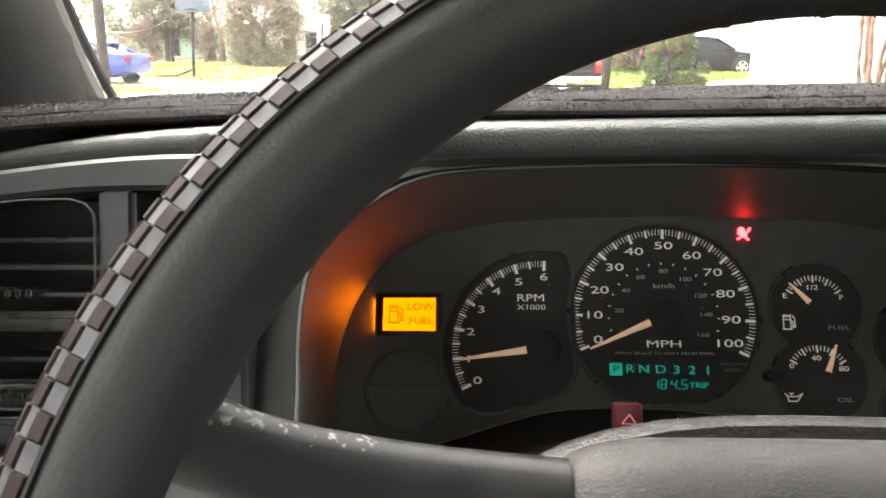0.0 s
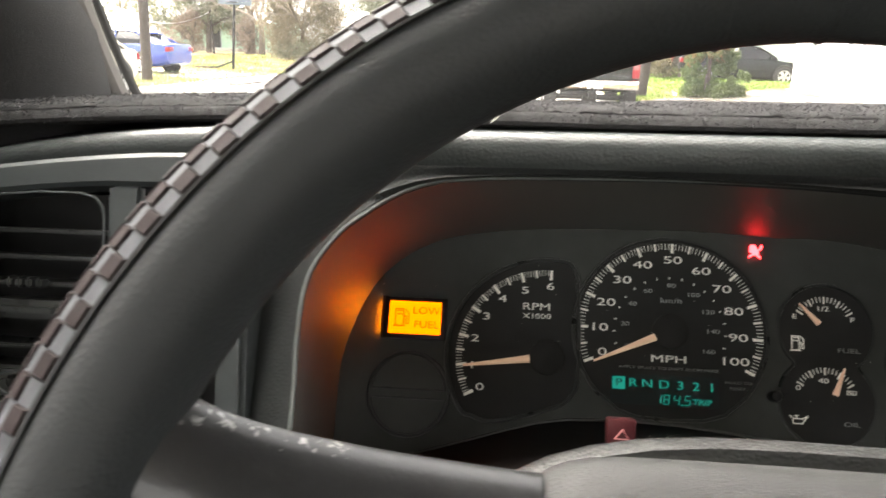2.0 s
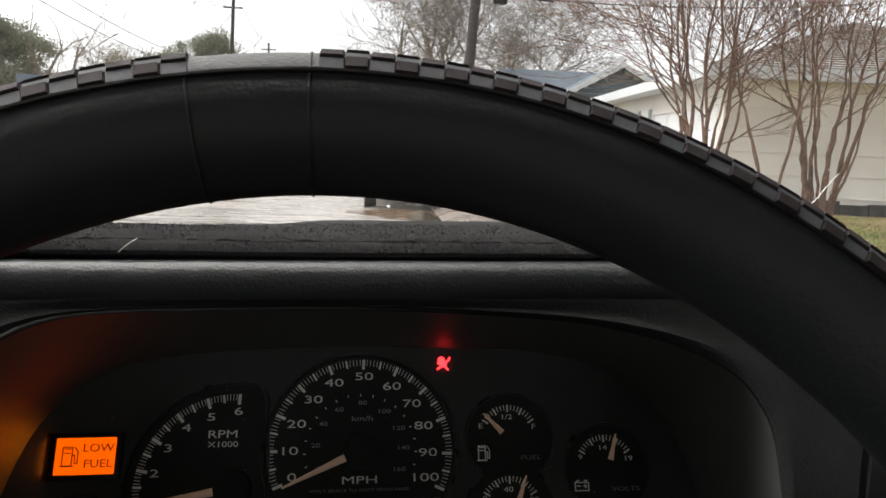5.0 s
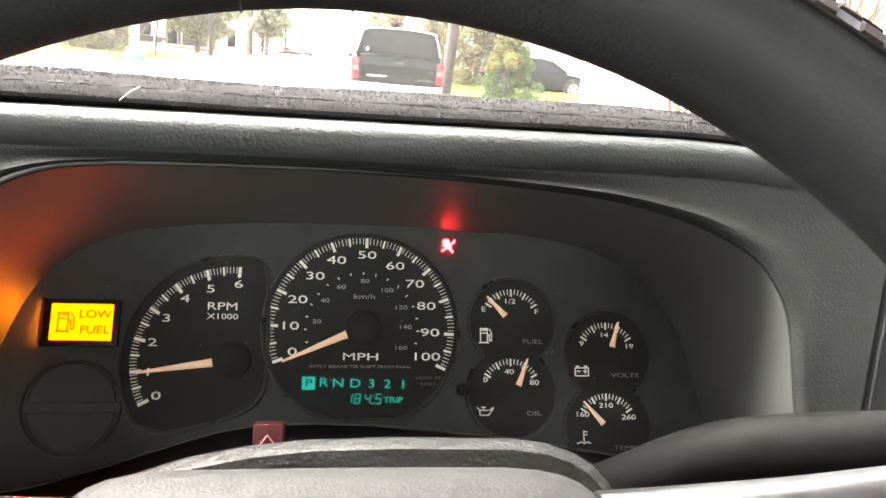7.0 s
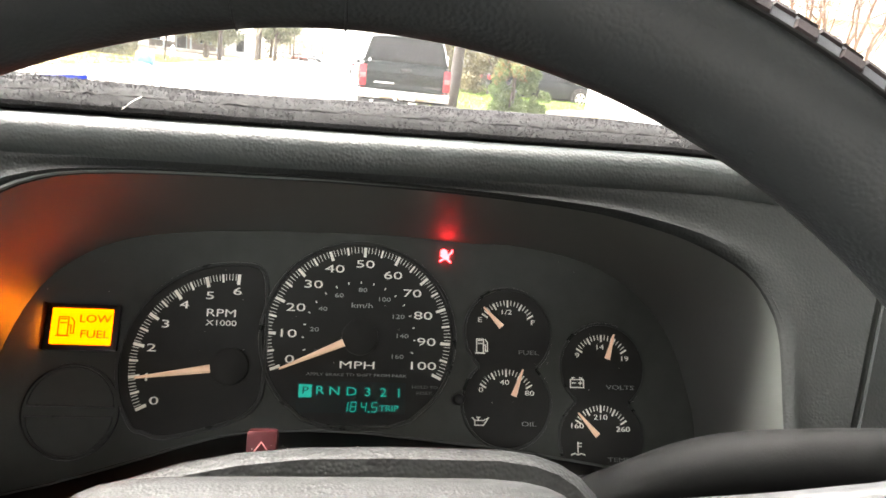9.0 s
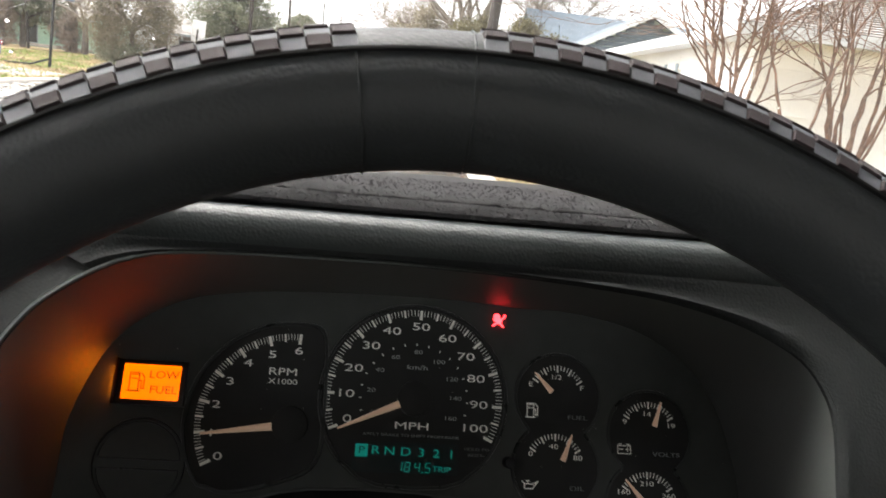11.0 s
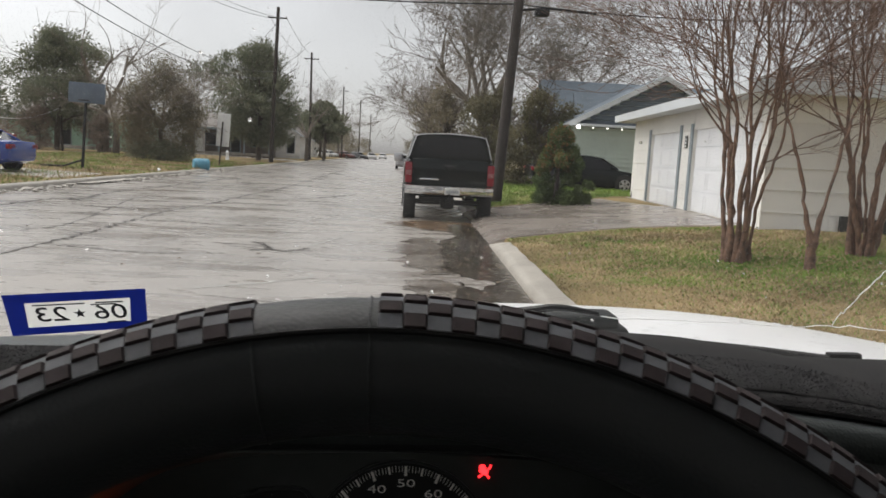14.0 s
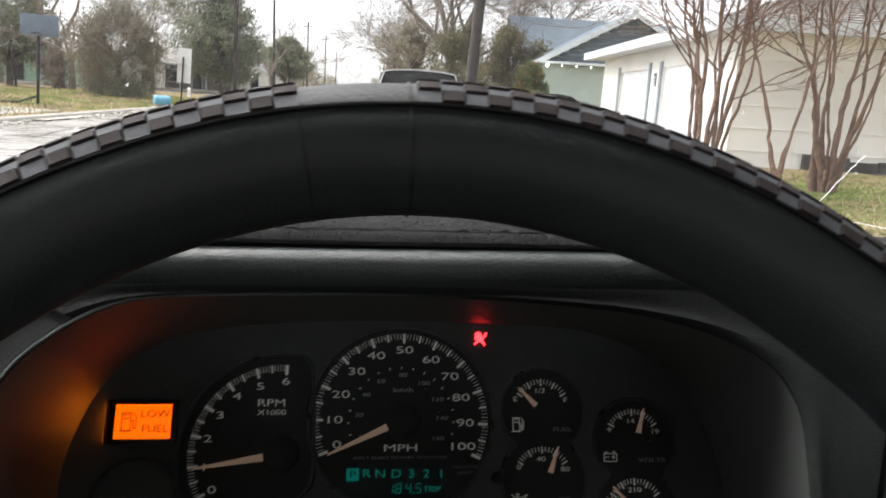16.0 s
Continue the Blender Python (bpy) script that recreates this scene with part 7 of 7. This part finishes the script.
for k in range(5):
    bm = bmesh.new()
    bmesh.ops.create_icosphere(bm, subdivisions=2, radius=0.075 if k == 0 else 0.035)
    bmesh.ops.translate(bm, vec=(7.55 + 0.62 * k, 31.2, 2.98), verts=bm.verts)
    part("bulb", bm, lamp_material("bulb_glow", (1, 0.98, 0.92), 6.0 if k == 0 else 2.0), lights)
bm = bmesh.new()
tube(bm, [(7.5 + 0.31 * k, 31.2, 3.02 - 0.02 * (k % 2)) for k in range(10)], 0.008, 5)
part("wire", bm, M_BLACK, lights)

# ---- vehicles ----
M_CARBLACK = paint("black_car_paint", (0.006, 0.0085, 0.0085), 0.09, vary=0.3, scale=3, spec=0.2, rough_vary=0.06, bump=0.06, bump_scale=5, distance=0.02)
M_CARBLUE = paint("blue_car_paint", (0.025, 0.055, 0.27), 0.2, vary=0.1, scale=3, coat=0.5)
M_CARSILVER = paint("champagne_car_paint", (0.42, 0.40, 0.33), 0.25, metal=0.3, vary=0.08, scale=3, coat=0.5)
M_CARGLASS = paint("car_glass", (0.010, 0.011, 0.013), 0.06, vary=0.1, spec=0.28)
M_TYRE = paint("tyre", (0.018, 0.018, 0.018), 0.85, vary=0.2)
M_ALLOY = paint("alloy", (0.55, 0.55, 0.56), 0.3, metal=0.8, vary=0.1)
M_TAIL = paint("tail_lamp", (0.20, 0.010, 0.018), 0.12, vary=0.15)
M_WHITELAMP = paint("lamp_glass", (0.6, 0.6, 0.6), 0.1)


def wheel_set(car, m, x, y, r, w):
    c = Matrix.Translation((x, y, r)) @ Matrix.Rotation(radians(90), 4, "Y")
    bm = bmesh.new()
    lathe(bm, [(0.0, -w * 0.2), (r * 0.66, -w * 0.2), (r * 0.66, -w / 2), (r * 0.94, -w / 2), (r, -w * 0.36), (r, w * 0.36), (r * 0.94, w / 2), (r * 0.66, w / 2), (r * 0.66, w * 0.2), (0.0, w * 0.2)], m @ c, 28)
    tyre = part("wheel", bm, M_TYRE, car)
    s = 1 if x > 0 else -1
    for k in range(5):
        bm = bmesh.new()
        a = 2 * math.pi * k / 5
        mm = m @ c @ Matrix.Rotation(a, 4, "Z")
        rings(bm, [[mm @ Vector((q, h, s * w * z)) for q, h in ((0.02, -0.04), (r * 0.68, -0.055), (r * 0.68, 0.055), (0.02, 0.04))] for z in (0.40, 0.48)], cap0=True, cap1=True)
        part("spoke", bm, M_ALLOY, tyre)
    bm = bmesh.new()
    lathe(bm, [(r * 0.64, s * w * 0.30), (r * 0.70, s * w * 0.50), (r * 0.66, s * w * 0.52), (r * 0.60, s * w * 0.30)], m @ c, 28)
    part("rim", bm, M_ALLOY, tyre)
    return tyre


def shell(stations, ends=True):
    """Car skin from stations of (y, half width, [(share of half width, z) ...])."""
    bm = bmesh.new()
    loops = []
    for y, hw, prof in stations:
        half = [(s * hw, z) for s, z in prof]
        loops.append([(x, y, z) for x, z in half] + [(-x, y, z) for x, z in half[::-1]])
    rings(bm, loops, cap0=ends, cap1=ends)
    return bm


def sedan(name, at, turn, body, label, length=4.7, tail=True):
    """Nose at local +y."""
    m = Matrix.Translation(at) @ Matrix.Rotation(radians(turn), 4, "Z")
    car = thing(name, at, label, "car")
    L = length / 2

    def put(n, bm, mat, parent=None, lab="", smooth=True):
        bmesh.ops.transform(bm, matrix=m, verts=bm.verts)
        return part(n, bm, mat, parent or car, lab, smooth=smooth)

    def sec(low, belt):
        return [(0.0, low), (0.80, low), (0.96, low + 0.08), (1.0, low + 0.26), (0.985, belt - 0.1), (0.93, belt - 0.015), (0.84, belt + 0.01), (0.0, belt + 0.025)]

    st = [(-L, 0.66, sec(0.45, 0.86)), (-L + 0.06, 0.78, sec(0.36, 0.97)), (-L + 0.5, 0.88, sec(0.24, 1.0)), (-L + 1.2, 0.90, sec(0.2, 0.98)), (0.1, 0.905, sec(0.19, 0.94)), (L - 1.35, 0.90, sec(0.19, 0.92)), (L - 0.6, 0.86, sec(0.22, 0.82)), (L - 0.12, 0.76, sec(0.3, 0.70)), (L, 0.62, sec(0.38, 0.60))]
    bd = put("body", shell(st), body)

    def cab(w0, top):
        return [(0.0, 0.92), (1.0, 0.92), (1.0, 0.94), (1 - 0.26 * (top - 0.94) / 0.5, top - 0.05), (0.66 if top > 1.2 else 0.9, top), (0.0, top + 0.01)]

    gl = [(-L + 0.52, 0.80, cab(0.8, 0.96)), (-L + 1.15, 0.83, cab(0.8, 1.34)), (-L + 1.6, 0.83, cab(0.8, 1.42)), (0.15, 0.83, cab(0.8, 1.42)), (0.5, 0.83, cab(0.8, 1.36)), (L - 1.15, 0.82, cab(0.8, 0.96))]
    put("window_glass", shell(gl), M_CARGLASS, bd, "dark car windows")
    rf = [(-L + 1.05, 0.60, [(0, 1.31), (1, 1.29), (1.03, 1.30), (0.9, 1.335), (0, 1.352)]), (-L + 1.55, 0.62, [(0, 1.41), (1, 1.38), (1.03, 1.39), (0.9, 1.432), (0, 1.448)]), (0.15, 0.62, [(0, 1.41), (1, 1.38), (1.03, 1.39), (0.9, 1.432), (0, 1.448)]), (0.55, 0.61, [(0, 1.34), (1, 1.31), (1.03, 1.32), (0.9, 1.362), (0, 1.375)])]
    put("roof", shell(rf), body, bd)
    for s in (-1, 1):
        for pts in (((s * 0.80, L - 1.18, 0.95), (s * 0.63, 0.5, 1.36)), ((s * 0.80, -L + 0.55, 0.97), (s * 0.62, -L + 1.3, 1.37)), ((s * 0.825, -0.35, 0.94), (s * 0.64, -0.35, 1.40))):
            bm = bmesh.new()
            tube(bm, pts, 0.035, 6)
            put("pillar", bm, body, bd)
        bm = bmesh.new()
        box(bm, (s * 0.62, -L + 0.06, 0.82), (0.36, 0.12, 0.16), 0.03)
        put("tail_lamp", bm, M_TAIL, bd, "red tail lamp")
        bm = bmesh.new()
        box(bm, (s * 0.58, L - 0.16, 0.62), (0.3, 0.16, 0.12), 0.03)
        put("headlamp", bm, M_WHITELAMP, bd)
        bm = bmesh.new()
        box(bm, (s * 0.95, L - 1.45, 0.98), (0.2, 0.1, 0.13), 0.03)
        put("mirror", bm, body, bd)
        for y in (-L + 0.95, L - 0.9):
            bm = bmesh.new()
            lathe(bm, [(0.40, -0.012), (0.39, 0.012), (0.0, 0.012)], Matrix.Translation((s * 0.895, y, 0.345)) @ Matrix.Rotation(radians(90 * s), 4, "Y"), 28)
            put("wheel_arch", bm, M_RUBBER, bd)
            wheel_set(car, m, s * 0.835, y, 0.325, 0.21)
    return car


sedan("sedan", (-10.1, 14.65, 0.12), 180, M_CARSILVER, "champagne silver sedan parked against the far kerb")
sedan("sedan", (-14.35, 25.2, 0.2), 84, M_CARBLUE, "bright blue sedan parked in a driveway")
sedan("sedan", (7.72, 30.4, 0.36), -88, M_CARBLACK, "black sedan parked beside the green house")
sedan("sedan", (-25.5, 47.0, 0.45), 80, paint("red_car_paint", (0.18, 0.03, 0.035), 0.3), "dark red car behind the blue sedan")
for x, y, turn, col in ((-13.4, 150.0, 235, (0.5, 0.5, 0.49)), (-10.4, 151.0, 235, (0.16, 0.06, 0.05)), (-8.0, 156.0, 230, (0.05, 0.055, 0.06)), (-5.2, 160.0, 185, (0.5, 0.5, 0.5)), (-3.4, 190.0, 180, (0.6, 0.6, 0.6)), (0.9, 75.0, 0, (0.3, 0.3, 0.31))):
    sedan("sedan", (x, y, 0.02), turn, paint("far_car_paint", col, 0.3), "car parked far along the street")

# the pickup ahead
TR = Matrix.Translation((1.19, 16.35, 0.0))
pickup = thing("pickup_truck", TR.translation, "black pickup truck with a chrome bumper parked ahead", "pickup truck")


def tput(name, bm, mat, parent=None, label="", smooth=True):
    bmesh.ops.transform(bm, matrix=TR, verts=bm.verts)
    return part(name, bm, mat, parent or pickup, label, smooth=smooth)


def bed(low, belt):
    return [(0.0, low), (0.84, low), (0.95, low + 0.05), (1.0, low + 0.25), (1.0, belt - 0.28), (0.97, belt - 0.05), (0.93, belt), (0.0, belt)]


st = [(0.05, 0.96, bed(0.62, 1.33)), (0.12, 1.0, bed(0.56, 1.36)), (0.9, 1.02, bed(0.5, 1.36)), (2.4, 1.0, bed(0.48, 1.34)), (4.2, 1.0, bed(0.48, 1.30)), (5.3, 0.97, bed(0.5, 1.15)), (5.55, 0.86, bed(0.55, 1.0))]
tbody = tput("body", shell(st), M_CARBLACK)
cap = [(0.10, 0.92, [(0, 1.3), (1, 1.3), (1.0, 1.40), (0.97, 1.42), (0.83, 1.86), (0.70, 1.905), (0, 1.93)]), (0.16, 0.93, [(0, 1.3), (1, 1.3), (1.0, 1.40), (0.98, 1.42), (0.85, 1.89), (0.70, 1.93), (0, 1.955)]), (2.9, 0.95, [(0, 1.3), (1, 1.3), (1.0, 1.40), (0.98, 1.42), (0.85, 1.89), (0.70, 1.93), (0, 1.955)]), (3.7, 0.95, [(0, 1.26), (1, 1.26), (1.0, 1.30), (0.98, 1.31), (0.95, 1.33), (0.7, 1.34), (0, 1.35)])]
tcap = tput("cab", shell(cap), M_CARBLACK)
bm = bmesh.new()
rings(bm, [[(-0.82, y, 1.435), (0.82, y, 1.435), (0.70, y, 1.83), (0.60, y, 1.865), (-0.60, y, 1.865), (-0.70, y, 1.83)] for y in (0.10, 0.075)], cap0=True, cap1=True)
tput("rear_window", bm, M_CARGLASS, tcap, "dark tinted rear window", smooth=False)
bm = bmesh.new()
tube(bm, spline([(-0.92, 0.09, 1.41), (-0.80, 0.08, 1.80), (-0.68, 0.08, 1.90), (0, 0.08, 1.945), (0.68, 0.08, 1.90), (0.80, 0.08, 1.80), (0.92, 0.09, 1.41)], 40), 0.014, 6)
tput("window_trim", bm, paint("wet_trim", (0.45, 0.46, 0.47), 0.25), tcap)
bm = bmesh.new()
rings(bm, [[(x, 0.05, 0.72), (x, 0.0, 0.74), (x, -0.012, 0.80), (x, -0.004, 0.86), (x, -0.006, 1.0), (x, -0.012, 1.12), (x, -0.022, 1.15), (x, -0.014, 1.18), (x, -0.016, 1.28), (x, -0.006, 1.34), (x, 0.03, 1.37 + 0.02 * math.cos(x * 1.6))] for x in [-0.83 + 1.66 * k / 16 for k in range(17)]], closed=False)
gate = tput("tailgate", bm, M_CARBLACK, tbody, "glossy black tailgate")
bm = bmesh.new()
box(bm, (0, -0.03, 1.22), (0.22, 0.03, 0.07), 0.012)
tput("gate_handle", bm, M_BLACK, gate)
bm = bmesh.new()
box(bm, (-0.45, -0.018, 0.93), (0.42, 0.02, 0.035), 0.005)
tput("badge", bm, M_CHROME, gate)
bm = bmesh.new()
box(bm, (0.62, -0.018, 0.90), (0.36, 0.02, 0.03), 0.005)
tput("badge", bm, M_BLACK, gate)
for s in (-1, 1):
    bm = bmesh.new()
    box(bm, (s * 0.915, 0.03, 1.06), (0.16, 0.10, 0.46), 0.03)
    tl = tput("tail_lamp", bm, M_TAIL, tbody, "tall red tail lamp")
    bm = bmesh.new()
    box(bm, (s * 0.915, -0.018, 1.06), (0.12, 0.02, 0.10), 0.01)
    tput("reverse_lamp", bm, paint("pink_lamp", (0.24, 0.08, 0.085), 0.15), tl)
    bm = bmesh.new()
    box(bm, (s * 1.14, 3.3, 1.36), (0.24, 0.12, 0.22), 0.04)
    tput("mirror", bm, M_ALLOY, tcap)
    for y in (0.62, 4.35):
        wheel_set(pickup, TR, s * 0.86, y, 0.37, 0.27)
bm = bmesh.new()
prof = [(-0.02, 0.60), (-0.14, 0.60), (-0.18, 0.64), (-0.18, 0.70), (-0.155, 0.71), (-0.16, 0.78), (-0.12, 0.80), (-0.02, 0.80)]
rings(bm, [[(x, y + 0.09 * (abs(x) / 0.98) ** 4, z) for y, z in prof] for x in [-0.98 + 1.96 * k / 24 for k in range(25)]], cap0=True, cap1=True)
bumper = tput("bumper", bm, M_CHROME, None, "chrome step bumper")
bm = bmesh.new()
box(bm, (0.06, -0.185, 0.68), (0.34, 0.02, 0.15), 0.006)
plate = tput("number_plate", bm, paint("plate_white", (0.6, 0.6, 0.58), 0.5), bumper)
bm = bmesh.new()
for k in range(6):
    box(bm, (-0.05 + 0.045 * k, -0.198, 0.68), (0.028, 0.006, 0.06))
tput("plate_bar", bm, M_POSTG, plate)
bm = bmesh.new()
box(bm, (0.0, -0.1, 0.50), (0.12, 0.3, 0.09), 0.01)
lathe(bm, [(0.02, 0.0), (0.02, 0.05), (0.03, 0.06), (0.03, 0.09), (0.0, 0.11)], Matrix.Translation((0.0, -0.23, 0.53)), 12)
tput("tow_hitch", bm, M_BLACK, bumper)
bm = bmesh.new()
box(bm, (0, 0.55, 0.40), (1.5, 0.14, 0.12), 0.03)
box(bm, (0.0, 0.55, 0.40), (0.34, 0.32, 0.30), 0.1)
box(bm, (-0.3, 0.3, 0.48), (0.7, 0.3, 0.12), 0.03)
tput("rear_axle", bm, M_BLACK)

# ---- street furniture ----
M_POLE = paint("pole_wood", (0.042, 0.035, 0.031), 0.9, vary=0.3, scale=6, fine=40, bump=0.4, bump_scale=30, distance=0.01)


def utility_pole(at, top, r, label, arms=()):
    pole = thing("utility_pole", at, label, "utility pole", "utility poles along the street")
    a, b = Vector(at), Vector(top)
    bm = bmesh.new()
    tube(bm, [a - Vector((0, 0, 0.3)), a.lerp(b, 0.5), b], [r, r * 0.87, r * 0.72], 10)
    part("post", bm, M_POLE, pole)
    for t, w in arms:
        p = a.lerp(b, t)
        bm = bmesh.new()
        box(bm, p + Vector((0, -0.12, 0)), (w, 0.09, 0.11))
        arm = part("crossarm", bm, M_POLE, pole)
        for s in (-0.45, 0.45):
            bm = bmesh.new()
            lathe(bm, [(0.03, 0), (0.055, 0.03), (0.03, 0.08), (0.05, 0.11), (0.0, 0.16)], Matrix.Translation(p + Vector((s * w, -0.12, 0.05))), 8)
            part("insulator", bm, M_WHITELAMP, arm)
    return pole


utility_pole((2.95, 21.7, 0.1), (3.52, 21.7, 10.2), 0.17, "dark leaning wooden utility pole beside the driveway")
utility_pole((-11.15, 20.8, 0.15), (-11.0, 20.8, 9.0), 0.15, "dark wooden utility pole beside a driveway")
utility_pole((-10.8, 66.0, 0.3), (-10.5, 66.0, 13.2), 0.19, "tall wooden utility pole with a crossarm", ((0.93, 1.6),))
utility_pole((-10.8, 95.0, 0.3), (-10.9, 95.0, 13.2), 0.17, "tall wooden utility pole with a crossarm", ((0.94, 1.8),))
utility_pole((-10.7, 149.0, 0.3), (-10.7, 149.0, 13.8), 0.17, "far wooden utility pole", ((0.94, 1.8),))
utility_pole((-10.6, 215.0, 0.3), (-10.6, 215.0, 16.0), 0.18, "far wooden utility pole", ((0.94, 1.8),))
utility_pole((-10.6, 300.0, 0.3), (-10.6, 300.0, 16.3), 0.18, "far wooden utility pole", ((0.94, 1.8),))
street_lamp = thing("street_lamp", (3.43, 21.7, 5.75), "dark street lamp on an arm fixed to the pole", "street lamp")
bm = bmesh.new()
tube(bm, [(3.3, 21.7, 5.72), (4.2, 21.6, 5.8), (5.5, 21.5, 5.72)], 0.04, 7)
part("arm", bm, M_BLACK, street_lamp)
bm = bmesh.new()
box(bm, (3.95, 21.6, 5.66), (0.42, 0.26, 0.22), 0.06)
part("lamp_head", bm, M_BLACK, street_lamp)


def cable(points, sagging, r=0.018):
    wire = thing("overhead_cable", points[0], "thin black overhead cable", "cable", "overhead cables")
    bm = bmesh.new()
    a, b = Vector(points[0]), Vector(points[1])
    tube(bm, [a.lerp(b, k / 20) - Vector((0, 0, sagging * 4 * (k / 20) * (1 - k / 20))) for k in range(21)], r, 5)
    part("wire", bm, M_BLACK, wire)


for z0, z1, dx, drop in ((12.3, 8.3, 0.6, 0.7), (12.3, 8.3, -0.6, 0.7), (7.45, 6.35, 0.0, 1.25), (7.9, 7.0, 0.1, 1.2)):
    cable([(-10.6 + dx, 66.0, z0), (-11.0 + dx * 0.5, 20.8, z1)], drop)
for z0, z1, dx in ((12.4, 12.4, 0.7), (12.4, 12.4, -0.7), (7.6, 7.4, 0.0)):
    cable([(-10.5 + dx, 66.0, z0), (-10.9 + dx, 95.0, z1)], 0.6)
    cable([(-10.9 + dx, 95.0, z1), (-10.7 + dx, 149.0, z1 + 0.5)], 0.9)
    cable([(-10.7 + dx, 149.0, z1 + 0.5), (-10.6 + dx, 215.0, z1 + 2.5)], 0.9, 0.025)
cable([(-10.5, 66.0, 12.0), (-24.0, 84.0, 4.0)], 0.6)
cable([(-11.05, 20.8, 5.95), (3.2, 21.7, 5.88)], 0.28, 0.022)
cable([(3.2, 21.7, 5.88), (14.0, 20.0, 5.9)], 0.25, 0.018)

hoop = thing("basketball_hoop", (-12.45, 30.6, 0.2), "basketball hoop with a grey-blue backboard on a pole", "basketball hoop")
bm = bmesh.new()
tube(bm, [(-12.45, 30.6, 0.1), (-12.3, 30.6, 2.9)], 0.06, 8)
part("pole", bm, M_BLACK, hoop)
bm = bmesh.new()
box(bm, (-12.22, 30.5, 3.16), (1.40, 0.05, 0.78), 0.01, Matrix.Rotation(radians(2), 4, "Y"))
part("backboard", bm, paint("backboard_blue", (0.10, 0.13, 0.17), 0.5, vary=0.2, scale=3), hoop)
bm = bmesh.new()
tube(bm, [(-12.22 + 0.23 * math.cos(2 * math.pi * k / 20), 30.18 + 0.23 * math.sin(2 * math.pi * k / 20), 2.86) for k in range(21)], 0.012, 6, caps=False)
part("ring", bm, M_BLACK, hoop)
bm = bmesh.new()
tube(bm, [(-12.42, 30.6, 0.55), (-13.1, 30.5, 0.28), (-14.0, 30.4, 0.26)], 0.04, 6)
part("brace", bm, M_BLACK, hoop)
sign = thing("yard_sign", (-11.3, 48.0, 0.2), "tall white yard sign leaning on a dark post", "sign")
bm = bmesh.new()
box(bm, (-10.85, 48.0, 2.35), (0.80, 0.04, 2.05), 0.01, Matrix.Rotation(radians(3), 4, "Y"))
part("board", bm, paint("sign_white", (0.74, 0.75, 0.75), 0.5), sign)
bm = bmesh.new()
tube(bm, [(-11.05, 47.9, 0.1), (-10.87, 47.9, 2.85)], 0.05, 6)
part("post", bm, M_POLE, sign)
barrel = thing("barrel", (-10.05, 39.5, 0.0), "pale blue plastic barrel lying on the kerb", "barrel")
bm = bmesh.new()
lathe(bm, [(0.0, -0.4), (0.25, -0.4), (0.29, -0.36), (0.31, -0.2), (0.30, -0.18), (0.31, -0.16), (0.31, 0.16), (0.30, 0.18), (0.31, 0.2), (0.29, 0.36), (0.25, 0.4), (0.0, 0.38)], Matrix.Translation((-10.05, 39.5, 0.36)) @ Matrix.Rotation(radians(25), 4, "Z") @ Matrix.Rotation(radians(90), 4, "Y"), 24)
part("drum", bm, paint("barrel_blue", (0.10, 0.30, 0.42), 0.4, vary=0.15, scale=4), barrel)
hydrant = thing("fire_hydrant", (-13.2, 60.0, 0.3), "small white fire hydrant on the far lawn", "fire hydrant")
bm = bmesh.new()
lathe(bm, [(0.17, 0.0), (0.17, 0.05), (0.12, 0.07), (0.12, 0.5), (0.16, 0.52), (0.16, 0.56), (0.1, 0.68), (0.03, 0.74), (0.0, 0.78)], Matrix.Translation((-13.2, 60.0, 0.28)), 14)
part("body", bm, M_DOORW, hydrant)

clothes_post = thing("clothes_post", (-25.1, 58.6, 0.3), "dark wooden clothes post with a white line", "post")
bm = bmesh.new()
tube(bm, [(-25.1, 58.6, 0.2), (-25.3, 58.6, 3.6)], 0.10, 7)
part("post", bm, M_POLE, clothes_post)
bm = bmesh.new()
tube(bm, [(-25.3 - 0.6 * k, 58.6 - 0.3 * k, 3.5 - 0.04 * k * (10 - k)) for k in range(11)], 0.025, 5)
part("line", bm, M_DOORW, clothes_post)

plank = thing("broken_plank", (7.7, 23.4, 0.45), "weathered broken plank leaning on the garage corner", "plank")
bm = bmesh.new()
rings(bm, [[(7.52, 23.36, 0.40), (7.74, 23.36, 0.40), (7.75, 23.42, 0.40), (7.52, 23.42, 0.40)], [(7.60, 23.37, 0.85), (7.74, 23.37, 0.85), (7.74, 23.42, 0.85), (7.60, 23.42, 0.85)], [(7.70, 23.38, 1.22), (7.76, 23.38, 1.26), (7.76, 23.43, 1.26), (7.70, 23.43, 1.22)]], cap0=True, cap1=True)
part("board", bm, M_POLE, plank, smooth=False)
